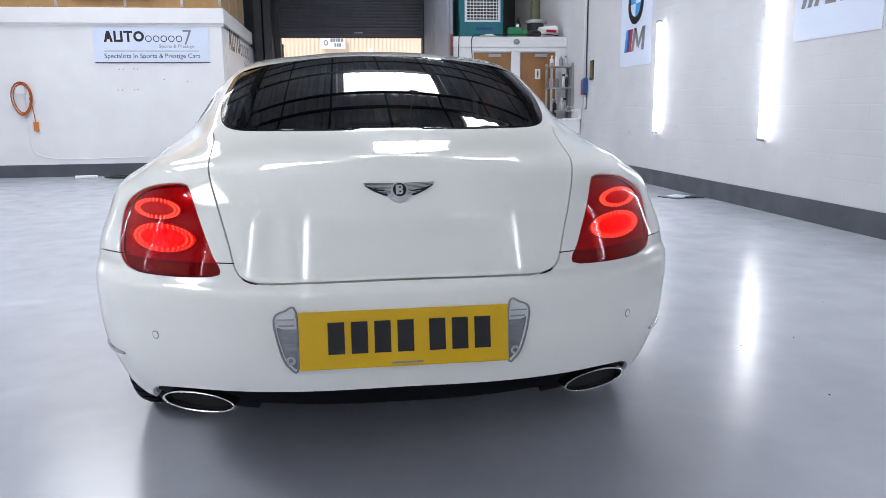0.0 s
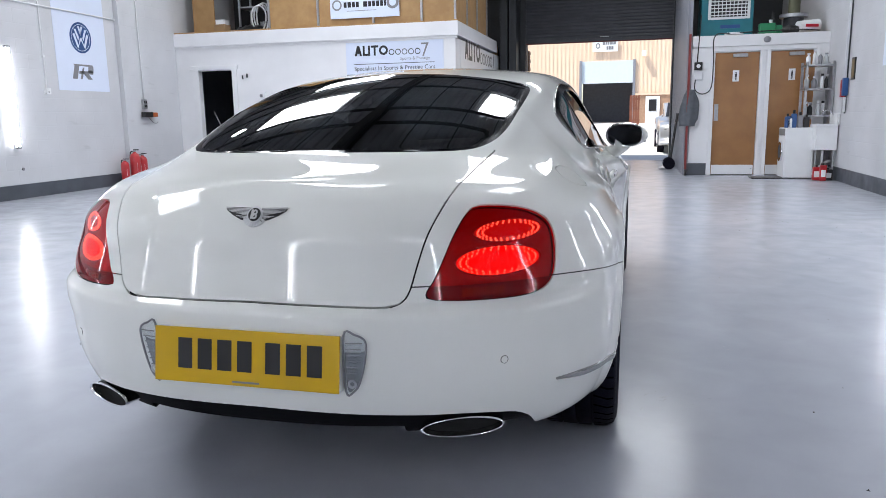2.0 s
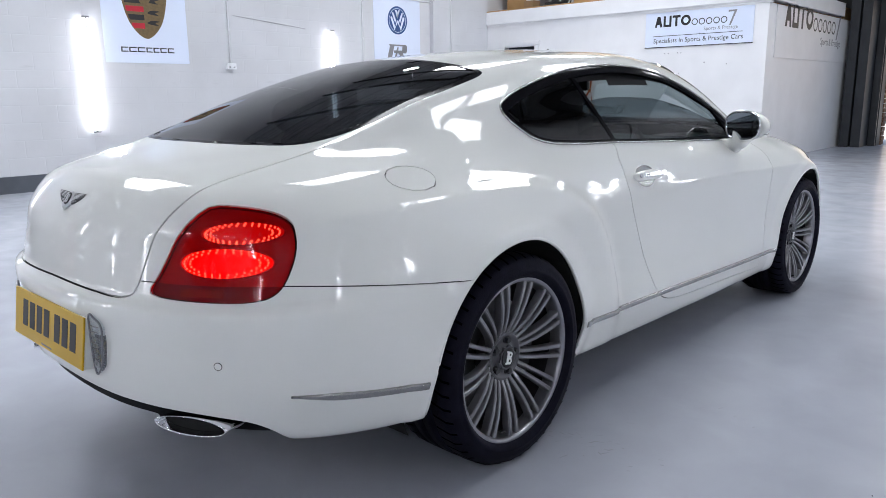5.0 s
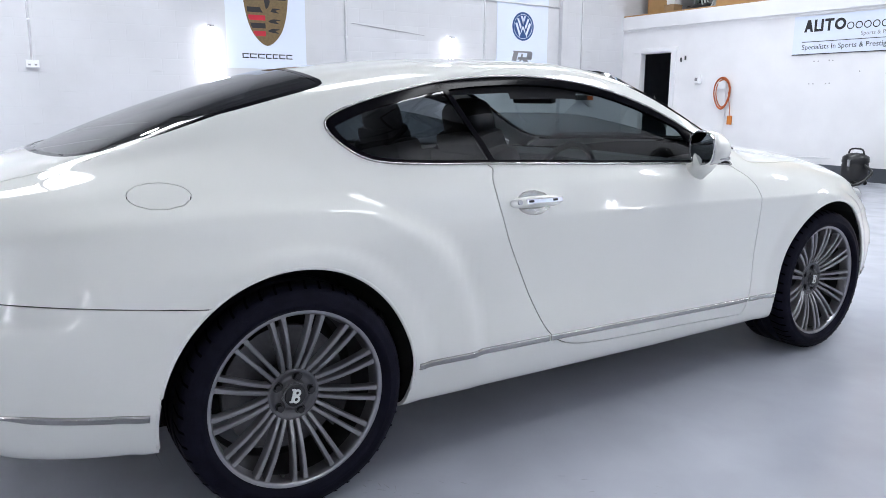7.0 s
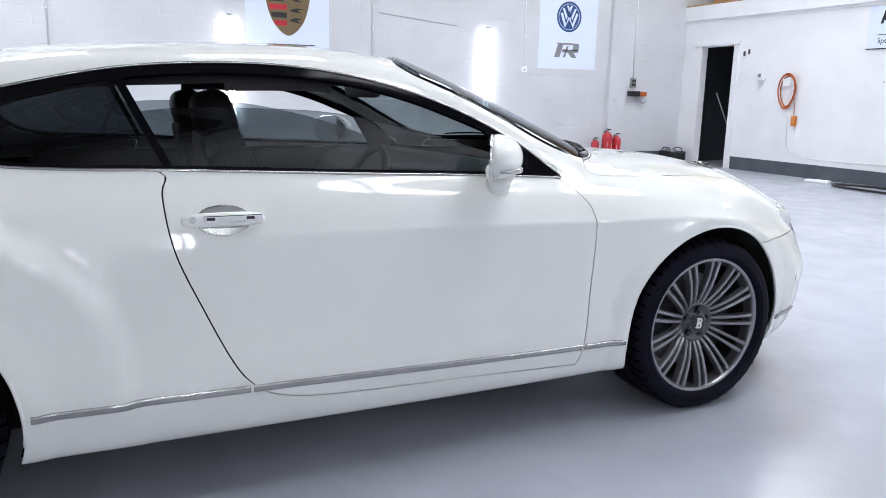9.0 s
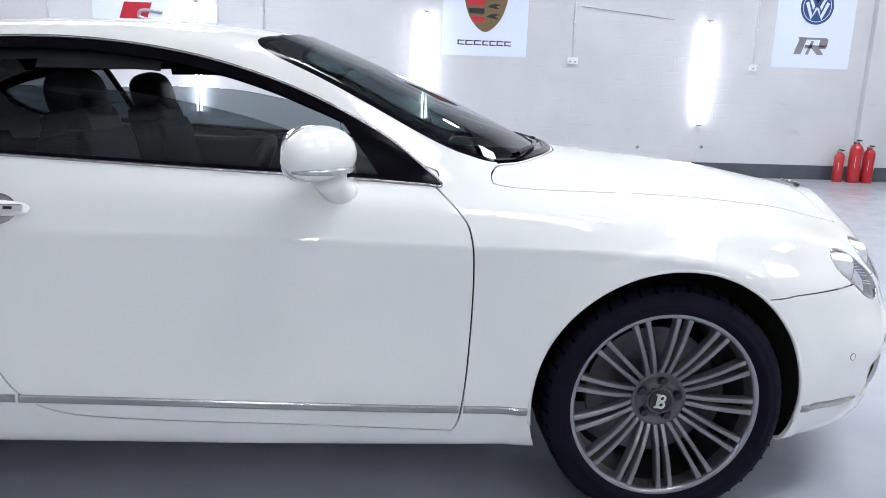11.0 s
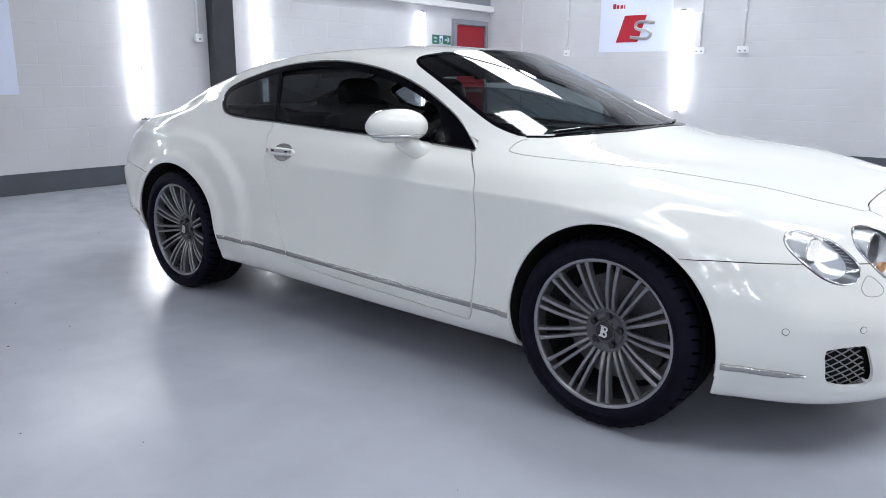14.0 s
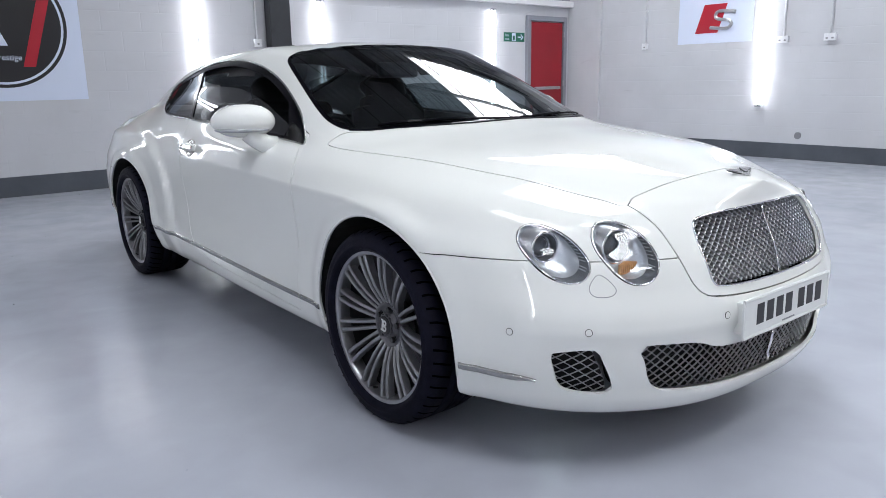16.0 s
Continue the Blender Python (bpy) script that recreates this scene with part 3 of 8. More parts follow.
def tube_light():
    """An upright twin batten: a tube on either side of a grey spine, both ends capped; its foot is the origin, z out of the wall."""
    t = thing("tube_light", "lit twin-tube white batten light on the wall", "wall light", "twin tube lights")
    part("batten", box(-0.022, 0.022, 0.0, 1.56, 0.0, 0.040, 0.003), PLASTIC_W, t)
    part("spine", box(-0.009, 0.009, 0.03, 1.53, 0.0401, 0.066, 0.003), STEEL, t, "grey metal spine between the tubes")
    for x in (-0.027, 0.027):
        part("tube", tube((x, 0.03, 0.056), (x, 1.53, 0.056), 0.0135, 12), TUBE, t, "glowing white tube", smooth=True)
    for y in (0.0, 1.53):
        part("end_cap", box(-0.044, 0.044, y, y + 0.03, 0.0401, 0.078, 0.004), INK_GREY, t, "grey end cap")
    return t


first = tube_light()
spots = [("west", 2.50, 0.74), ("west", 6.74, 0.78), ("west", -0.76, 0.74), ("south", -1.33, 0.73), ("south", -3.08, 0.73), ("south", -6.32, 0.76), ("south", 2.42, 0.73),
         ("east", 7.22, 0.75), ("east", 4.49, 0.75), ("east", 1.0, 0.75), ("east", -1.9, 0.75)]
first.matrix_world = on_wall(*spots[0])
for s in spots[1:]:
    copy_thing(first, on_wall(*s))
# two more lie level above the round sign
for x in (0.26, 2.34):
    copy_thing(first, on_wall("south", x, 2.66) @ pose(0, 0, 0, 0, 0, -90))


def socket(side, along, z, w=0.15, h=0.09, drop=3.2):
    """A surface socket box under a conduit that drops from the roof."""
    s = thing("wall_socket", "white surface socket box below its conduit", "socket", "wall sockets", at=on_wall(side, along, z))
    part("back_box", box(-w / 2, w / 2, -h / 2, h / 2, 0.0, 0.045, 0.004), PLASTIC_W, s)
    part("faceplate", box(-w / 2 - 0.003, w / 2 + 0.003, -h / 2 - 0.003, h / 2 + 0.003, 0.0451, 0.055, 0.003), PLASTIC_W, s)
    for dx in ((-w / 4, w / 4) if w > 0.12 else (0,)):
        part("switch", box(dx - 0.008, dx + 0.008, 0.012, 0.030, 0.0551, 0.060, 0.001), PLASTIC_W, s)
        part("pin_holes", box(dx - 0.014, dx + 0.014, -0.024, -0.004, 0.0551, 0.0555), INK_GREY, s)
    part("conduit", tube((0, h / 2, 0.014), (0, h / 2 + drop, 0.014), 0.0125), PLASTIC_W, s, smooth=True)
    for d in (0.5, 1.4, 2.3):
        part("clip", box(-0.02, 0.02, h / 2 + d, h / 2 + d + 0.025, 0.0, 0.03, 0.003), PLASTIC_W, s)
    return s


for y, w in ((4.70, 0.15), (7.50, 0.09), (0.17, 0.15), (-0.48, 0.15), (-2.80, 0.09)):
    socket("west", y, 1.68, w)
socket("south", -2.13, 1.70, 0.09)
PIPE = thing("conduit_run", "white conduit running level along the wall", "conduit")
part("pipe", tube((XL + 0.02, 5.0, 3.05), (XL + 0.02, 11.0, 3.0), 0.0125), PLASTIC_W, PIPE, smooth=True)
part("cable", sweep([Vector((XL + 0.01, 4.8 + i * 0.2, 2.46 - 0.018 * i)) for i in range(8)], 0.004, 6), INK_GREY, PIPE)


def poster(side, along, z, w, h, label):
    t = thing("poster", label, "poster", "car maker posters", at=on_wall(side, along, z))
    part("sheet", box(-w / 2, w / 2, 0, h, 0.002, 0.006), PAPER, t)
    return t


def ink(name, outline, material, t, lift=0.0075):
    return part(name, plate(outline, 0.001, Matrix.Translation((0, 0, lift))), material, t)


# crest poster
p = poster("west", 3.37, 1.70, 1.26, 1.85, "white poster with a red, black and gold shield crest")
shield = [(v.x, v.y) for v in spline([(-0.34, 1.62, 0), (-0.12, 1.65, 0), (0.12, 1.65, 0), (0.34, 1.62, 0), (0.36, 1.25, 0), (0.33, 0.85, 0), (0.22, 0.52, 0), (0.0, 0.34, 0), (-0.22, 0.52, 0), (-0.33, 0.85, 0), (-0.36, 1.25, 0)], 6, True)]
ink("shield", shield, INK_GOLD, p)


def clip_band(z0, z1, x0, x1):
    """The piece of the shield between two levels and two sides."""
    out = []
    for k in range(7):
        y = z0 + (z1 - z0) * k / 6
        hw = max((abs(a) for a, b in shield if abs(b - y) < 0.06), default=0.05) - 0.035
        out.append((y, hw))
    right = [(min(x1, hw) if x1 > 0 else max(x1, -hw), y) for y, hw in out]
    left = [(max(x0, -hw) if x0 < 0 else min(x0, hw), y) for y, hw in out]
    return left + right[::-1]


for k in range(5):
    za, zb = 1.02 + k * 0.11, 1.02 + k * 0.11 + 0.075
    ink("stripe", clip_band(za, zb, 0.14, 0.33), INK_RED if k % 2 else BLACK, p, 0.0095)
for k in range(4):
    za = 0.48 + k * 0.115
    ink("stripe", clip_band(za, za + 0.075, -0.30, -0.02), BLACK if k % 2 else INK_RED, p, 0.0095)
for cx, cy in ((-0.22, 1.42), (-0.22, 1.22), (-0.20, 1.06), (0.13, 0.86), (0.13, 0.70), (0.12, 0.56)):
    bm = bmesh.new()
    add_plate(bm, [(v.x, v.y) for v in spline([(cx - 0.10, cy, 0), (cx - 0.03, cy + 0.035, 0), (cx + 0.09, cy + 0.03, 0), (cx + 0.02, cy + 0.005, 0), (cx + 0.07, cy - 0.03, 0), (cx - 0.04, cy - 0.02, 0)], 4, True)], 0.001, Matrix.Translation((0, 0, 0.0095)))
    part("antler", bm, BLACK, p)
ink("inner_shield", [(v.x, v.y) for v in spline([(-0.13, 1.22, 0), (0.0, 1.24, 0), (0.13, 1.22, 0), (0.13, 0.98, 0), (0.0, 0.78, 0), (-0.13, 0.98, 0)], 5, True)], INK_GOLD, p, 0.011)
ink("emblem", [(v.x, v.y) for v in spline([(-0.05, 1.16, 0), (0.04, 1.18, 0), (0.03, 1.08, 0), (0.06, 0.98, 0), (0.0, 0.88, 0), (-0.03, 1.0, 0)], 4, True)], BLACK, p, 0.0125)
x = -0.40
for w in (0.10, 0.11, 0.11, 0.09, 0.09, 0.10, 0.10):
    part("word_bar", box(x, x + w, 0.15, 0.165, 0.0075, 0.0085), BLACK, p)
    part("word_bar", box(x, x + w, 0.205, 0.22, 0.0075, 0.0085), BLACK, p)
    part("word_bar", box(x, x + 0.018, 0.15, 0.22, 0.0086, 0.0092), BLACK, p)
    x += w + 0.016

# round badge over a grey block badge
p = poster("west", 8.41, 1.71, 1.24, 1.85, "white poster with a blue ring badge above a grey block badge")
m0 = Matrix.Translation((0, 0, 0.0075))
part("ring_badge", add_ring(bmesh.new(), 0.225, 0.26, 0.001, m0, cx=0.0, cy=0.90), INK_BLUE, p)
part("badge_disc", plate(circle(0.215, 40, 0, 0.90), 0.001, m0), INK_BLUE, p)
for pts in ([(-0.15, 1.04), (-0.105, 1.04), (-0.04, 0.90), (-0.065, 0.85)], [(0.15, 1.04), (0.105, 1.04), (0.04, 0.90), (0.065, 0.85)],
            [(-0.065, 1.09), (-0.02, 1.09), (0.025, 0.98), (0.0, 0.93)], [(0.065, 1.09), (0.02, 1.09), (-0.025, 0.98), (0.0, 0.93)],
            [(-0.19, 0.95), (-0.145, 0.97), (-0.06, 0.76), (-0.085, 0.71)], [(0.19, 0.95), (0.145, 0.97), (0.06, 0.76), (0.085, 0.71)],
            [(-0.085, 0.71), (-0.06, 0.76), (0.025, 0.90), (-0.02, 0.90)], [(0.085, 0.71), (0.06, 0.76), (-0.025, 0.90), (0.02, 0.90)]):
    ink("badge_stroke", pts, PAPER, p, 0.0095)
for pts in ([(-0.24, 0.45), (0.22, 0.45), (0.245, 0.42), (-0.215, 0.42)], [(-0.215, 0.42), (-0.10, 0.42), (-0.17, 0.20), (-0.285, 0.20)], [(0.12, 0.42), (0.245, 0.42), (0.235, 0.32), (0.10, 0.32)],
            [(-0.11, 0.34), (0.235, 0.34), (0.22, 0.29), (-0.12, 0.29)], [(0.0, 0.29), (0.12, 0.29), (0.20, 0.20), (0.09, 0.20)], [(-0.02, 0.40), (0.02, 0.40), (-0.05, 0.20), (-0.10, 0.20)]):
    ink("block_badge", pts, INK_GREY, p)

# four rings poster
p = poster("west", -1.58, 1.68, 1.24, 1.85, "white poster with four linked rings above a red and silver badge")
for k in range(4):
    part("ring", add_ring(bmesh.new(), 0.115, 0.145, 0.002, m0, cx=-0.30 + 0.20 * k, cy=0.98), INK_GREY, p)
for k, w in enumerate((0.055, 0.045, 0.045, 0.02)):
    part("word_bar", box(-0.40 + 0.065 * k, -0.40 + 0.065 * k + w, 0.68, 0.74 if k else 0.76, 0.0075, 0.0085), INK_RED, p)
ink("red_block", [(-0.32, 0.15), (0.06, 0.15), (0.20, 0.57), (-0.18, 0.57)], INK_RED, p)
part("badge_stroke", sweep([Vector((v.x, v.y, 0.012)) for v in spline([(0.34, 0.44, 0), (0.20, 0.46, 0), (0.05, 0.455, 0), (0.02, 0.38, 0), (0.10, 0.34, 0), (0.22, 0.33, 0), (0.28, 0.27, 0), (0.22, 0.21, 0), (0.05, 0.215, 0), (-0.06, 0.23, 0)], 5)], 0.026, 8), STEEL, p)

# posters on the east wall
p = poster("east", 8.19, 1.75, 1.20, 1.85, "white poster with a round blue badge and a striped badge")
part("badge_disc", plate(circle(0.30, 48, -0.02, 0.92), 0.001, m0), BLACK, p)
for q, mt in ((0, PAPER), (1, INK_CYAN), (2, PAPER), (3, INK_CYAN)):
    pts = [(-0.02, 0.92)] + [(-0.02 + 0.19 * math.cos(a), 0.92 + 0.19 * math.sin(a)) for a in [q * math.pi / 2 + k * math.pi / 16 for k in range(9)]]
    ink("badge_quarter", pts, mt, p, 0.0095)
for k, mt in enumerate((INK_CYAN, INK_BLUE, INK_RED)):
    ink("stripe", [(-0.43 + 0.09 * k, 0.22), (-0.34 + 0.09 * k, 0.22), (-0.27 + 0.09 * k, 0.56), (-0.36 + 0.09 * k, 0.56)], mt, p)
for pts in ([(-0.15, 0.22), (-0.05, 0.22), (0.05, 0.56), (-0.06, 0.56)], [(0.05, 0.56), (-0.04, 0.56), (0.08, 0.26), (0.14, 0.34)], [(0.10, 0.30), (0.14, 0.24), (0.36, 0.56), (0.26, 0.56)], [(0.24, 0.22), (0.34, 0.22), (0.38, 0.56), (0.29, 0.56)]):
    ink("block_badge", pts, INK_GREY, p)
p = poster("east", 3.50, 1.74, 1.24, 1.85, "white poster with grey slanted lettering, its top out of sight")
for k in range(3):
    ink("word_bar", [(-0.52 + 0.1 * k, 0.30), (-0.46 + 0.1 * k, 0.30), (-0.38 + 0.1 * k, 0.52), (-0.44 + 0.1 * k, 0.52)], INK_GREY, p)
for k in range(3):
    ink("word_bar", [(-0.16 + 0.22 * k, 0.30), (0.0 + 0.22 * k, 0.30), (0.06 + 0.22 * k, 0.52), (-0.10 + 0.22 * k, 0.52)], INK_GREY, p)

# round sign on the south wall
t = thing("round_sign_board", "white board with a large black disc and a red figure", "sign", at=on_wall("south", 0.80, 1.04))
part("sheet", box(-0.80, 0.80, 0, 1.54, 0.002, 0.008), PAPER, t)
part("disc", plate(circle(0.66, 64, 0, 0.80), 0.001, Matrix.Translation((0, 0, 0.0095))), BLACK, t)
part("ring", add_ring(bmesh.new(), 0.60, 0.625, 0.001, Matrix.Translation((0, 0, 0.0115)), 64, 0, 0.80), PAPER, t)
for pts, mt in (([(0.06, 1.16), (0.52, 1.16), (0.50, 1.06), (0.06, 1.06)], INK_RED), ([(0.40, 1.10), (0.52, 1.10), (0.30, 0.36), (0.18, 0.36)], INK_RED),
                ([(-0.36, 0.58), (-0.28, 0.58), (-0.13, 1.04), (-0.23, 1.04)], PAPER), ([(0.06, 0.58), (-0.03, 0.58), (-0.20, 1.04), (-0.13, 1.04)], PAPER), ([(-0.25, 0.70), (-0.02, 0.70), (-0.04, 0.76), (-0.24, 0.76)], PAPER)):
    ink("figure", pts, mt, t, 0.0125)
lettering("words", "Sports & Prestige", 0.085, Matrix.Translation((-0.12, 0.43, 0.0125)), PAPER, t)

# fire exit sign
t = thing("exit_sign", "green fire exit sign with a running man and an arrow", "sign", at=on_wall("south", -6.86, 1.81))
part("panel", box(-0.245, 0.245, 0, 0.15, 0.002, 0.008), GREEN_SIGN, t)
lettering("words", "Fire", 0.06, Matrix.Translation((-0.17, 0.085, 0.0085)), PAPER, t)
lettering("words", "exit", 0.06, Matrix.Translation((-0.17, 0.025, 0.0085)), PAPER, t)
for pts in ([(-0.06, 0.01), (0.03, 0.01), (0.03, 0.14), (-0.06, 0.14)],):
    ink("door_symbol", pts, PAPER, t, 0.0085)
for pts in ([(-0.04, 0.02), (-0.02, 0.02), (0.01, 0.09), (-0.02, 0.10)], [(-0.05, 0.075), (-0.02, 0.10), (0.0, 0.10), (-0.03, 0.06)], [(0.0, 0.02), (0.015, 0.02), (0.01, 0.07), (-0.01, 0.07)]):
    ink("figure", pts, GREEN_SIGN, t, 0.0105)
for pts in ([(0.08, 0.065), (0.16, 0.065), (0.16, 0.085), (0.08, 0.085)], [(0.14, 0.12), (0.165, 0.12), (0.215, 0.075), (0.165, 0.03), (0.14, 0.03), (0.185, 0.075)]):
    ink("arrow", pts, PAPER, t, 0.0085)

# shop sign on the office front and on its side
def shop_sign(m, w, h, label, sheet):
    t = thing("shop_sign", label, "sign", "shop signs", at=m)
    part("panel", box(-w / 2, w / 2, -h / 2, h / 2, 0.002, 0.014, 0.002), PAPER if sheet else WHITE, t)
    s = w / 1.96
    part("bottom_edge", box(-w / 2, w / 2, -h / 2 - 0.012, -h / 2, 0.002, 0.016), BLACK, t) if sheet else None
    x = -0.80 * s
    for k, bw in enumerate((0.15, 0.15, 0.15, 0.17)):
        bars = (([(0, 0), (0.042, 0), (0.052, 0.045), (0.098, 0.045), (0.108, 0), (0.15, 0), (0.10, 0.19), (0.05, 0.19)],), ([(0, 0), (0.15, 0), (0.15, 0.19), (0.11, 0.19), (0.11, 0.04), (0.04, 0.04), (0.04, 0.19), (0, 0.19)],),
                ([(0.055, 0), (0.095, 0), (0.095, 0.15), (0.15, 0.15), (0.15, 0.19), (0, 0.19), (0, 0.15), (0.055, 0.15)],), ())[k]
        for o in bars:
            ink("word_bar", [(x + a * s, (0.045 + b) * s) for a, b in o], BLACK, t, 0.0145)
        if k == 3:
            part("word_bar", add_ring(bmesh.new(), 0.048 * s, 0.09 * s, 0.001, Matrix.Translation((0, 0, 0.0145)), 32, x + 0.085 * s, 0.14 * s), BLACK, t)
        x += (bw + 0.018) * s
    for k in range(5):
        part("word_bar", add_ring(bmesh.new(), 0.042 * s, 0.056 * s, 0.001, Matrix.Translation((0, 0, 0.0145)), 24, x + 0.06 * s, 0.10 * s), BLACK, t)
        x += 0.13 * s
    ink("figure", [(x, 0.25 * s), (x + 0.15 * s, 0.25 * s), (x + 0.05 * s, 0.0), (x + 0.02 * s, 0.0), (x + 0.10 * s, 0.22 * s), (x, 0.22 * s)], INK_GREY, t, 0.0145)
    lettering("words", "Sports & Prestige", 0.085 * s, Matrix.Translation((0.42 * s, -0.055 * s, 0.0145)), INK_GREY, t)
    if sheet:
        part("rule", box(-0.82 * s, 0.80 * s, -0.115 * s, -0.105 * s, 0.0145, 0.0155), BLACK, t)
        lettering("words", "Specialists In Sports & Prestige Cars", 0.112 * s, Matrix.Translation((0, -0.23 * s, 0.0145)), BLACK, t)
    return t


shop_sign(on_wall("north", -3.46, 2.30), 1.96, 0.60, "pale blue shop sign with black words and a grey figure", True)
shop_sign(Matrix.Translation((XO, 13.6, 2.18)) @ Matrix(((0, 0, 1, 0), (1, 0, 0, 0), (0, 1, 0, 0), (0, 0, 0, 1))), 4.4, 0.86, "large shop lettering on the office's white side", False)

# name banner on the boards
t = thing("banner", "white banner with black lettering and small badges", "banner", at=on_wall("north", -4.03, 3.06))
part("sheet", box(-0.70, 0.70, 0, 0.75, 0.006, 0.010), PAPER, t)
for a, b in ((-0.42, -0.36), (-0.34, -0.27), (-0.25, -0.19), (-0.17, -0.11), (-0.02, 0.06), (0.08, 0.14), (0.16, 0.22), (0.24, 0.30), (0.32, 0.38), (0.40, 0.44)):
    part("word_bar", box(a, b, 0.20, 0.30, 0.0115, 0.0125), BLACK, t)
part("rule", box(-0.36, 0.24, 0.13, 0.138, 0.0115, 0.0125), INK_GREY, t)
part("badge", add_ring(bmesh.new(), 0.07, 0.10, 0.001, Matrix.Translation((0, 0, 0.0115)), 24, -0.56, 0.25), INK_GREY, t)
part("badge", add_ring(bmesh.new(), 0.07, 0.12, 0.001, Matrix.Translation((0, 0, 0.0115)), 24, 0.57, 0.26), INK_GREY, t)

# ---- the car ----
CARPAINT = shader("pearl_white_paint", (0.74, 0.75, 0.72), 0.5, coat=1.0, spec=0.05, vary=0.03, scale=900, tint=(0.765, 0.77, 0.745))
CARPAINT.node_tree.nodes["Principled BSDF"].inputs["Coat Roughness"].default_value = 0.008
DARKTRIM = shader("black_trim", (0.004, 0.004, 0.006), 0.12, spec=0.10, vary=0.2, scale=30)
# blacker than the rubber: shade between tread blocks put into the colour
GROOVE_SHADE = shader("tread_groove_shade", (0.0012, 0.0012, 0.002), 0.9, spec=0.0)
# near-black: the shade behind joints and in hollows put into the colour
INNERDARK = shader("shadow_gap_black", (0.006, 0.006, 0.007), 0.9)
RUBBER = shader("tyre_rubber", (0.0085, 0.0085, 0.017), 0.6, spec=0.07, vary=0.35, scale=25, bump=0.15, bump_scale=200)
ALLOY = shader("grey_alloy", (0.235, 0.235, 0.25), 0.33, metal=0.6, coat=0.3, vary=0.12, scale=40)
ALLOY_LIP = shader("machined_alloy_lip", (0.30, 0.30, 0.32), 0.28, metal=0.9, vary=0.1, scale=40)
DISC = shader("brake_disc_steel", (0.13, 0.13, 0.14), 0.45, metal=0.8, vary=0.2, scale=60)
CALIPER = shader("caliper_dark", (0.03, 0.03, 0.033), 0.45, vary=0.2)
SATIN = shader("satin_metal_strip", (0.42, 0.42, 0.41), 0.25, metal=0.9, vary=0.05)
LEATHER = shader("black_leather", (0.009, 0.009, 0.011), 0.45, spec=0.28, vary=0.3, scale=30, bump=0.05, bump_scale=250)
CABIN = shader("cabin_lining", (0.014, 0.014, 0.017), 0.7, vary=0.2, scale=10)
YELLOW = shader("plate_yellow", (0.62, 0.38, 0.008), 0.3, vary=0.04)
PLATEWHITE = shader("plate_white", (0.72, 0.73, 0.72), 0.3, vary=0.04)
LAMPCLEAR = shader("clear_lamp_strip", (0.45, 0.46, 0.48), 0.15, metal=0.4, coat=1.0, vary=0.2, scale=80)
MIRROR = shader("mirror_glass", (0.6, 0.62, 0.65), 0.02, metal=1.0)


def glass(name, tint, rough=0.0, face=0.065):
    """Thin tinted pane: dims what is behind it and mirrors at grazing angles."""
    m = bpy.data.materials.new(name)
    m.use_nodes = True
    nt = m.node_tree
    nt.nodes.remove(nt.nodes["Principled BSDF"])
    tr = nt.nodes.new("ShaderNodeBsdfTransparent")
    tr.inputs[0].default_value = (*tint, 1)
    gl = nt.nodes.new("ShaderNodeBsdfGlossy")
    gl.inputs["Roughness"].default_value = rough
    lw = nt.nodes.new("ShaderNodeLayerWeight")
    lw.inputs[0].default_value = 0.5
    pw = nt.nodes.new("ShaderNodeMath")
    pw.operation = "POWER"
    pw.inputs[1].default_value = 4.6
    fr = nt.nodes.new("ShaderNodeMath")
    fr.operation = "MULTIPLY_ADD"
    fr.inputs[1].default_value, fr.inputs[2].default_value = 0.93, face
    nt.links.new(lw.outputs["Facing"], pw.inputs[0])
    nt.links.new(pw.outputs[0], fr.inputs[0])
    mx = nt.nodes.new("ShaderNodeMixShader")
    nt.links.new(fr.outputs[0], mx.inputs[0])
    nt.links.new(tr.outputs[0], mx.inputs[1])
    nt.links.new(gl.outputs[0], mx.inputs[2])
    nt.links.new(mx.outputs[0], nt.nodes["Material Output"].inputs[0])
    return m


GLASS_DARK = glass("privacy_glass", (0.05, 0.055, 0.06))
GLASS_QUARTER = glass("quarter_glass", (0.13, 0.15, 0.165))
GLASS_SIDE = glass("tinted_glass", (0.34, 0.38, 0.40))
GLASS_FRONT = glass("windscreen_glass", (0.30, 0.36, 0.37))
GLASS_CLEAR = glass("lamp_cover", (0.93, 0.95, 0.97))

car = thing("car", "pearl white two-door luxury coupe with dark grey multi-spoke wheels", "car", at=pose(-0.006, -0.01, 0, 0, 0, -0.49))


def pchip(xs, ys):
    """A monotone cubic through the keys, as a function on arrays."""
    xs, ys = np.array(xs, float), np.array(ys, float)
    h, d = np.diff(xs), np.diff(ys) / np.diff(xs)
    m = np.zeros(len(xs))
    for i in range(1, len(xs) - 1):
        if d[i - 1] * d[i] > 0:
            w1, w2 = 2 * h[i] + h[i - 1], h[i] + 2 * h[i - 1]
            m[i] = (w1 + w2) / (w1 / d[i - 1] + w2 / d[i])
    m[0], m[-1] = d[0], d[-1]

    def f(q):
        q = np.clip(q, xs[0], xs[-1])
        k = np.clip(np.searchsorted(xs, q) - 1, 0, len(xs) - 2)
        t = (q - xs[k]) / h[k]
        return ((2 * t ** 3 - 3 * t ** 2 + 1) * ys[k] + (t ** 3 - 2 * t ** 2 + t) * h[k] * m[k] + (-2 * t ** 3 + 3 * t ** 2) * ys[k + 1] + (t ** 3 - t ** 2) * h[k] * m[k + 1])
    return f


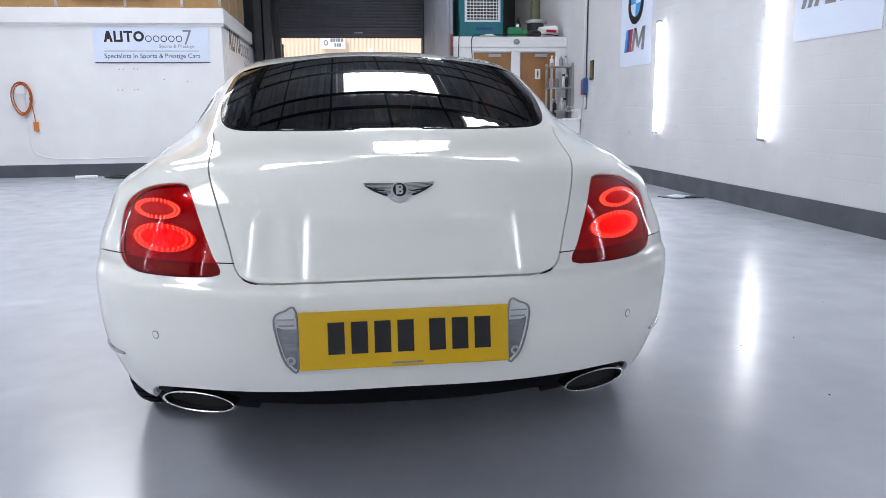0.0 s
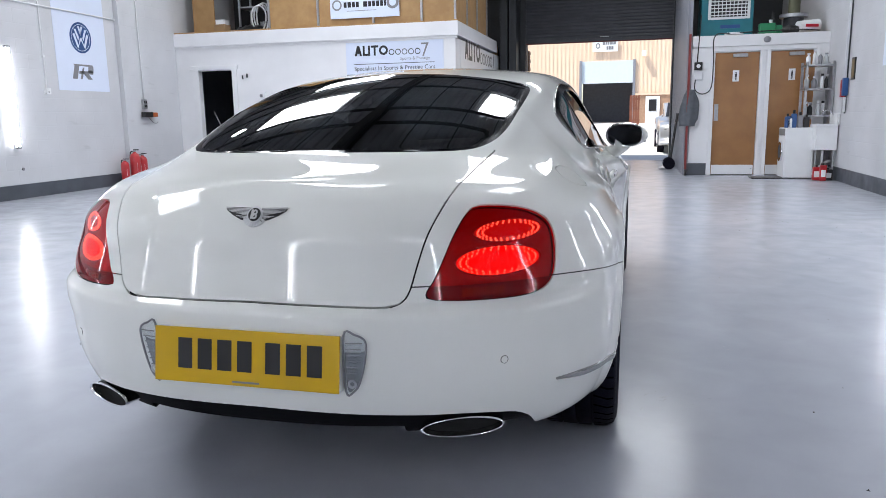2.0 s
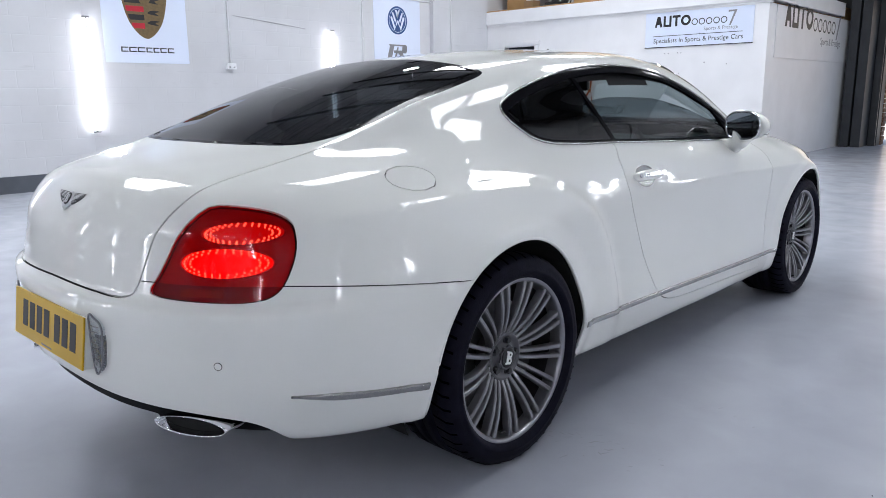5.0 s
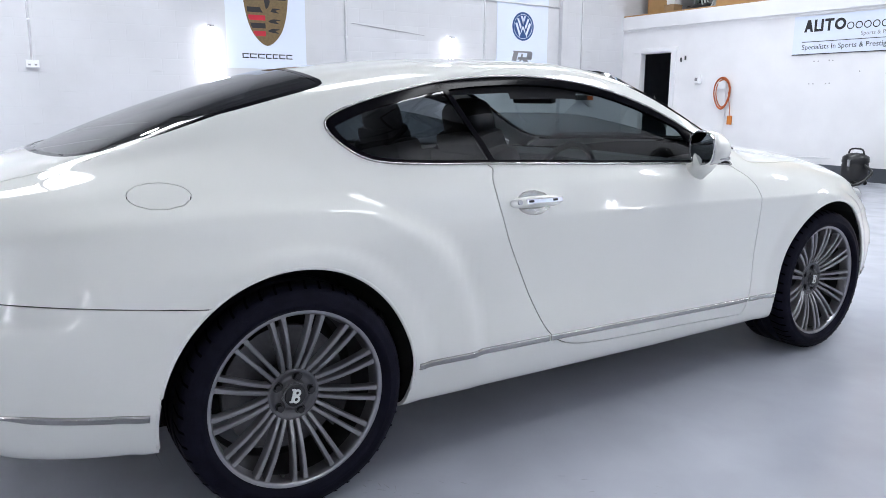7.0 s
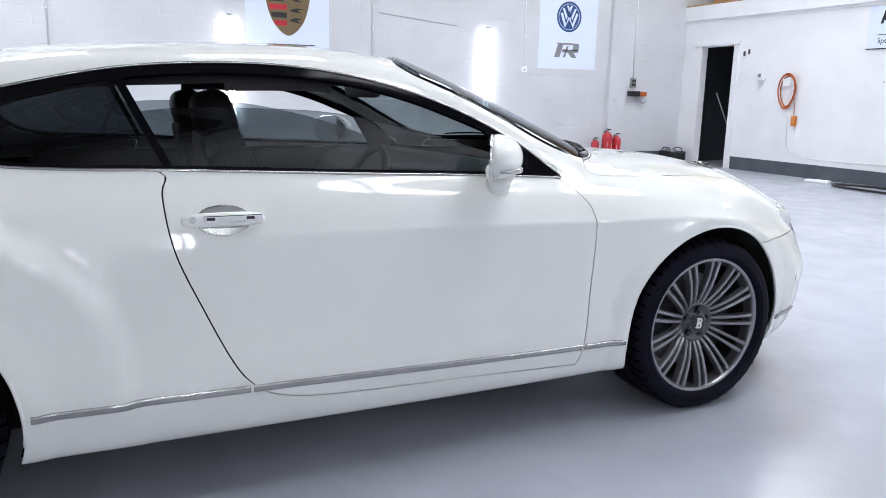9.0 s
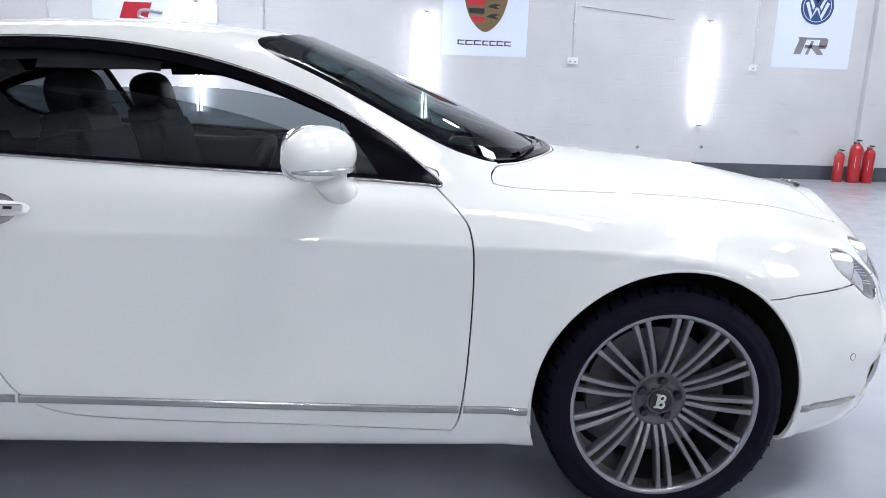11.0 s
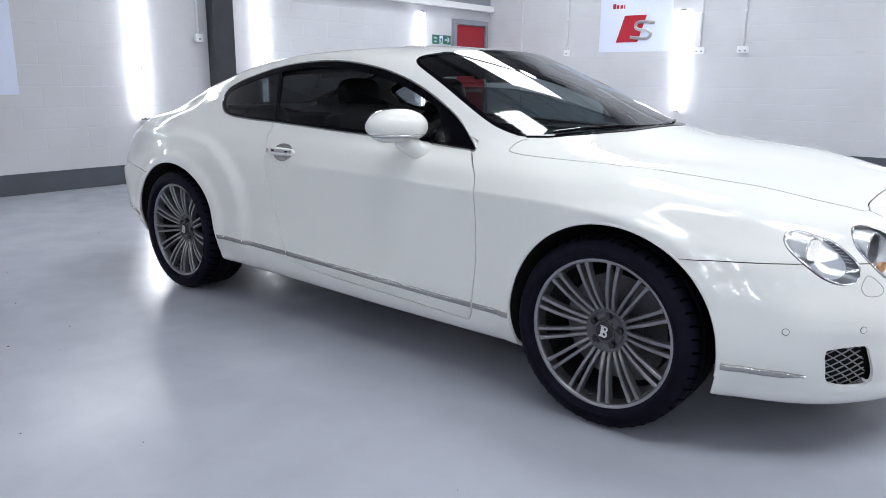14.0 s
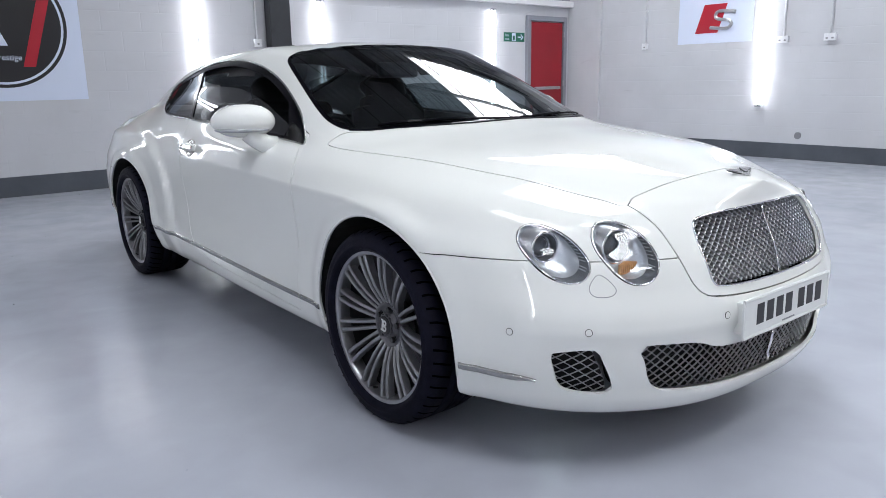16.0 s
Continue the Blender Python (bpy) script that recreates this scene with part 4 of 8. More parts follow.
# The body is a grid: columns run round the plan from the tail's middle to the nose's middle, rows from the sill to the roof's middle.
# Each row line has a half-width and a height along the car's length, and its own reach at tail and nose.
STATIONS = [-1.09, -0.75, -0.45, -0.05, 0.35, 0.75, 1.2, 1.7, 2.15, 2.35, 2.55, 2.75, 3.15, 3.45, 3.73]
ROWLINES = [
    # half-width, height, tail reach, nose reach
    ([0.62, 0.76, 0.76, 0.76, 0.72, 0.72, 0.72, 0.72, 0.72, 0.72, 0.74, 0.76, 0.74, 0.7, 0.6], [0.3, 0.285, 0.275, 0.25, 0.225, 0.215, 0.21, 0.205, 0.205, 0.205, 0.21, 0.22, 0.215, 0.205, 0.2], -0.96, 3.60),
    ([0.784, 0.868, 0.875, 0.877, 0.849, 0.85, 0.854, 0.858, 0.862, 0.861, 0.878, 0.9, 0.882, 0.856, 0.788], [0.295, 0.28, 0.27, 0.25, 0.225, 0.215, 0.21, 0.205, 0.205, 0.205, 0.21, 0.22, 0.215, 0.205, 0.2], -1.01, 3.675),
    ([0.904, 0.928, 0.915, 0.904, 0.894, 0.903, 0.906, 0.908, 0.908, 0.909, 0.918, 0.927, 0.922, 0.931, 0.908], [0.4, 0.4, 0.39, 0.37, 0.355, 0.352, 0.345, 0.335, 0.33, 0.33, 0.33, 0.33, 0.33, 0.325, 0.32], -1.055, 3.727),
    ([0.944, 0.953, 0.925, 0.91, 0.886, 0.884, 0.887, 0.894, 0.907, 0.916, 0.928, 0.933, 0.927, 0.946, 0.928], [0.55, 0.56, 0.57, 0.58, 0.56, 0.55, 0.55, 0.55, 0.55, 0.55, 0.55, 0.55, 0.52, 0.51, 0.51], -1.072, 3.729),
    ([0.904, 0.938, 0.915, 0.912, 0.886, 0.872, 0.882, 0.904, 0.927, 0.932, 0.936, 0.935, 0.917, 0.891, 0.848], [0.715, 0.725, 0.75, 0.78, 0.805, 0.812, 0.812, 0.809, 0.802, 0.8, 0.797, 0.785, 0.69, 0.665, 0.66], -1.045, 3.692),
    ([0.864, 0.863, 0.845, 0.842, 0.846, 0.837, 0.848, 0.867, 0.882, 0.88, 0.87, 0.857, 0.822, 0.776, 0.748], [0.85, 0.885, 0.9, 0.91, 0.912, 0.912, 0.908, 0.9, 0.885, 0.88, 0.87, 0.86, 0.82, 0.775, 0.755], -1.018, 3.645),
    ([0.8, 0.793, 0.764, 0.753, 0.784, 0.793, 0.796, 0.798, 0.81, 0.797, 0.775, 0.751, 0.702, 0.648, 0.604], [0.935, 0.955, 0.975, 1.005, 1.005, 1, 0.985, 0.967, 0.945, 0.935, 0.925, 0.915, 0.875, 0.825, 0.8], -0.966, 3.628),
    ([0.66, 0.63, 0.63, 0.665, 0.715, 0.722, 0.722, 0.726, 0.762, 0.745, 0.708, 0.626, 0.574, 0.51, 0.46], [0.967, 1, 1.035, 1.09, 1.12, 1.135, 1.14, 1.12, 0.99, 0.955, 0.95, 0.945, 0.91, 0.855, 0.825], -0.94, 3.628),
    ([0.44, 0.49, 0.555, 0.572, 0.585, 0.6, 0.608, 0.612, 0.672, 0.655, 0.56, 0.46, 0.41, 0.36, 0.31], [0.982, 1.023, 1.078, 1.185, 1.275, 1.318, 1.332, 1.272, 1.066, 0.992, 0.978, 0.967, 0.935, 0.883, 0.848], -0.926, 3.628),
    ([0.22, 0.25, 0.285, 0.3, 0.3, 0.31, 0.315, 0.32, 0.345, 0.345, 0.28, 0.23, 0.205, 0.18, 0.16], [0.99, 1.035, 1.108, 1.245, 1.332, 1.373, 1.387, 1.347, 1.15, 1.062, 1.008, 0.985, 0.953, 0.903, 0.86], -0.917, 3.628),
    ([0, 0, 0, 0, 0, 0, 0, 0, 0, 0, 0, 0, 0, 0, 0], [0.992, 1.04, 1.118, 1.262, 1.347, 1.387, 1.401, 1.361, 1.17, 1.085, 1.02, 0.992, 0.958, 0.91, 0.865], -0.914, 3.628),
]
CAP_TAIL, CAP_NOSE, SQUARE = -0.1, 2.7, 2.7


def outline_field(points, axes, smooth=6, where=None, closed=True, grow=0.0):
    """Signed distance to a closed outline in the projection on two axes (below 0 inside), kept to where() holds."""
    pts = [Vector((p[0], p[1], 0)) for p in points]
    if smooth:
        pts = spline(pts, smooth, True)
    A = np.array([(p.x, p.y) for p in pts])
    B = np.roll(A, -1, 0)

    def field(P):
        Q = P[:, axes]
        d = B - A
        out = np.empty(len(Q))
        for k in range(0, len(Q), 4000):
            q = Q[k:k + 4000, None, :]
            t = np.clip(((q - A) * d).sum(2) / np.maximum((d * d).sum(1), 1e-12), 0, 1)
            dist = np.sqrt((((q - A) - t[..., None] * d) ** 2).sum(2)).min(1)
            cond = (A[:, 1] > q[..., 1]) != (B[:, 1] > q[..., 1])
            xi = A[:, 0] + (q[..., 1] - A[:, 1]) * d[:, 0] / np.where(np.abs(d[:, 1]) < 1e-12, 1e-12, d[:, 1])
            ins = (cond & (q[..., 0] < xi)).sum(1) % 2 == 1
            out[k:k + 4000] = np.where(ins, -dist, dist)
        out = out - grow
        return np.where(where(P), out, np.maximum(out, 0.02)) if where else out
    return field


YZ, XZ, XY = [1, 2], [0, 2], [0, 1]
HIP = [(-1.2, .86), (-.80, .885), (-.55, .93), (-.20, .945), (.15, .930), (.34, .888), (.47, .815), (.56, .73), (.63, .60), (.66, .42), (.60, .10), (-.4, .0), (-1.2, .10)]


def body_grid():
    th = np.linspace(0, math.pi / 2, 43)
    u_cap, e_cap = np.cos(th) ** (2 / SQUARE), np.sin(th) ** (2 / SQUARE)
    mid = np.linspace(CAP_TAIL, CAP_NOSE, 92)[1:-1]
    yn = np.concatenate([CAP_TAIL - 0.99 * u_cap, mid, (CAP_NOSE + 1.03 * u_cap)[::-1]])
    e = np.concatenate([e_cap, np.ones(len(mid)), e_cap[::-1]])
    ctrl = []
    for xs, zs, tail, nose in ROWLINES:
        X, Z = pchip(STATIONS, xs)(yn) * e, pchip(STATIONS, zs)(yn)
        Y = np.where(yn < CAP_TAIL, CAP_TAIL + (yn - CAP_TAIL) * (CAP_TAIL - tail) / 0.99, np.where(yn > CAP_NOSE, CAP_NOSE + (yn - CAP_NOSE) * (nose - CAP_NOSE) / 1.03, yn))
        ctrl.append(np.stack([X, Y, Z], 1))
    # the flank's crease: two guide lines close to row 4 where the edge is crisp, farther off where it fades
    soft = pchip([-1.1, 0.5, 0.95, 1.3, 2.7, 3.1, 3.8], [.45, .45, .30, .12, .12, .40, .45])(yn)[:, None]
    a, b, c = ctrl[3], ctrl[4], ctrl[5]
    ctrl[4:5] = [b + (a - b) * soft, b + (a - b) * soft * 0.12 + (c - b) * soft * 0.12, b + (c - b) * soft]
    ctrl = np.array(ctrl)
    rows, k = [], len(ctrl)
    for i in range(k - 1):
        p1, p2 = ctrl[i], ctrl[i + 1]
        p0 = ctrl[i - 1] if i else 2 * p1 - p2
        p3 = ctrl[i + 2] if i + 2 < k else p1 * np.array([-1, 1, 1])
        # tangents weighted by spacing keep the rows from overshooting
        d0, d1, d2 = [np.maximum(np.linalg.norm(b - a, axis=1, keepdims=True), 1e-5) ** 0.5 for a, b in ((p0, p1), (p1, p2), (p2, p3))]
        m1 = (p2 - p1) + d1 * ((p1 - p0) / d0 - (p2 - p0) / (d0 + d1))
        m2 = (p2 - p1) + d1 * ((p3 - p2) / d2 - (p3 - p1) / (d1 + d2))
        n = 8
        for j in range(n):
            t = j / n
            rows.append((2 * t ** 3 - 3 * t ** 2 + 1) * p1 + (t ** 3 - 2 * t ** 2 + t) * m1 + (-2 * t ** 3 + 3 * t ** 2) * p2 + (t ** 3 - t ** 2) * m2)
    rows.append(ctrl[-1])
    g = np.array(rows)
    g[:, :, 0] = np.maximum(g[:, :, 0], 0)
    # muscular hip over the rear wheel and a raised flange round both arches
    flat = g.reshape(-1, 3)
    d = -outline_field(HIP, YZ, 6)(flat)
    t = np.clip((d + 0.012) / 0.055, 0, 1)
    fade = np.clip((flat[:, 1] + 0.95) / 0.45, 0, 1) * np.clip((flat[:, 0] - 0.5) / 0.25, 0, 1) * np.clip((flat[:, 2] - 0.2) / 0.25, 0.3, 1)
    flat[:, 0] += 0.026 * t * t * (3 - 2 * t) * fade * fade * (3 - 2 * fade)
    for yc in (-0.01, 2.757):
        r = np.hypot(flat[:, 1] - yc, flat[:, 2] - 0.352)
        s = np.clip((0.468 - r) / 0.032, 0, 1)
        flat[:, 0] += np.where(flat[:, 0] > 0.6, 0.011 * s * s * (3 - 2 * s), 0)
    # rolled top of the rear bumper, standing out below the boot lid
    up = np.clip((0.690 - flat[:, 2]) / 0.032, 0, 1)
    down = np.clip((flat[:, 2] - 0.54) / 0.115, 0, 1)
    back = np.clip((-0.50 - flat[:, 1]) / 0.35, 0, 1)
    push = 0.024 * up * up * (3 - 2 * up) * down * down * (3 - 2 * down) * back * back * (3 - 2 * back)
    dx, dy = np.clip(flat[:, 0] / 0.95, 0, 1) ** 3, -np.clip((-0.1 - flat[:, 1]) / 0.97, 0, 1) ** 3
    norm = np.maximum(np.hypot(dx, dy), 1e-6)
    flat[:, 0] += np.where(flat[:, 0] > 1e-4, push * dx / norm, 0)
    flat[:, 1] += push * dy / norm
    # pocket round the lower grilles, under a brow and above the chin
    brow = np.clip((0.468 - flat[:, 2]) / 0.022, 0, 1)
    chin = np.clip((flat[:, 2] - 0.262) / 0.03, 0, 1)
    wide = np.clip((0.87 - flat[:, 0]) / 0.07, 0, 1) * np.clip((flat[:, 1] - 3.2) / 0.15, 0, 1)
    push = -0.012 * brow * brow * (3 - 2 * brow) * chin * chin * (3 - 2 * chin) * wide
    flat[:, 1] += push
    g = flat.reshape(g.shape)
    return g


class Shell:
    """A surface of polygons that can be cut along any level line; it carries its smooth normals with it."""

    def __init__(self, grid):
        r, c, _ = grid.shape
        self.v = [Vector(p) for p in grid.reshape(-1, 3)]
        self.f = [(i * c + j, i * c + j + 1, (i + 1) * c + j + 1, (i + 1) * c + j) for i in range(r - 1) for j in range(c - 1)]
        n = np.zeros((r * c, 3))
        P = grid.reshape(-1, 3)
        F = np.array(self.f)
        fn = np.cross(P[F[:, 2]] - P[F[:, 0]], P[F[:, 3]] - P[F[:, 1]])
        for k in range(4):
            np.add.at(n, F[:, k], fn)
        N = n.reshape(r, c, 3)
        N[-1, :, 0] = 0
        N[:, 0, 0] = 0
        N[:, -1, 0] = 0
        N = N.reshape(-1, 3)
        N /= np.maximum(np.linalg.norm(N, axis=1, keepdims=True), 1e-12)
        self.n = [Vector(p) for p in N]
        if sum(a.dot(Vector((a.x and b.x, 0, 0))) for a, b in zip(self.n, self.v)) < 0:
            self.n = [-a for a in self.n]
            self.f = [q[::-1] for q in self.f]

    def cut(self, faces, field):
        """Splits the faces along field = 0; returns those inside (below 0) and those outside."""
        used = sorted({i for q in faces for i in q})
        val = dict(zip(used, field(np.array([self.v[i] for i in used]))))
        made, inside, outside = {}, [], []
        for q in faces:
            for k, i in enumerate(q):
                j = q[(k + 1) % len(q)]
                if (val[i] < 0) != (val[j] < 0):
                    made[(min(i, j), max(i, j))] = 0
        if made:
            keys = list(made)
            A, B = np.array([self.v[i] for i, _ in keys]), np.array([self.v[j] for _, j in keys])
            sa = np.array([val[i] < 0 for i, _ in keys])
            lo, hi = np.zeros(len(keys)), np.ones(len(keys))
            for _ in range(11):
                mid = (lo + hi) / 2
                same = (field(A + (B - A) * mid[:, None]) < 0) == sa
                lo, hi = np.where(same, mid, lo), np.where(same, hi, mid)
            for key, t in zip(keys, (lo + hi) / 2):
                made[key] = len(self.v)
                self.v.append(self.v[key[0]].lerp(self.v[key[1]], float(t)))
                self.n.append(self.n[key[0]].lerp(self.n[key[1]], float(t)).normalized())

        def crossing(i, j):
            return made[(min(i, j), max(i, j))]

        for q in faces:
            s = [val[i] < 0 for i in q]
            if all(s):
                inside.append(q)
            elif not any(s):
                outside.append(q)
            else:
                a, b = [], []
                for k, i in enumerate(q):
                    j = q[(k + 1) % len(q)]
                    (a if s[k] else b).append(i)
                    if s[k] != s[(k + 1) % len(q)]:
                        c = crossing(i, j)
                        a.append(c)
                        b.append(c)
                if len(a) > 2:
                    inside.append(tuple(a))
                if len(b) > 2:
                    outside.append(tuple(b))
        return inside, outside

    def panel(self, name, faces, material, parent, label="", both=False, side=1, rim=0.012, lift=0.0, thick=None):
        """A mesh of these faces with turned-in edges. both: with its mirror image; side -1: the mirror image alone."""
        V, N, F = [], [], []
        edges = {}
        for q in faces:
            for k in range(len(q)):
                e = (q[k], q[(k + 1) % len(q)])
                edges[e] = edges.get(e, 0) + 1
        border = [e for e in edges if (e[1], e[0]) not in edges]
        for sgn in ((1, -1) if both else (side,)):
            base, index = len(V), {}
            for q in faces:
                w = []
                for i in q:
                    if i not in index:
                        index[i] = len(V)
                        p, n = self.v[i] + self.n[i] * lift, self.n[i]
                        V.append((p.x * sgn, p.y, p.z))
                        N.append((n.x * sgn, n.y, n.z))
                    w.append(index[i])
                F.append(tuple(w if sgn == 1 else w[::-1]))
            if rim:
                for a, b in border:
                    pa, pb = self.v[a] + self.n[a] * lift, self.v[b] + self.n[b] * lift
                    if max(abs(pa.x), abs(pb.x)) < 1e-4:
                        continue
                    out = (pb - pa).cross(self.n[a])
                    if out.length < 1e-9:
                        continue
                    out.normalize()
                    k = len(V)
                    for p, o in ((pa, 0), (pb, 0), (pb - self.n[b] * rim, 0), (pa - self.n[a] * rim, 0)):
                        V.append((p.x * sgn, p.y, p.z))
                        N.append((out.x * sgn, out.y, out.z))
                    w = (k + 1, k, k + 3, k + 2)
                    F.append(w if sgn == 1 else w[::-1])
        me = bpy.data.meshes.new(name)
        me.from_pydata(V, [], F)
        for p in me.polygons:
            p.use_smooth = True
        me.materials.append(material)
        me.normals_split_custom_set_from_vertices(N)
        ob = new(name, me)
        ob.parent = parent
        if label:
            tagged(ob, label)
        return ob


shell = Shell(body_grid())
allf = list(shell.f)
GAP = 0.0022


def split(faces, points, axes, where, smooth=6, gap=GAP):
    """Takes the piece inside an outline out of the faces, with an open joint round it. Returns the piece and the rest."""
    inner, rest = shell.cut(faces, outline_field(points, axes, smooth, where, grow=-gap))
    joint, rest = shell.cut(rest, outline_field(points, axes, smooth, where, grow=gap))
    return inner, rest


# wheel arches
for yc in (-0.01, 2.757):
    hole, allf = shell.cut(allf, lambda P, yc=yc: np.where(P[:, 0] > 0.45, np.hypot(P[:, 1] - yc, P[:, 2] - 0.352) - 0.398, 1.0))
solid = list(allf)

# side windows
DLO = [(.205, 1.14), (.245, 1.075), (.34, 1.027), (.55, 1.010), (.80, 1.002), (1.3, .980), (1.8, .960), (2.04, .948), (2.10, .946), (2.06, .985), (1.93, 1.08), (1.70, 1.19), (1.45, 1.265), (1.2, 1.302), (.95, 1.308), (.68, 1.286), (.42, 1.232), (.26, 1.183)]
onside = lambda P: P[:, 0] > 0.45
dlo, allf = shell.cut(allf, outline_field(DLO, YZ, 6, onside))
dlo_field = outline_field(DLO, YZ, 6, None)
pane_area, seal = shell.cut(dlo, lambda P: dlo_field(P) + 0.013 + 0.018 * np.clip((P[:, 2] - 1.03) / 0.12, 0, 1))
b_line = lambda P: (P[:, 1] - 0.792) + (P[:, 2] - 1.005) * 0.46
a_line = lambda P: (P[:, 1] - 1.945) + (P[:, 2] - 0.95) * 0.75
quarter, rest = shell.cut(pane_area, lambda P: b_line(P) + 0.010)
pillar, rest = shell.cut(rest, lambda P: b_line(P) - 0.014)
opening, sail = shell.cut(rest, a_line)
glass_top = pchip([0.6, 0.9, 1.2, 1.5, 1.8, 2.1], [1.150, 1.178, 1.172, 1.128, 1.045, 0.94])
door_pane, gone = shell.cut(opening, lambda P: P[:, 2] - glass_top(P[:, 1]))

# windscreen and rear window
ontop = lambda P: P[:, 2] > 0.90
WIND = [(-.3, 1.635), (0, 1.655), (.3, 1.63), (.47, 1.585), (.555, 1.566), (.605, 1.60), (.635, 1.68), (.673, 1.84), (.702, 1.99), (.718, 2.11), (.718, 2.18), (.702, 2.25), (.650, 2.312), (.55, 2.388), (.34, 2.482), (.15, 2.515), (0, 2.52), (-.3, 2.49)]
wind, allf = shell.cut(allf, outline_field(WIND, XY, 6, ontop))
wind_pane, wind_seal = shell.cut(wind, outline_field(WIND, XY, 6, None, grow=-0.014))
REARW = [(-.3, .272), (0, .28), (.3, .272), (.46, .262), (.54, .262), (.568, .22), (.572, .05), (.566, -.19), (.545, -.36), (.505, -.47), (.44, -.525), (.34, -.553), (.17, -.578), (0, -.585), (-.3, -.563)]
rearw, allf = shell.cut(allf, outline_field(REARW, XY, 6, ontop))
rear_pane, rear_seal = shell.cut(rearw, outline_field(REARW, XY, 6, None, grow=-0.020))



def true_up(faces, edge):
    """Lays the vertices of a glass area on one smooth low-order surface, as bent glass is, and leaves its edge on the body."""
    ids = sorted({i for q in faces for i in q})
    P = np.array([shell.v[i] for i in ids])
    x2, y = P[:, 0] ** 2, P[:, 1] - P[:, 1].mean()
    terms = [(0, 0), (0, 1), (0, 2), (1, 0), (1, 1), (2, 0)]
    M = np.stack([x2 ** i * y ** j for i, j in terms], 1)
    c = np.linalg.lstsq(M, P[:, 2], rcond=None)[0]
    z = M @ c
    dx = sum(k * 2 * i * P[:, 0] * x2 ** (i - 1) * y ** j for k, (i, j) in zip(c, terms) if i)
    dy = sum(k * j * x2 ** i * y ** (j - 1) for k, (i, j) in zip(c, terms) if j)
    w = np.clip(-edge(P) / 0.035, 0, 1)
    w = w * w * (3 - 2 * w)
    for i, zz, a, b, k in zip(ids, z, dx, dy, w):
        shell.v[i].z += float(k * (zz - shell.v[i].z))
        shell.n[i] = shell.n[i].lerp(Vector((-a, -b, 1.0)).normalized(), float(k)).normalized()


true_up(wind, outline_field(WIND, XY, 6))
true_up(rearw, outline_field(REARW, XY, 6))

# lamps
attail = lambda P: P[:, 1] < -0.55
TAIL = [(.470, .712), (.480, .695), (.555, .689), (.643, .687), (.705, .688), (.748, .698), (.770, .725), (.775, .77), (.768, .83), (.752, .868), (.722, .893), (.680, .910), (.625, .920), (.575, .922), (.555, .908), (.532, .860), (.508, .795), (.487, .742)]
tail_lens, allf = split(allf, TAIL, XZ, attail, 6, 0.0016)
atnose = lambda P: P[:, 1] > 3.1


def ellipse(cx, cz, rx, rz, lean=0.0, n=28):
    return [(cx + rx * math.cos(a) * math.cos(lean) - rz * math.sin(a) * math.sin(lean), cz + rx * math.cos(a) * math.sin(lean) + rz * math.sin(a) * math.cos(lean)) for a in [2 * math.pi * i / n for i in range(n)]]


HEAD_OUT, HEAD_IN = ellipse(.714, .695, .057, .077, 0.10), ellipse(.560, .697, .069, .085, 0.08)
head_o, allf = split(allf, HEAD_OUT, XZ, atnose, 1, 0.002)
head_i, allf = split(allf, HEAD_IN, XZ, atnose, 1, 0.002)

# grilles
GRILLE = [(-.2, .790), (0, .793), (.2, .790), (.30, .781), (.336, .768), (.350, .735), (.352, .69), (.348, .635), (.338, .600), (.31, .587), (.2, .580), (0, .578), (-.2, .580)]
grille_hole, allf = shell.cut(allf, outline_field(GRILLE, XZ, 6, atnose))
LOWER = [(-.3, 0.397), (0, 0.397), (.25, 0.397), (.33, 0.404), (.40, 0.427), (.49, 0.436), (.578, 0.435), (.567, 0.392), (.545, 0.327), (.508, 0.292), (.46, 0.280), (.36, 0.273), (.25, 0.267), (0, 0.260), (-.3, 0.267)]
lower_hole, allf = shell.cut(allf, outline_field(LOWER, XZ, 6, atnose))
SIDEG = [(.773, 0.404), (.766, 0.420), (.72, 0.430), (.685, 0.430), (.668, 0.392), (.640, 0.327), (.632, 0.300), (.645, 0.289), (.68, 0.286), (.725, 0.295), (.748, 0.315), (.764, 0.362)]
side_hole, allf = shell.cut(allf, outline_field(SIDEG, XZ, 4, atnose))

# tail: cut-outs round the tail pipes and over the diffuser
UNDER = [(-.3, .20), (-.3, .39), (0, .392), (.324, .386), (.447, .382), (.562, .376), (.65, .362), (.69, .348), (.716, .315), (.722, .25), (.71, .18), (.3, .18)]
under_cut, allf = shell.cut(allf, outline_field(UNDER, XZ, 4, lambda P: P[:, 1] < -0.5))

# panels
BOOT = [(-.2, .684), (0, .684), (.25, .681), (.36, .679), (.405, .687), (.428, .715), (.445, .78), (.468, .86), (.500, .94), (.535, 1.02), (.56, 1.075), (.50, 1.13), (.2, 1.13), (-.2, 1.13)]
boot, allf = split(allf, BOOT, XZ, lambda P: P[:, 1] < -0.46)
DOOR = [(.783, 1.03), (.783, .985), (.768, .93), (.79, .78), (.857, .61), (.93, .45), (.985, .375), (1.07, .325), (1.25, .30), (1.75, .282), (2.11, .266), (2.15, .272), (2.168, .33), (2.183, .5), (2.187, .7), (2.176, .83), (2.145, .885), (2.085, .942), (2.03, 1.0), (1.4, 1.06)]
door_skin, allf = split(allf, DOOR, YZ, lambda P: (P[:, 0] > 0.45) & (P[:, 2] < 1.012))
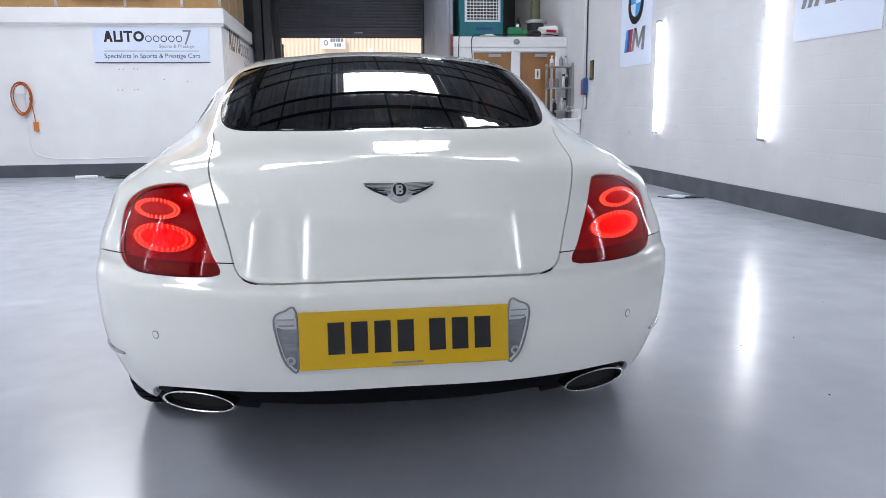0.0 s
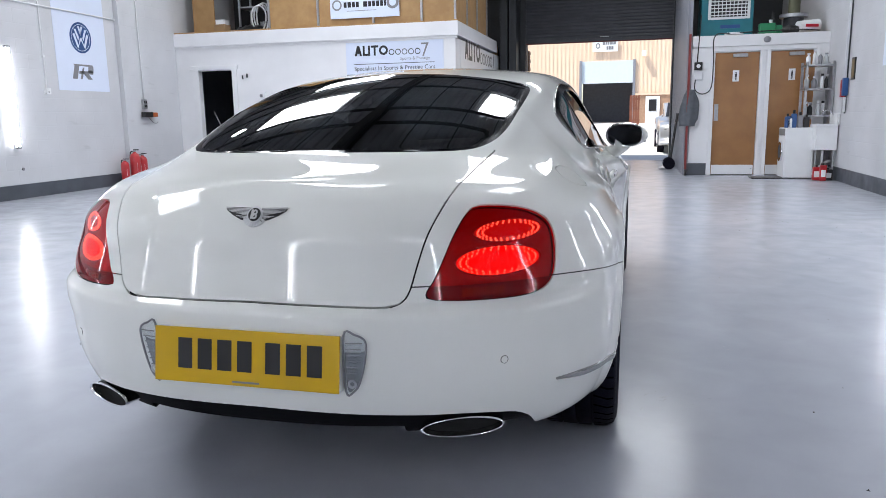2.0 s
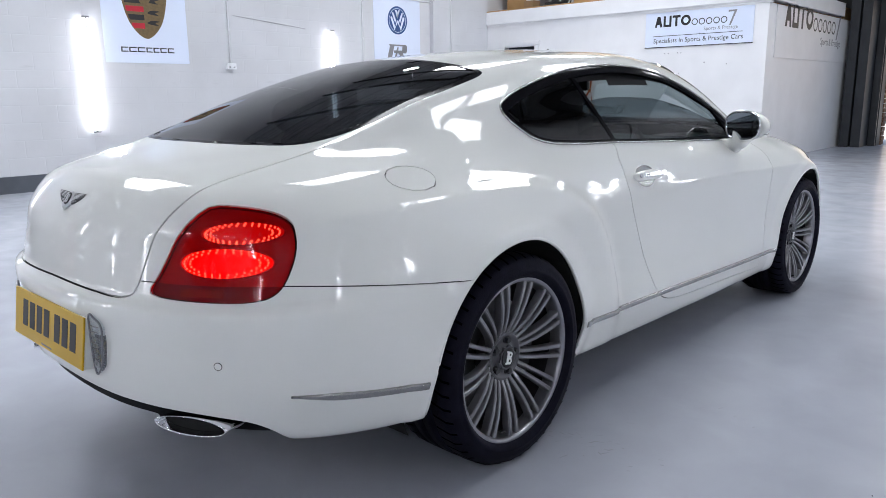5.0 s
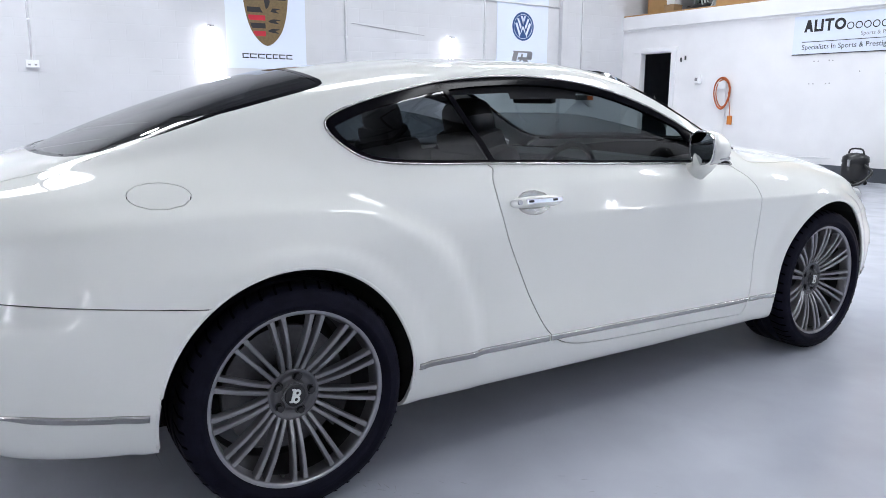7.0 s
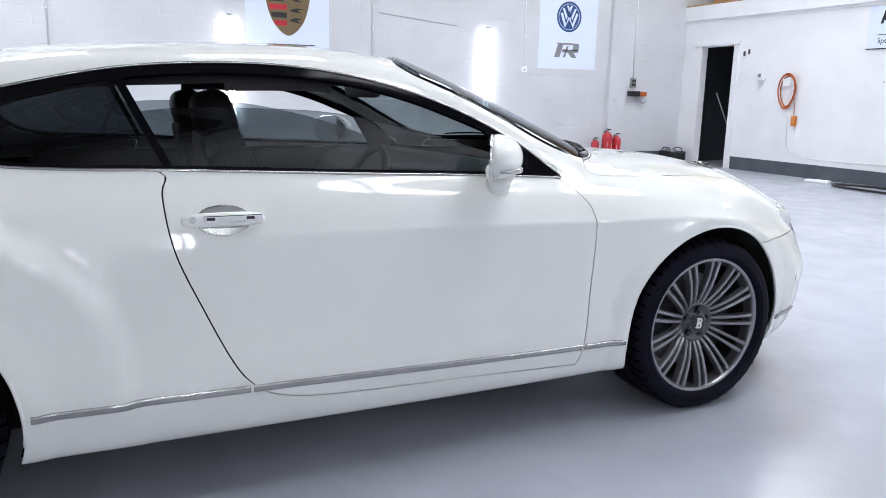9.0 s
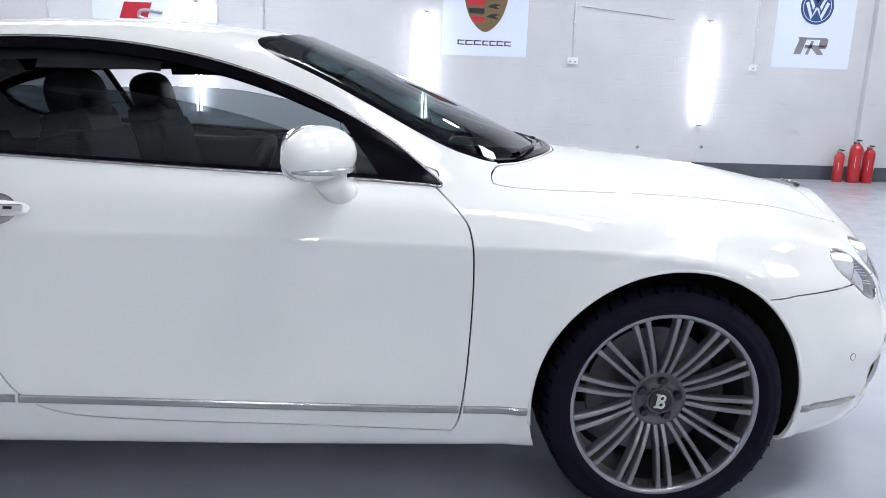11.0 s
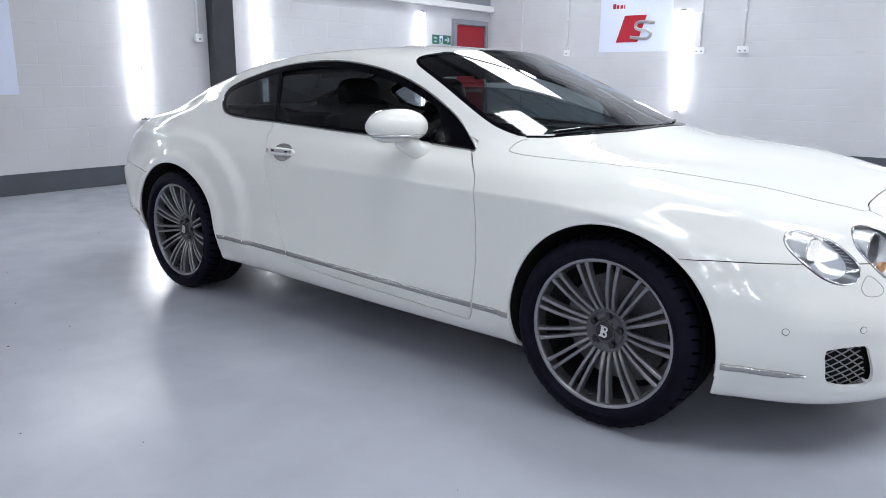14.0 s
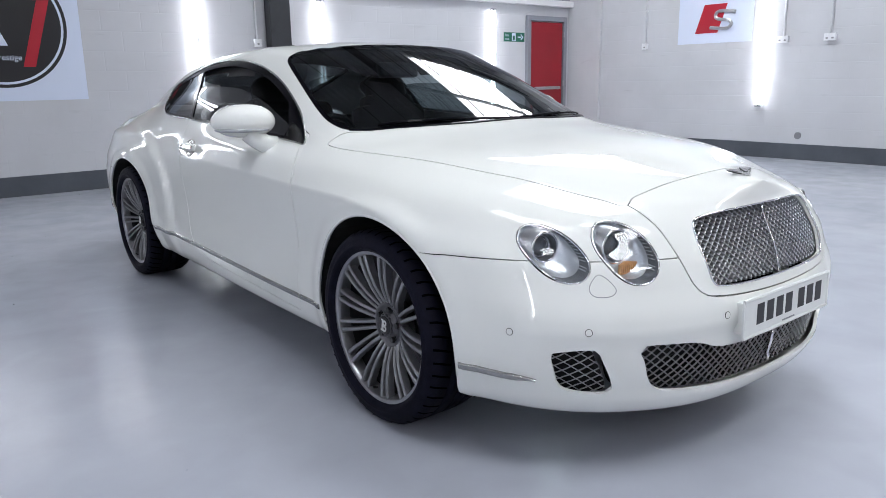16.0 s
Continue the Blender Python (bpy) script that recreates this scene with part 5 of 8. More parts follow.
BONNET = [(-.2, 2.52), (0, 2.54), (.15, 2.535), (.34, 2.505), (.55, 2.412), (.65, 2.335), (.715, 2.262), (.772, 2.243), (.79, 2.275), (.775, 2.45), (.722, 2.75), (.66, 3.03), (.57, 3.25), (.505, 3.385), (.478, 3.448), (.455, 3.452), (.42, 3.442), (.326, 3.452), (.175, 3.478), (0, 3.49), (-.2, 3.478)]
NOSE = [(-.2, .548), (0, .545), (.2, .550), (.34, .560), (.385, .575), (.410, .605), (.427, .65), (.437, .70), (.447, .75), (.458, .80), (.455, .85), (.32, .95), (0, .98), (-.2, .97)]
bonnet, allf = split(allf, BONNET, XY, lambda P: P[:, 2] > 0.74)
nose_panel, allf = split(allf, NOSE, XZ, lambda P: P[:, 1] > 3.40)
flap, allf = split(allf, ellipse(-.330, .961, .082, .032), YZ, onside, 1, 0.0011)
seam_tail = pchip([-1.2, -0.86, -0.833, -0.21, 0.1], [.728, .728, .729, .668, .655])
seam_nose = pchip([2.9, 3.0, 3.336, 3.8], [.660, .666, .676, .680])


def band(faces, level, low, high, wide=0.0016):
    keep = lambda P: (P[:, 1] > low) & (P[:, 1] < high)
    below, above = shell.cut(faces, lambda P: np.where(keep(P), P[:, 2] - level(P[:, 1]) + wide, 1.0))
    joint, above = shell.cut(above, lambda P: np.where(keep(P), P[:, 2] - level(P[:, 1]) - wide, 1.0))
    return below, above


rear_bumper, allf = band(allf, seam_tail, -9, 0.05)
front_bumper, allf = band(allf, seam_nose, 2.7, 9)

shell.panel("body", allf, CARPAINT, car, both=True)
shell.panel("rear_bumper", rear_bumper, CARPAINT, car, both=True)
shell.panel("front_bumper", front_bumper, CARPAINT, car, both=True)
shell.panel("bonnet", bonnet, CARPAINT, car, both=True)
shell.panel("nose_panel", nose_panel, CARPAINT, car, both=True)
boot_lid = shell.panel("boot_lid", boot, CARPAINT, car, both=True)
def hidden_skin(q):
    """Skin behind closed panels: not by the windows, the tail's cut-out or the nose."""
    for i in q:
        v = shell.v[i]
        if (0.2 < v.y < 2.12 and v.z > 0.93) or (v.z > 0.96 and -0.66 < v.y < 2.56) or (v.y < -0.5 and v.z < 0.42) or v.y > 3.3:
            return False
    return True


# black copy of the skin, added to darken the joints and stop light leaks
shell.panel("gap_backing", [q for q in solid if hidden_skin(q)], INNERDARK, car, both=True, lift=-0.018, rim=0)
shell.panel("windscreen", wind_pane, GLASS_FRONT, car, "tinted windscreen", both=True, rim=0.004, lift=-0.002)
shell.panel("windscreen_seal", wind_seal, DARKTRIM, car, "black band round the windscreen", both=True)
shell.panel("rear_window", rear_pane, GLASS_DARK, car, "dark privacy glass rear window", both=True, rim=0.004, lift=-0.001)
shell.panel("rear_window_seal", rear_seal, DARKTRIM, car, "black band round the rear window", both=True)
shell.panel("fuel_flap", flap, CARPAINT, car)

doors = []
for side in (1, -1):
    d = shell.panel("door", door_skin, CARPAINT, car, side=side)
    doors.append(d)
    shell.panel("door_window", door_pane, GLASS_SIDE, d, "tinted door glass, wound partly down", side=side, rim=0.004, lift=-0.004)
    shell.panel("window_sail", sail, DARKTRIM, d, "black corner panel", side=side)
    shell.panel("quarter_window", quarter, GLASS_QUARTER, car, "dark rear quarter glass", side=side, rim=0.004, lift=-0.002)
    shell.panel("window_pillar", pillar, DARKTRIM, car, "black pillar between the side windows", side=side)
    shell.panel("window_seal", seal, DARKTRIM, car, "black rubber round the side windows", side=side)


# ---- ray helper on the shell, for trim that lies on it ----
from mathutils.bvhtree import BVHTree
SKIN = BVHTree.FromPolygons(shell.v, [q for q in shell.f], all_triangles=False)


def on_side(y, z, out=0.0):
    p, n, _, _ = SKIN.ray_cast(Vector((1.5, y, z)), Vector((-1, 0, 0)))
    n = n if n.x > 0 else -n
    return p + n * out, n


def on_back(x, z, out=0.0):
    p, n, _, _ = SKIN.ray_cast(Vector((x, -2, z)), Vector((0, 1, 0)))
    n = n if n.y < 0 else -n
    return p + n * out, n


def on_front(x, z, out=0.0):
    p, n, _, _ = SKIN.ray_cast(Vector((x, 5, z)), Vector((0, -1, 0)))
    n = n if n.y > 0 else -n
    return p + n * out, n


def on_top(x, y, out=0.0):
    p, n, _, _ = SKIN.ray_cast(Vector((x, y, 2)), Vector((0, 0, -1)))
    n = n if n.z > 0 else -n
    return p + n * out, n


def mirrored(bm, side):
    if side < 0:
        bmesh.ops.scale(bm, vec=(-1, 1, 1), verts=bm.verts[:])
        bmesh.ops.reverse_faces(bm, faces=bm.faces[:])
    return bm


def frame_at(p, n, up=Vector((0, 0, 1))):
    """A pose at p whose z goes out along n and whose y is as near up as can be."""
    z = n.normalized()
    x = up.cross(z).normalized()
    y = z.cross(x)
    m = Matrix((x, y, z)).transposed().to_4x4()
    m.translation = p
    return m


# bright trim round the side windows, sill strips and bumper strips
def ribbon(path, half, depth):
    """A flat bar along points with normals: half as wide up and down, standing proud by depth."""
    bm, rings = bmesh.new(), []
    for i, (p, n) in enumerate(path):
        ns = [path[k][1] for k in range(max(0, i - 5), min(len(path), i + 6))]
        n = sum(ns, Vector()).normalized()
        a, b = path[max(0, i - 1)][0], path[min(len(path) - 1, i + 1)][0]
        t = (b - a).normalized()
        u = n.cross(t).normalized()
        h = half(i / (len(path) - 1)) if callable(half) else half
        rings.append([bm.verts.new(q) for q in (p - u * h - n * 0.004, p - u * h + n * depth * 0.6, p - u * h * 0.6 + n * depth, p + u * h * 0.6 + n * depth, p + u * h + n * depth * 0.6, p + u * h - n * 0.004)])
    for r, s in zip(rings, rings[1:]):
        for k in range(5):
            bm.faces.new((r[k], r[k + 1], s[k + 1], s[k]))
    bm.faces.new(rings[0][::-1])
    bm.faces.new(rings[-1])
    bmesh.ops.recalc_face_normals(bm, faces=bm.faces[:])
    return bm


dlo_curve = spline([Vector((a, b, 0)) for a, b in DLO], 6, True)
for side, d in zip((1, -1), doors):
    pts = [on_side(p.x, p.y, 0.001)[0] for p in dlo_curve]
    part("window_trim", mirrored(sweep(pts, 0.0042, 6, True), side), SATIN, car, "thin bright trim round the side windows", smooth=True)
    zs = pchip([0.35, 0.99, 2.17, 2.4], [.372, .361, .334, .332])
    for name, y0, y1, par in (("sill_strip", 0.405, 0.975, car), ("sill_strip", 0.985, 2.162, d), ("sill_strip", 2.175, 2.352, car)):
        part(name, mirrored(ribbon([on_side(y, float(zs(np.array([y]))[0])) for y in np.linspace(y0, y1, 30)], 0.011, 0.006), side), SATIN, par, "satin metal strip along the sill")
    taper = lambda t: 0.011 * min(1, 0.25 + 3 * (1 - t))
    zr = pchip([-0.8, -0.42], [.437, .395])
    part("bumper_strip", mirrored(ribbon([on_side(y, float(zr(np.array([y]))[0])) for y in np.linspace(-0.425, -0.785, 24)], taper, 0.006), side), SATIN, car, "satin metal strip on the bumper corner")
    zf = pchip([3.15, 3.4], [.331, .325])
    part("bumper_strip", mirrored(ribbon([on_side(y, float(zf(np.array([y]))[0])) for y in np.linspace(3.165, 3.395, 20)], taper, 0.006), side), SATIN, car, "satin metal strip on the bumper corner")

    # door handle: a painted grip with a chrome inlay over a scooped dish
    hp, hn = on_side(0.925, 0.862)
    m = frame_at(hp, hn)
    bm = bmesh.new()
    bmesh.ops.create_uvsphere(bm, u_segments=24, v_segments=14, radius=1.0)
    for v in bm.verts:
        c = v.co
        v.co = Vector((math.copysign(abs(c.x) ** 0.55, c.x) * 0.116, math.copysign(abs(c.y) ** 0.7, c.y) * 0.021, 0.022 + c.z * 0.013 - 0.6 * c.x * c.x * 0.012))
    bmesh.ops.transform(bm, verts=bm.verts[:], matrix=m)
    h = part("handle", mirrored(bm, side), CARPAINT, d, "white door handle with a chrome inlay", smooth=True)
    part("inlay", mirrored(box(-0.058, 0.106, -0.0095, 0.0095, 0.026, 0.0368, 0.003, m), side), CHROME, h, "chrome inlay")
    for x in (-0.048, 0.06):
        part("inlay_end", mirrored(box(x, x + 0.022, -0.004, 0.004, 0.0366, 0.0372, 0, m), side), PLASTIC_B, h)
    bm = bmesh.new()
    bmesh.ops.create_uvsphere(bm, u_segments=24, v_segments=10, radius=1.0, matrix=m @ Matrix.Translation((0.0, 0.0, -0.001)) @ Matrix.Diagonal((0.082, 0.046, 0.0035, 1)))
    part("handle_dish", mirrored(bm, side), SATIN, d, smooth=True)
    part("lock", mirrored(tube(m @ Vector((-0.085, 0, 0.030)), m @ Vector((-0.085, 0, 0.0355)), 0.0095), side), STEEL, h)

    # door mirror: a rounded housing, its glass turned to the driver, on a broad foot
    mp = Vector((0.925, 1.775, 1.030))
    rot = Matrix.Translation(mp) @ pose(0, 0, 0, 0, 0, -29)
    rim_at = lambda a, k: Vector((math.copysign(abs(math.cos(a)) ** 0.75, math.cos(a)) * 0.116 * k, -0.020, math.copysign(abs(math.sin(a)) ** 0.75, math.sin(a)) * 0.066 * k + 0.003))
    bm = bmesh.new()
    bmesh.ops.create_uvsphere(bm, u_segments=32, v_segments=20, radius=1.0)
    for v in bm.verts:
        c = v.co
        sq = lambda q, e: math.copysign(abs(q) ** e, q)
        v.co = Vector((sq(c.x, 0.97) * 0.136, (c.y * 0.082 if c.y > 0 else max(sq(c.y, 0.4) * 0.022, -0.020)), sq(c.z, 0.95) * (0.074 if c.z > 0 else 0.066) * (1 - 0.08 * c.x)))
    bmesh.ops.transform(bm, verts=bm.verts[:], matrix=rot)
    mir = part("door_mirror", mirrored(bm, side), CARPAINT, d, "white door mirror on a short stalk", smooth=True)
    part("mirror_glass", mirrored(plate([(p.x, p.z) for p in (rim_at(a, 0.95) for a in np.linspace(0, 2 * math.pi, 40, endpoint=False))], 0.002, rot @ Matrix.Translation((0.0, -0.0205, 0.0)) @ pose(0, 0, 0, 90, 0, 0)), side), MIRROR, mir, "dark mirror glass")
    part("mirror_rim", mirrored(sweep([rot @ rim_at(a, 1.0) for a in np.linspace(0, 2 * math.pi, 40, endpoint=False)], 0.006, 6, True), side), CHROME, mir, "chrome rim", smooth=True)
    lamp_line = [rot @ Vector((math.copysign(abs(math.cos(a)) ** 0.85, math.cos(a)) * 0.118, 0.075 * math.sin(a), -0.034)) for a in np.linspace(0.12, 2.7, 18)]
    part("indicator", mirrored(sweep(lamp_line, lambda t: 0.004 + 0.005 * math.sin(math.pi * t), 8), side), LAMPCLEAR, mir, "grey clear side repeater", smooth=True)
    bm = bmesh.new()
    add_sweep(bm, [Vector((0.81, 1.835, 0.915)), Vector((0.85, 1.825, 0.932)), Vector((0.885, 1.81, 0.955)), Vector((0.905, 1.80, 0.985))], lambda t: 0.052 - 0.012 * math.sin(t * 3.1), 14)
    part("mirror_stalk", mirrored(bm, side), CARPAINT, mir, smooth=True)

# rolled lips of the wheel arches
for yc in (-0.01, 2.757):
    lip = []
    for a in np.linspace(-0.16, math.pi + 0.16, 60):
        p, n = on_side(yc + 0.3995 * math.cos(a), 0.352 + 0.3995 * math.sin(a), -0.004)
        lip.append(p)
    for side in (1, -1):
        part("arch_lip", mirrored(sweep(lip, 0.0062, 8), side), CARPAINT, car, smooth=True)

def skin_x(y, z):
    p = SKIN.ray_cast(Vector((1.5, y, z)), Vector((-1, 0, 0)))[0]
    return p.x if p is not None else 0.80


# underbody, wheel liners and cabin tub
part("underbody", box(-0.72, 0.72, 0.42, 2.32, 0.165, 0.24, 0.02), INNERDARK, car)
for yc in (-0.01, 2.757):
    for side in (1, -1):
        bm, seg = bmesh.new(), 28
        rings = []
        turns = np.linspace(-0.45, math.pi + 0.45, seg)
        circle_at = lambda a, r: (yc + r * math.cos(a), 0.352 + r * math.sin(a))
        rings.append([bm.verts.new((0.50, *circle_at(a, 0.404))) for a in turns])
        rings.append([bm.verts.new((skin_x(*circle_at(a, 0.404)) - 0.012, *circle_at(a, 0.404))) for a in turns])
        for k in range(seg - 1):
            bm.faces.new((rings[0][k], rings[0][k + 1], rings[1][k + 1], rings[1][k]))
        bm.faces.new(rings[0])
        part("wheel_liner", mirrored(bm, side), INNERDARK, car)


# ---- wheels ----
def lathe(profile, seg=64, axis_x=0.0):
    """A body of revolution round the x axis from (x, radius) pairs."""
    bm, rings = bmesh.new(), []
    for x, r in profile:
        rings.append([bm.verts.new((x + axis_x, r * math.cos(2 * math.pi * k / seg), r * math.sin(2 * math.pi * k / seg))) for k in range(seg)])
    for a, b in zip(rings, rings[1:]):
        for k in range(seg):
            bm.faces.new((a[k], a[(k + 1) % seg], b[(k + 1) % seg], b[k]))
    bmesh.ops.recalc_face_normals(bm, faces=bm.faces[:])
    return bm


def build_wheel():
    """Wheel with its outer face towards +x; the tyre's middle plane at x = 0."""
    # barrel is darker than the spokes: the cavity's shade put into its colour
    barrel = part("wheel", lathe([(-0.11, 0.240), (-0.10, 0.258), (-0.06, 0.250), (0.05, 0.250), (0.085, 0.258)], 64), shader("shaded_wheel_barrel", (0.045, 0.045, 0.052), 0.4, metal=0.5, vary=0.2, scale=20), car, smooth=True)
    tr = 0.3495
    tyre = lathe([(-0.118, 0.268), (-0.134, 0.288), (-0.138, 0.31), (-0.128, 0.334), (-0.105, tr - 0.003), (-0.060, tr), (-0.058, tr - 0.007), (-0.050, tr - 0.007), (-0.048, tr), (-0.004, tr + 0.0005), (-0.003, tr - 0.007), (0.003, tr - 0.007), (0.004, tr + 0.0005),
                  (0.048, tr), (0.050, tr - 0.007), (0.058, tr - 0.007), (0.060, tr), (0.105, tr - 0.003), (0.128, 0.334), (0.137, 0.312), (0.137, 0.300), (0.139, 0.298), (0.139, 0.292), (0.135, 0.285), (0.128, 0.279), (0.117, 0.270)], 96)
    t = part("tyre", tyre, RUBBER, barrel, "low-profile black tyre", smooth=True)
    # side grooves are slivers laid on the tread, their shade painted in
    for x0, x1 in ((0.062, 0.126), (-0.126, -0.062)):
        for k in range(48):
            a = 2 * math.pi * k / 48
            bm = bmesh.new()
            r0, r1 = tr - 0.001, 0.3365
            s = 1 if x0 > 0 else -1
            inner, outer = (x0, x1) if s > 0 else (x1, x0)
            pts = []
            for x, r, da in ((inner, r0 + 0.0016, 0.0), (outer - s * 0.018, r0 - 0.001, 0.045), (outer + s * 0.002, r1 + 0.0015, 0.055)):
                for dd in (-0.011, 0.011):
                    ang = a + da + dd
                    pts.append(bm.verts.new((x, r * math.cos(ang), r * math.sin(ang))))
            bm.faces.new((pts[0], pts[1], pts[3], pts[2]))
            bm.faces.new((pts[2], pts[3], pts[5], pts[4]))
            if k == 0:
                groove = part("tread_groove", bm, GROOVE_SHADE, t)
                me = groove.data
            else:
                bm.free()
                g = new("tread_groove", me)
                g.parent = t
                g.rotation_euler = (a, 0, 0)
    part("rim_lip", lathe([(0.070, 0.252), (0.105, 0.257), (0.1155, 0.2605), (0.1185, 0.2630), (0.1205, 0.272), (0.119, 0.276), (0.112, 0.277)], 80), ALLOY_LIP, barrel, "grey machined rim lip", smooth=True)
    # thirteen pairs of near-parallel spokes, dished towards the hub
    prof = [(0.070, 0.062, 0.0078), (0.100, 0.078, 0.0070), (0.14, 0.094, 0.0068), (0.19, 0.106, 0.0070), (0.240, 0.112, 0.0076), (0.260, 0.112, 0.0095)]
    first_spoke = {}
    for k in range(26):
        pair, which = divmod(k, 2)
        sgn = 1 if which else -1
        if sgn not in first_spoke:
            bm, rings = bmesh.new(), []
            for r, x, w in prof:
                d, o = 0.030, sgn * (0.0100 + 0.0075 * (r - 0.07) / 0.184)
                rings.append([bm.verts.new(q) for q in ((x - d, o - w, r), (x - 0.004, o - w, r), (x, o - w + 0.0025, r), (x, o + w - 0.0025, r), (x - 0.004, o + w, r), (x - d, o + w, r))])
            for p, q in zip(rings, rings[1:]):
                for i in range(5):
                    bm.faces.new((p[i], p[i + 1], q[i + 1], q[i]))
            bmesh.ops.recalc_face_normals(bm, faces=bm.faces[:])
            first_spoke[sgn] = o = part("spoke", bm, ALLOY, barrel)
        else:
            o = new("spoke", first_spoke[sgn].data)
            o.parent = barrel
        o.rotation_euler = (2 * math.pi * pair / 13, 0, 0)
    hub_grey = shader("hub_grey", (0.10, 0.10, 0.11), 0.35, metal=0.5, vary=0.15, scale=40)
    part("hub", lathe([(0.015, 0.090), (0.054, 0.088), (0.066, 0.082), (0.069, 0.076), (0.067, 0.070), (0.062, 0.064), (0.060, 0.046), (0.072, 0.044), (0.074, 0.036)], 56), hub_grey, barrel, "grey hub with five black bolts", smooth=True)
    # toothed collar round the cap
    bm = bmesh.new()
    add_plate(bm, [((0.0415 if (k // 2) % 2 else 0.0375) * math.cos(2 * math.pi * k / 40), (0.0415 if (k // 2) % 2 else 0.0375) * math.sin(2 * math.pi * k / 40)) for k in range(40)], 0.014, Matrix.Translation((0.066, 0, 0)) @ pose(0, 0, 0, 90, 0, 90))
    part("cap_collar", bm, hub_grey, barrel)
    cap = part("hub_cap", lathe([(0.074, 0.0345), (0.0822, 0.0335), (0.0838, 0.030), (0.084, 0.0005)], 40), BLACK, barrel, "black centre cap with a white emblem", smooth=True)
    bm = bmesh.new()
    add_box(bm, 0.084, 0.0862, -0.0120, -0.0050, -0.0215, 0.0215)
    add_box(bm, 0.084, 0.0862, -0.0165, -0.0121, 0.0165, 0.0215)
    add_box(bm, 0.084, 0.0862, -0.0165, -0.0121, -0.0215, -0.0165)
    add_ring(bm, 0.0050, 0.0112, 0.0022, Matrix.Translation((0.084, 0.0030, 0.0102)) @ pose(0, 0, 0, 90, 0, 90), 20)
    add_ring(bm, 0.0055, 0.0122, 0.0022, Matrix.Translation((0.084, 0.0032, -0.0098)) @ pose(0, 0, 0, 90, 0, 90), 20)
    part("emblem", bm, PLATEWHITE, cap)
    for k in range(5):
        a = 2 * math.pi * (k + 0.25) / 5
        y, z = 0.057 * math.cos(a), 0.057 * math.sin(a)
        bolt = part("wheel_bolt", tube((0.054, y, z), (0.074, y, z), 0.0125, 6, 0.011), BLACK, barrel, "black wheel bolt")
        part("bolt_seat", add_ring(bmesh.new(), 0.0122, 0.0165, 0.003, Matrix.Translation((0.0605, y, z)) @ pose(0, 0, 0, 90, 0, 90), 20), BLACK, bolt)
    part("brake_disc", lathe([(-0.004, 0.075), (-0.004, 0.196), (-0.034, 0.196)], 56), DISC, barrel, "grey steel brake disc", smooth=False)
    part("valve", tube((0.100, 0.0, -0.243), (0.118, 0.0, -0.236), 0.004, 8), BLACK, barrel)
    bm = bmesh.new()
    ring0 = []
    for x in (-0.055, 0.022):
        for r in (0.125, 0.212):
            ring0.append([bm.verts.new((x, r * math.cos(a), r * math.sin(a))) for a in np.linspace(-0.55, 0.55, 9)])
    a, b, c, d = ring0
    for p, q in ((a, b), (b, d), (d, c), (c, a)):
        for k in range(8):
            bm.faces.new((p[k], p[k + 1], q[k + 1], q[k]))
    bmesh.ops.recalc_face_normals(bm, faces=bm.faces[:])
    part("caliper", bm, CALIPER, barrel, "dark brake caliper")
    return barrel


wheel = build_wheel()
wheel.matrix_basis = pose(0.802, -0.005, 0.3485, -15)
for x, y, turn, spin in ((0.800, 2.747, 0, -8), (-0.802, -0.005, 180, 10), (-0.800, 2.747, 180, 50)):
    w = copy_thing(wheel, pose(x, y, 0.3485, spin, 0, turn) if turn == 0 else Matrix.Translation((x, y, 0.3485)) @ pose(0, 0, 0, 0, 0, 180) @ pose(0, 0, 0, spin))
    w.parent = car

# ---- tail lamps ----
RED_GLOW = glow("lit_red_lamp", (1.0, 0.003, 0.003), 0.72)
RED_SOFT = glow("lit_red_lamp_soft", (1.0, 0.006, 0.008), 0.30)
DIODE = glow("lit_diode", (1.0, 0.36, 0.14), 3.0)
RED_DIM = shader("red_reflector", (0.36, 0.003, 0.014), 0.35, coat=0.3, vary=0.2, scale=60)
AMBER = shader("amber_lens", (0.85, 0.44, 0.19), 0.2, coat=1.0, vary=0.25, scale=60)
AMBER_DARK = shader("dark_amber_lens", (0.22, 0.10, 0.02), 0.2, coat=0.3, vary=0.3, scale=60)
RED_COVER = glass("red_lamp_lens", (0.97, 0.10, 0.13), face=0.028)
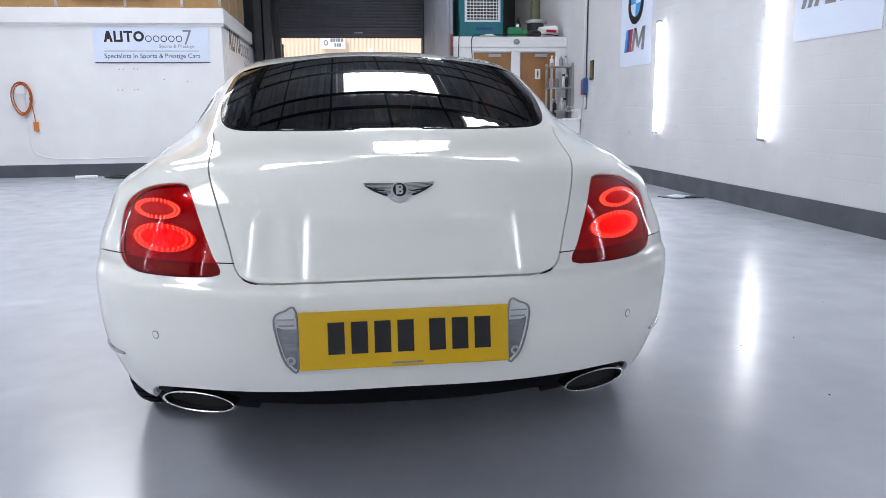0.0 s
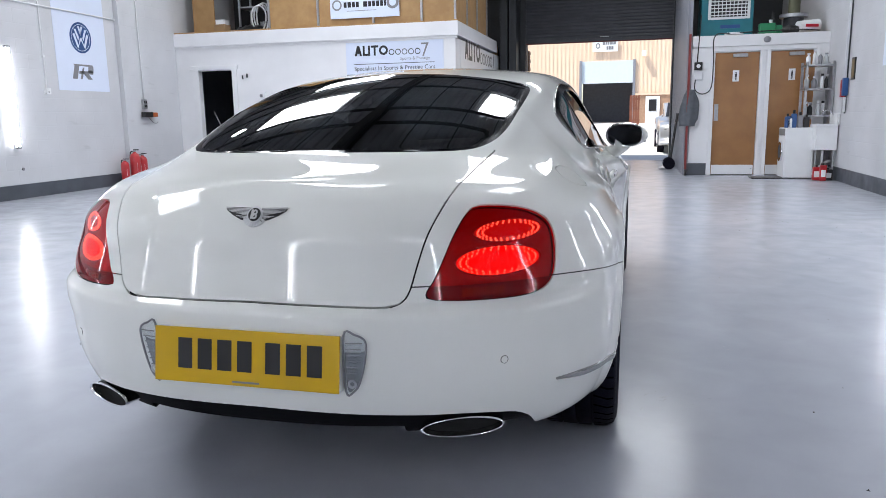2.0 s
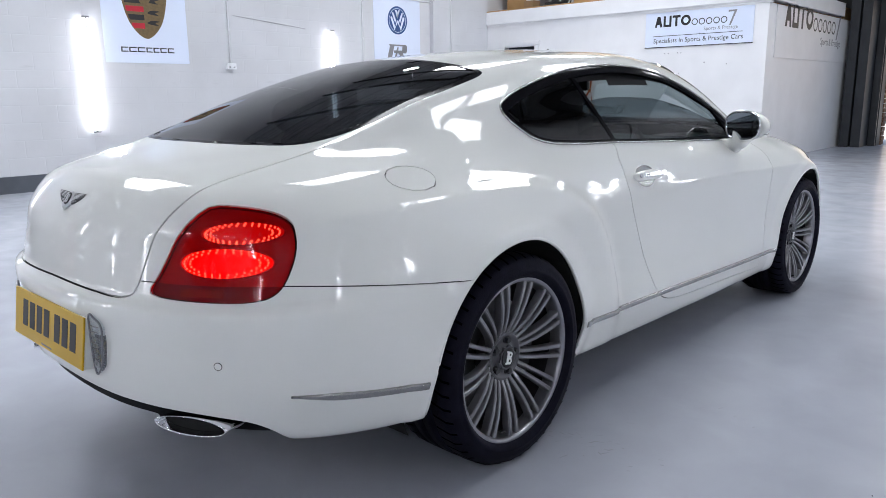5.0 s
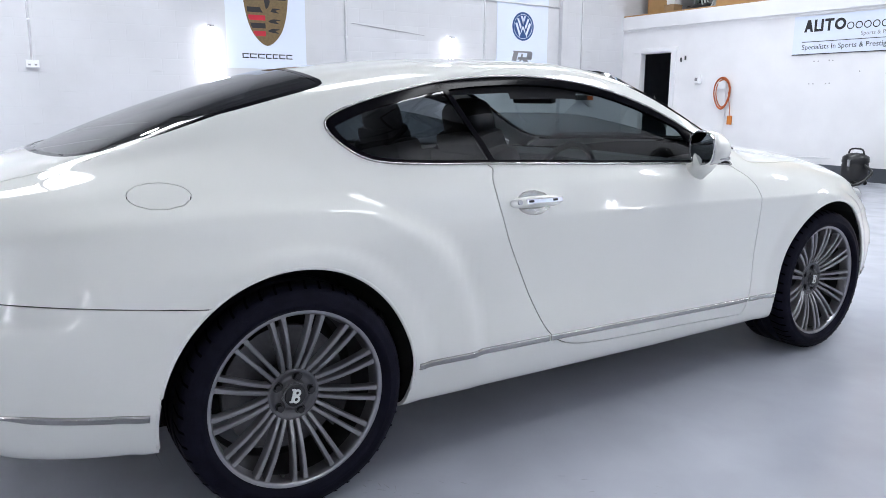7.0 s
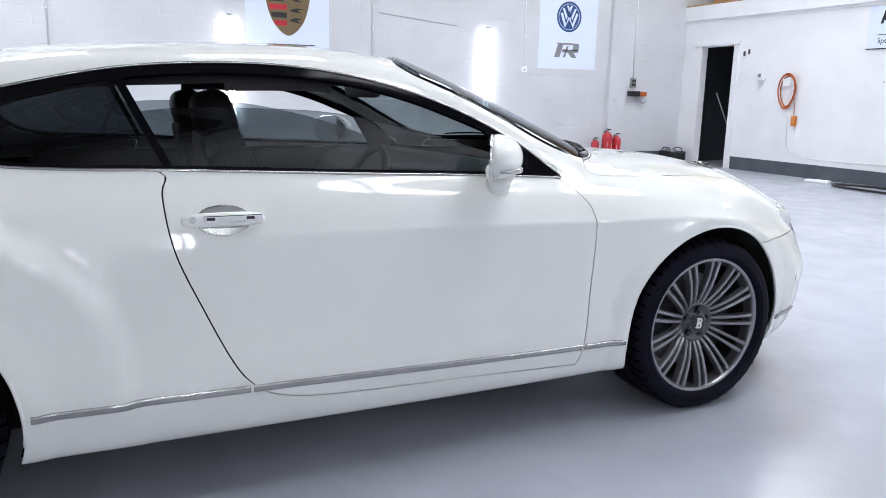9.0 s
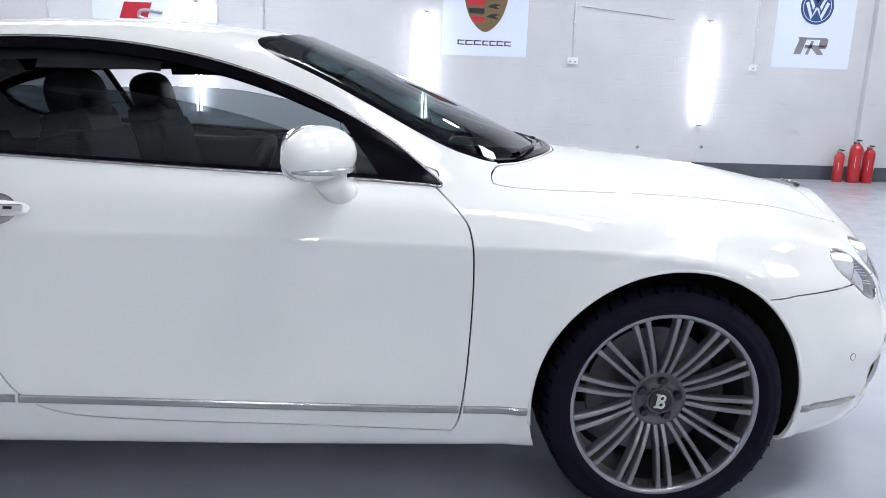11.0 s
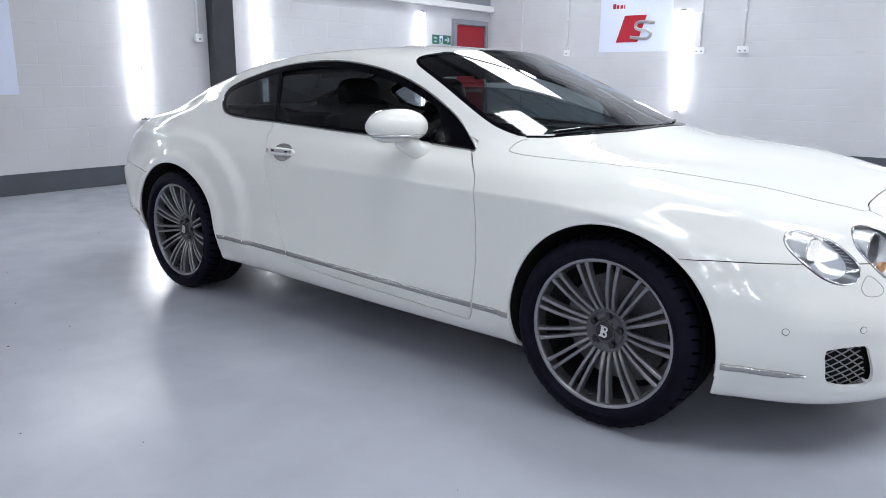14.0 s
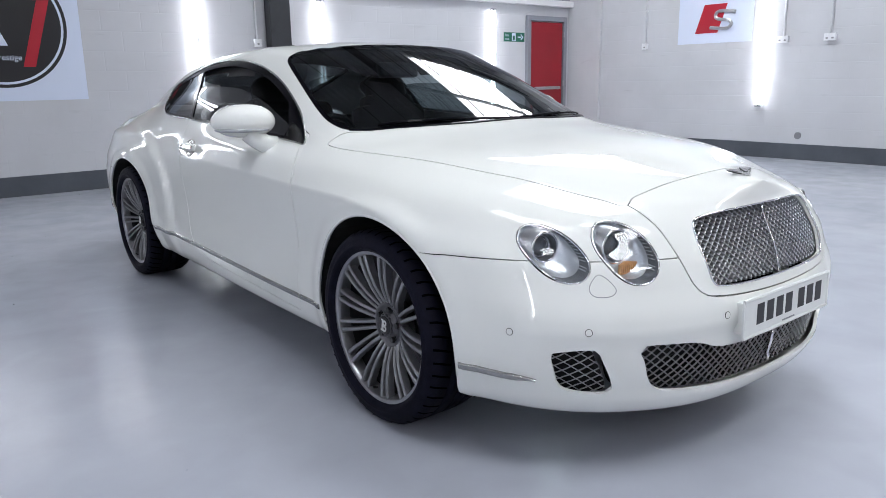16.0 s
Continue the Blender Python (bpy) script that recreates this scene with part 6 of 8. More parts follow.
for side in (1, -1):
    lens = shell.panel("tail_lamp", tail_lens, RED_COVER, car, "red tail lamp cluster, lit", side=side, rim=0.015)
    shell.panel("lamp_back", tail_lens, RED_DIM, lens, "dark red lamp housing", side=side, rim=0, lift=-0.014)
    for cx, cz, rx, rz, lamp_glow in ((0.660, 0.858, 0.080, 0.028, RED_SOFT), (0.640, 0.783, 0.100, 0.037, RED_GLOW)):
        turns = np.linspace(0, 2 * math.pi, 44, endpoint=False)
        at = lambda r, a, out: on_back(cx + r * rx * math.cos(a), cz + r * rz * math.sin(a), out)[0]
        bm = bmesh.new()
        centre = bm.verts.new(at(0, 0, -0.0105))
        loops = [[bm.verts.new(at(r, a, -0.0105)) for a in turns] for r in (0.25, 0.5, 0.75, 1.0)]
        for k in range(44):
            bm.faces.new((centre, loops[0][k], loops[0][(k + 1) % 44]))
            for p, q in zip(loops, loops[1:]):
                bm.faces.new((p[k], q[k], q[(k + 1) % 44], p[(k + 1) % 44]))
        bmesh.ops.recalc_face_normals(bm, faces=bm.faces[:])
        part("light_bowl", mirrored(bm, side), lamp_glow, lens, "glowing red oval", smooth=True)
        for r, n in ((0.91, 34), (0.76, 26)):
            for k in range(n):
                bm = bmesh.new()
                bmesh.ops.create_icosphere(bm, subdivisions=1, radius=0.0030, matrix=Matrix.Translation(at(r, 2 * math.pi * (k + 0.5) / n, -0.0085)))
                part("diode", mirrored(bm, side), DIODE, lens)
        part("bowl_rim", mirrored(sweep([at(1.03, a, -0.008) for a in turns], 0.0022, 6, True), side), RED_DIM, lens, smooth=True)
    low = [q for q in tail_lens]
    inner, _ = shell.cut(low, lambda P: P[:, 2] - 0.727)
    shell.panel("lamp_base", inner, shader("dark_red_lens", (0.11, 0.006, 0.02), 0.3, coat=0.3, vary=0.1, scale=40), lens, "darker red lower strip", side=side, rim=0, lift=-0.011)
    c, n = on_back(0.61, 0.709, -0.0095)
    part("amber_strip", mirrored(plate(rect(-0.062, 0.056, -0.011, 0.010), 0.003, frame_at(c, n)), side), AMBER_DARK, lens, "amber indicator strip")

# ---- plates ----
def number_plate(name, m, w, h, face, label, border=False):
    p = part(name, box(-w / 2, w / 2, -h / 2, h / 2, 0, 0.006, 0.002, m), face, car, label)
    hh, bw = h * 0.27, h * 0.30
    xs = [-2.72, -1.80, -0.88, 0.04, 1.32, 2.24, 3.16] if w > 0.525 else [-2.72, -1.80, -0.88, 0.04, 1.25, 2.12, 3.0]
    step = w / 8.4
    for i, x in enumerate(xs):
        x0 = (x - 0.35) * step
        part("plate_bar", box(x0, x0 + step * 0.66, -hh + 0.004, hh + 0.006, 0.0062, 0.0068, 0, m), BLACK, p)
    part("maker_bar", box(-0.035, 0.045, -h / 2 + 0.008, -h / 2 + 0.013, 0.0062, 0.0066, 0, m), INK_GREY, p)
    if border:
        pts = [m @ Vector((x, y, 0.004)) for x, y in ((-w / 2, -h / 2), (w / 2, -h / 2), (w / 2, h / 2), (-w / 2, h / 2))]
        ring = []
        for a, b in zip(pts, pts[1:] + pts[:1]):
            ring += [a.lerp(b, t) for t in np.linspace(0, 0.95, 8)]
        part("plate_frame", sweep(ring, 0.006, 6, True), PLATEWHITE, p)
    return p


mrear = Matrix.Translation((0.0, -1.089, 0.540)) @ pose(0, 0, 0, 82, 0, 0)
number_plate("rear_number_plate", mrear, 0.536, 0.148, YELLOW, "yellow rear number plate with plain dark bars")
part("plate_recess", box(-0.266, 0.266, -0.073, 0.073, -0.05, -0.001, 0.004, mrear), CARPAINT, car)
LAMPGREY = shader("grey_reversing_lens", (0.42, 0.43, 0.44), 0.15, metal=0.5, coat=1.0, vary=0.3, scale=90)
for side in (1, -1):
    o = [(v.x, v.y) for v in spline([(0.0, 0.075, 0), (0.03, 0.076, 0), (0.055, 0.06, 0), (0.055, 0.02, 0), (0.040, -0.045, 0), (0.022, -0.076, 0), (0.0, -0.076, 0)], 5, True)]
    c, n = on_back(0.298, 0.540)
    m = frame_at(c + n * 0.009, n) @ Matrix.Translation((-0.026, 0, 0))
    lens = part("reversing_lamp", mirrored(plate(o, 0.012, m @ Matrix.Translation((0, 0, -0.006))), side), GLASS_CLEAR, car, "clear reversing lamp beside the plate")
    part("lamp_back", mirrored(plate([(a * 0.94, b * 0.95) for a, b in o], 0.004, m @ Matrix.Translation((0.001, 0, -0.012))), side), LAMPGREY, lens)
    part("lamp_gasket", mirrored(sweep([m @ Vector((a, b, 0.004)) for a, b in o], 0.003, 6, True), side), INK_GREY, lens, smooth=True)
    for k in range(7):
        z = 0.055 - 0.016 * k
        part("lens_rib", mirrored(box(0.004, 0.048 - 0.0035 * k, z - 0.0015, z + 0.0015, 0.0062, 0.0078, 0, m), side), LAMPGREY, lens)
    part("bulb_ring", mirrored(add_ring(bmesh.new(), 0.006, 0.012, 0.002, m @ Matrix.Translation((0, 0, 0.0065)), 24, 0.018, -0.055), side), STEEL, lens)

# ---- tail pipes and diffuser ----
mid_under, _ = shell.cut(under_cut, lambda P: np.where(P[:, 0] < 0.40, 0.325, 0.27) - P[:, 2])
shell.panel("diffuser", mid_under, shader("matt_black_plastic", (0.004, 0.004, 0.006), 0.65, spec=0.1, vary=0.2), car, "black diffuser panel under the bumper", both=True, lift=-0.022, rim=0.05)
for side in (1, -1):
    c = Vector((0.553, -0.945, 0.342))
    turn = pose(0, 0, 0, 0, 0, 12)
    ring = [(0.110 * math.cos(a), 0.026 * math.sin(a)) for a in np.linspace(0, 2 * math.pi, 40, endpoint=False)]
    bm, loops = bmesh.new(), []
    for y, k in ((0.24, 0.93), (0.0, 1.0), (-0.010, 1.015), (-0.012, 0.985), (-0.006, 0.945), (0.16, 0.90)):
        loops.append([bm.verts.new(Matrix.Translation(c) @ turn @ Vector((a * k, y + a * 0.22, b * k))) for a, b in ring])
    for p, q in zip(loops, loops[1:]):
        for k in range(40):
            bm.faces.new((p[k], p[(k + 1) % 40], q[(k + 1) % 40], q[k]))
    bmesh.ops.recalc_face_normals(bm, faces=bm.faces[:])
    pipe = part("tail_pipe", mirrored(bm, side), CHROME, car, "wide oval chrome tail pipe", smooth=True)
    bm = bmesh.new()
    bm.faces.new([bm.verts.new(Matrix.Translation(c) @ turn @ Vector((a * 0.92, 0.02 + a * 0.22, b * 0.92))) for a, b in ring])
    part("pipe_inside", mirrored(bm, side), INNERDARK, pipe)

# ---- winged badges ----
SILVER = shader("badge_silver", (0.72, 0.72, 0.74), 0.32, metal=0.55, vary=0.1, scale=60)


def winged_badge(name, m, s, tilt=1.0):
    b = part(name, plate(circle(0.025 * s, 32, 0, 0, 0.027 * s), 0.006, m), SILVER, car, "chrome winged badge with a black centre")
    part("badge_centre", plate(circle(0.019 * s, 32, 0, 0, 0.021 * s), 0.0016, m @ Matrix.Translation((0, 0, 0.006))), BLACK, b)
    bm = bmesh.new()
    add_box(bm, -0.0105 * s, -0.0045 * s, -0.015 * s, 0.015 * s, 0.0077, 0.009, 0, m)
    add_ring(bm, 0.0032 * s, 0.0082 * s, 0.0013, m @ Matrix.Translation((0, 0, 0.0077)), 20, 0.0015 * s, 0.0068 * s)
    add_ring(bm, 0.0032 * s, 0.0085 * s, 0.0013, m @ Matrix.Translation((0, 0, 0.0077)), 20, 0.0015 * s, -0.0068 * s)
    part("badge_figure", bm, SILVER, b)
    for sd in (1, -1):
        wing = [(0.018, 0.024), (0.100, 0.026), (0.096, 0.016), (0.075, 0.001), (0.045, -0.014), (0.018, -0.020)]
        part("badge_back", plate([(a * sd * s, b * s) for a, b in wing], 0.0022, m), BLACK, b)
        for k in range(9):
            y = 0.021 - 0.0042 * k
            x1 = (0.098 - 0.0022 * k * k) if k < 6 else 0.060 - 0.012 * (k - 6)
            o = [(0.020 * sd * s, (y - 0.0022) * s), (x1 * sd * s, (y - 0.0005 + 0.0015) * s), (x1 * 1.03 * sd * s, (y + 0.0022) * s), (0.020 * sd * s, (y + 0.0004) * s)]
            part("feather", plate(o, 0.004 - 0.0001 * k, m), SILVER, b)
    for k in range(-4, 5):
        a0, a1 = -math.pi / 2 + math.radians(15 * k - 6), -math.pi / 2 + math.radians(15 * k + 6)
        part("tail_feather", plate([(r * math.cos(q) * s, r * math.sin(q) * s) for r, q in ((0.026, a0), (0.026, a1), (0.038, a1), (0.038, a0))], 0.004, m), SILVER, b)
    return b


p, n = on_back(0.0, 0.905)
winged_badge("rear_badge", frame_at(p, Vector((0, n.y, n.z))), 0.92)
p, n = on_top(0.0, 3.555)
winged_badge("front_badge", Matrix.Translation(p + Vector((0, 0, 0.008))) @ pose(0, 0, 0, 28, 0, 180), 0.72)

# ---- parking sensors ----
for x, z, where in ((0.66, 0.525, "b"), (-0.66, 0.525, "b"), (0.838, 0.472, "f"), (0.708, 0.487, "f"), (0.305, 0.499, "f"), (-0.838, 0.472, "f"), (-0.708, 0.487, "f"), (-0.305, 0.499, "f")):
    p, n = (on_back if where == "b" else on_front)(abs(x), z)
    p, n = Vector((p.x * (1 if x > 0 else -1), p.y, p.z)), Vector((n.x * (1 if x > 0 else -1), n.y, n.z))
    m = frame_at(p, n)
    s = part("parking_sensor", plate(circle(0.0095, 20), 0.0015, m), CARPAINT, car)
    part("sensor_ring", add_ring(bmesh.new(), 0.0095, 0.0112, 0.0012, m, 24), BLACK, s)

# ---- headlamps ----
LAMPBOWL = shader("lamp_reflector", (0.74, 0.75, 0.77), 0.30, metal=0.85, vary=0.10, scale=40, bump=0.05, bump_scale=160)
BEZEL = shader("lamp_bezel_grey", (0.17, 0.175, 0.185), 0.3, metal=0.4, vary=0.15, scale=60)
LENS_DARK = shader("lens_glass_dark", (0.16, 0.17, 0.19), 0.05, coat=1.0, metal=0.5)
for side in (1, -1):
    for faces, (cx, cz), (rx, rz), big in ((head_o, (.714, .695), (.057, .077), False), (head_i, (.560, .697), (.069, .085), True)):
        cover = shell.panel("headlamp", faces, GLASS_CLEAR, car, "round clear headlamp in a chrome ring", side=side, rim=0.006)
        c, n = on_front(cx, cz)
        turns = np.linspace(0, 2 * math.pi, 48, endpoint=False)
        rim = [on_front(cx + (rx - 0.002) * math.cos(a), cz + (rz - 0.002) * math.sin(a), 0.0)[0] for a in turns]
        part("chrome_ring", mirrored(sweep(rim, 0.0022, 8, True), side), CHROME, cover, "thin chrome ring", smooth=True)
        ax = Vector((n.x * 0.35, 1.0, 0.0)).normalized()
        # a pale bowl runs in from a dark bezel to the mouth of the projector's barrel
        r0 = 0.047 if big else 0.041
        m = frame_at(c - ax * 0.042 + Vector((0.010, 0, 0.014)), ax)
        mouth = []
        for q in rim:
            w = m.inverted() @ q
            a = math.atan2(w.y, w.x)
            mouth.append(m @ Vector((r0 * 1.12 * math.cos(a), r0 * 1.12 * math.sin(a), 0)))

        def bowl(steps):
            bm = bmesh.new()
            loops = [[bm.verts.new(q.lerp(p, u) - ax * d) for q, p in zip(rim, mouth)] for u, d in steps]
            for a, b in zip(loops, loops[1:]):
                for k in range(48):
                    bm.faces.new((a[k], a[(k + 1) % 48], b[(k + 1) % 48], b[k]))
            bmesh.ops.recalc_face_normals(bm, faces=bm.faces[:])
            return mirrored(bm, side)

        def barrel(steps):
            bm = bmesh.new()
            loops = [[bm.verts.new(m @ Vector((r * math.cos(a), r * math.sin(a), d))) for a in turns] for r, d in steps]
            for a, b in zip(loops, loops[1:]):
                for k in range(48):
                    bm.faces.new((a[k], a[(k + 1) % 48], b[(k + 1) % 48], b[k]))
            return mirrored(bm, side)

        part("bezel", bowl(((0.0, 0.002), (0.05, 0.009), (0.20, 0.017))), BEZEL, cover, "grey ribbed bezel", smooth=True)
        for a in np.linspace(-0.5, 0.6, 9):
            k = int(round((math.pi + a) / (2 * math.pi) * 48)) % 48
            p0, p1 = [rim[k].lerp(mouth[k], u) - ax * (d - 0.002) for u, d in ((0.06, 0.009), (0.20, 0.017))]
            part("bezel_rib", mirrored(tube(p0, p1, 0.0014, 6), side), LAMPBOWL, cover)
        part("reflector", bowl(((0.20, 0.017), (0.26, 0.026), (0.45, 0.026), (0.75, 0.014), (1.0, 0.0))), LAMPBOWL, cover, "silver reflector bowl", smooth=True)
        part("barrel_mouth", barrel(((r0 * 1.14, -0.001), (r0 * 1.08, 0.003), (r0 * 1.0, 0.0))), CHROME, cover, "chrome ring at the barrel's mouth", smooth=True)
        part("barrel", barrel([(r0 * (1.0 - 0.012 * k - (0.012 if k % 2 else 0)), -0.0028 * k) for k in range(11)]), BEZEL, cover, "grey ribbed barrel")
        part("projector_ring", barrel(((r0 * 0.87, -0.028), (r0 * 0.82, -0.022), (r0 * 0.74, -0.022), (r0 * 0.70, -0.029))), CHROME, cover, "chrome projector ring", smooth=True)
        bm = bmesh.new()
        bmesh.ops.create_uvsphere(bm, u_segments=24, v_segments=12, radius=r0 * 0.72, matrix=m @ Matrix.Translation((0, 0, -0.034)) @ Matrix.Diagonal((1, 1, 0.5, 1)))
        part("projector_lens", mirrored(bm, side), LENS_DARK, cover, "dark projector lens", smooth=True)
        if big:
            mm = frame_at(c - ax * 0.020 + Vector((-0.018, 0, -0.048)), ax)
            o = [(-0.034, -0.016), (0.024, -0.020), (0.036, -0.004), (0.030, 0.016), (-0.010, 0.022), (-0.034, 0.012)]
            ind = part("indicator", mirrored(plate(o, 0.010, mm), side), AMBER, cover, "amber ribbed indicator")
            for k in range(8):
                part("indicator_rib", mirrored(box(-0.030 + 0.0075 * k, -0.027 + 0.0075 * k, -0.013, 0.012, 0.0101, 0.0118, 0.0006, mm), side), AMBER, ind)
    ring = [on_front(p.x, p.y, 0.0)[0] for p in spline([Vector((a, b, 0)) for a, b in ((.680, .612), (.651, .644), (.624, .607), (.640, .586), (.676, .586))], 6, True)]
    part("washer_cover", mirrored(sweep(ring, 0.0011, 5, True), side), INK_GREY, car, "headlamp washer cover outline")

# ---- grilles of crossed wire ----
MESHGREY = shader("grille_wire", (0.38, 0.38, 0.395), 0.42, metal=1.0, vary=0.1, scale=50)


def wire_grille(name, outline, depth_at, pitch, label, gauge, deep_by):
    """Crossed strips, thin at the front and deep_by deep, clipped to an outline, with a dark back."""
    A = np.array([(v.x, v.y) for v in spline([Vector((a, b, 0)) for a, b in outline], 5, True)])
    B = np.roll(A, -1, 0)

    def spans(p, d):
        """The stretches of the line p + t d inside the outline."""
        ts = []
        e = B - A
        den = d[0] * e[:, 1] - d[1] * e[:, 0]
        w = A - p
        with np.errstate(divide="ignore", invalid="ignore"):
            t = (w[:, 0] * e[:, 1] - w[:, 1] * e[:, 0]) / den
            u = (w[:, 0] * d[1] - w[:, 1] * d[0]) / den
        ts = sorted(float(a) for a, b in zip(t, u) if 0 <= b < 1)
        return list(zip(ts[::2], ts[1::2]))

    bm = bmesh.new()
    lo, hi = A.min(0), A.max(0)
    for sgn in (1, -1):
        d = np.array([math.cos(math.radians(40)), sgn * math.sin(math.radians(40))])
        nrm = np.array([-d[1], d[0]])
        c = (lo + hi) / 2
        reach = np.linalg.norm(hi - lo)
        for k in range(-int(reach / pitch), int(reach / pitch) + 1):
            p = c + nrm * (k * pitch)
            for a, b in spans(p, d):
                n = max(2, int((b - a) / 0.03))
                last = None
                for i in range(n + 1):
                    q = p + d * (a + (b - a) * i / n)
                    y = depth_at(q[0], q[1]) + sgn * gauge * 0.5
                    ring = [bm.verts.new((q[0] + nrm[0] * w, y + h, q[1] + nrm[1] * w)) for w, h in ((-gauge, -deep_by), (-gauge * 0.8, 0.0), (0.0, gauge), (gauge * 0.8, 0.0), (gauge, -deep_by))]
                    for e in range(4 if last else 0):
                        bm.faces.new((last[e], last[e + 1], ring[e + 1], ring[e]))
                    last = ring
    bmesh.ops.recalc_face_normals(bm, faces=bm.faces[:])
    g = part(name, bm, MESHGREY, car, label)
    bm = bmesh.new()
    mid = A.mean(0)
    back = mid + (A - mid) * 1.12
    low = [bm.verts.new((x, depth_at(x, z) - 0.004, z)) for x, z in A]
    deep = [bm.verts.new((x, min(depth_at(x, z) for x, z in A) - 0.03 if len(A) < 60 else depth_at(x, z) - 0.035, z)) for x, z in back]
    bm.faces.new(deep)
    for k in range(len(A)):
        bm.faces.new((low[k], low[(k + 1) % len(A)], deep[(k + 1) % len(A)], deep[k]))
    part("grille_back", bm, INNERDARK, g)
    return g


def nose_y(x, z):
    p = on_front(min(abs(x), 0.8), z)[0]
    return p.y


full = lambda half: [p for p in half if p[0] >= 0] + [(-a, b) for a, b in reversed(half) if a > 0]
G = full(GRILLE)
g = wire_grille("radiator_grille", G, lambda x, z: nose_y(x, z) - 0.018, 0.0160, "bright wire mesh radiator grille in a chrome shell", 0.0023, 0.010)
ring = [Vector((p.x, nose_y(p.x, p.y) + 0.001, p.y)) for p in spline([Vector((a, b, 0)) for a, b in G], 6, True)]
part("grille_shell", sweep(ring, 0.0032, 8, True), CHROME, g, "thin chrome shell", smooth=True)
part("centre_bar", sweep([Vector((0, nose_y(0, z) - 0.006, z)) for z in np.linspace(0.580, 0.793, 8)], 0.0035, 8), CHROME, g, "chrome centre bar", smooth=True)
g = wire_grille("lower_grille", full(LOWER), lambda x, z: nose_y(x, z) - 0.030, 0.021, "bright wire mesh lower grille", 0.0015, 0.004)
part("centre_bar", sweep([Vector((0, nose_y(0, z) - 0.02, z)) for z in np.linspace(0.266, 0.395, 5)], 0.005, 8), CHROME, g, smooth=True)
for side in (1, -1):
    o = [(a * side, b) for a, b in SIDEG]
    wire_grille("side_grille", o, lambda x, z: nose_y(x, z) - 0.024, 0.021, "wire mesh side grille", 0.0015, 0.004)
number_plate("front_number_plate", Matrix.Translation((0.004, 3.741, 0.481)) @ pose(0, 0, 0, 89, 0, 180), 0.535, 0.116, PLATEWHITE, "white front number plate with plain dark bars", True)
part("plate_mount", box(-0.26, 0.26, 3.64, 3.7405, 0.43, 0.53, 0.004), CARPAINT, car)

# ---- wipers ----
glass_foot = pchip([0, .15, .34, .55, .65, .72], [2.505, 2.50, 2.467, 2.372, 2.295, 2.20])


def on_foot(x, back, out):
    """A point over the windscreen's foot line, so far up the glass from it."""
    p = on_top(abs(x), float(glass_foot(np.array([abs(x)]))[0]) - back, out)[0]
    return Vector((x, p.y, p.z))


for x0, x1 in ((0.60, -0.06), (-0.02, -0.62)):
    pts = [on_foot(x0 + (x1 - x0) * t, 0.012 + 0.02 * math.sin(math.pi * t), 0.004) for t in np.linspace(0, 1, 14)]
    w = part("wiper", sweep(pts, 0.0045, 6), DARKTRIM, car, "black windscreen wiper")
    part("wiper_arm", sweep([p + Vector((0, 0.016 * (1 - i / 8), 0.003)) for i, p in enumerate(pts[:8])], 0.006, 6), DARKTRIM, w)
cowl = [on_foot(x, -0.02, -0.006) for x in (0.69, 0.60, 0.45, 0.25)]
cowl = [Vector((-p.x, p.y, p.z)) for p in cowl] + [on_foot(0, -0.02, -0.006)] + cowl[::-1]
part("cowl_panel", sweep(spline(cowl, 4), 0.012, 6), DARKTRIM, car, "black cowl below the windscreen")

# ---- cabin ----
def rounded(x0, x1, y0, y1, z0, z1, r, m=None):
    return box(x0, x1, y0, y1, z0, z1, r, m)


part("cabin_floor", box(-0.70, 0.70, -0.35, 2.25, 0.26, 0.32, 0.01), CABIN, car)
for side in (1, -1):
    part("door_card", mirrored(box(0.70, 0.76, 0.35, 2.15, 0.30, 0.955, 0.02), side), LEATHER, car, "black leather door lining")
part("parcel_shelf", box(-0.55, 0.55, -0.50, -0.02, 0.92, 0.98, 0.02), CABIN, car)
part("bulkhead", box(-0.70, 0.70, -0.06, -0.02, 0.3, 0.95, 0.01), CABIN, car)
roof_in = [q for q in shell.f if all(shell.v[i].z > 1.24 and 0.36 < shell.v[i].y < 1.52 for i in q)]
shell.panel("headlining", roof_in, CABIN, car, both=True, lift=-0.035, rim=0)
bm = bmesh.new()
prof = [(1.62, 0.90), (1.70, 0.955), (1.85, 0.975), (2.05, 0.965), (2.30, 0.93), (2.34, 0.80), (1.90, 0.62), (1.68, 0.70)]
vs = [[bm.verts.new((x, y, z - 0.02 * abs(x))) for y, z in prof] for x in np.linspace(-0.70, 0.70, 9)]
for a, b in zip(vs, vs[1:]):
    for k in range(len(prof)):
        bm.faces.new((a[k], a[(k + 1) % 8], b[(k + 1) % 8], b[k]))
bm.faces.new(vs[0])
bm.faces.new(vs[-1][::-1])
bmesh.ops.recalc_face_normals(bm, faces=bm.faces[:])
dash = part("dashboard", bm, LEATHER, car, "black dashboard", smooth=False)
for x in (-0.5, -0.12, 0.0, 0.12, 0.24, 0.56):
    part("air_vent", add_ring(bmesh.new(), 0.026, 0.036, 0.012, Matrix.Translation((x, 1.66, 0.86)) @ pose(0, 0, 0, 70, 0, 0), 28), CHROME, dash, "chrome-ringed air vent")
wc = Matrix.Translation((0.37, 1.50, 0.86)) @ pose(0, 0, 0, 66, 0, 0)
sw = part("steering_wheel", sweep([wc @ Vector((0.18 * math.cos(a), 0.18 * math.sin(a), 0)) for a in np.linspace(0, 2 * math.pi, 48, endpoint=False)], 0.016, 10, True), LEATHER, car, "black leather steering wheel", smooth=True)
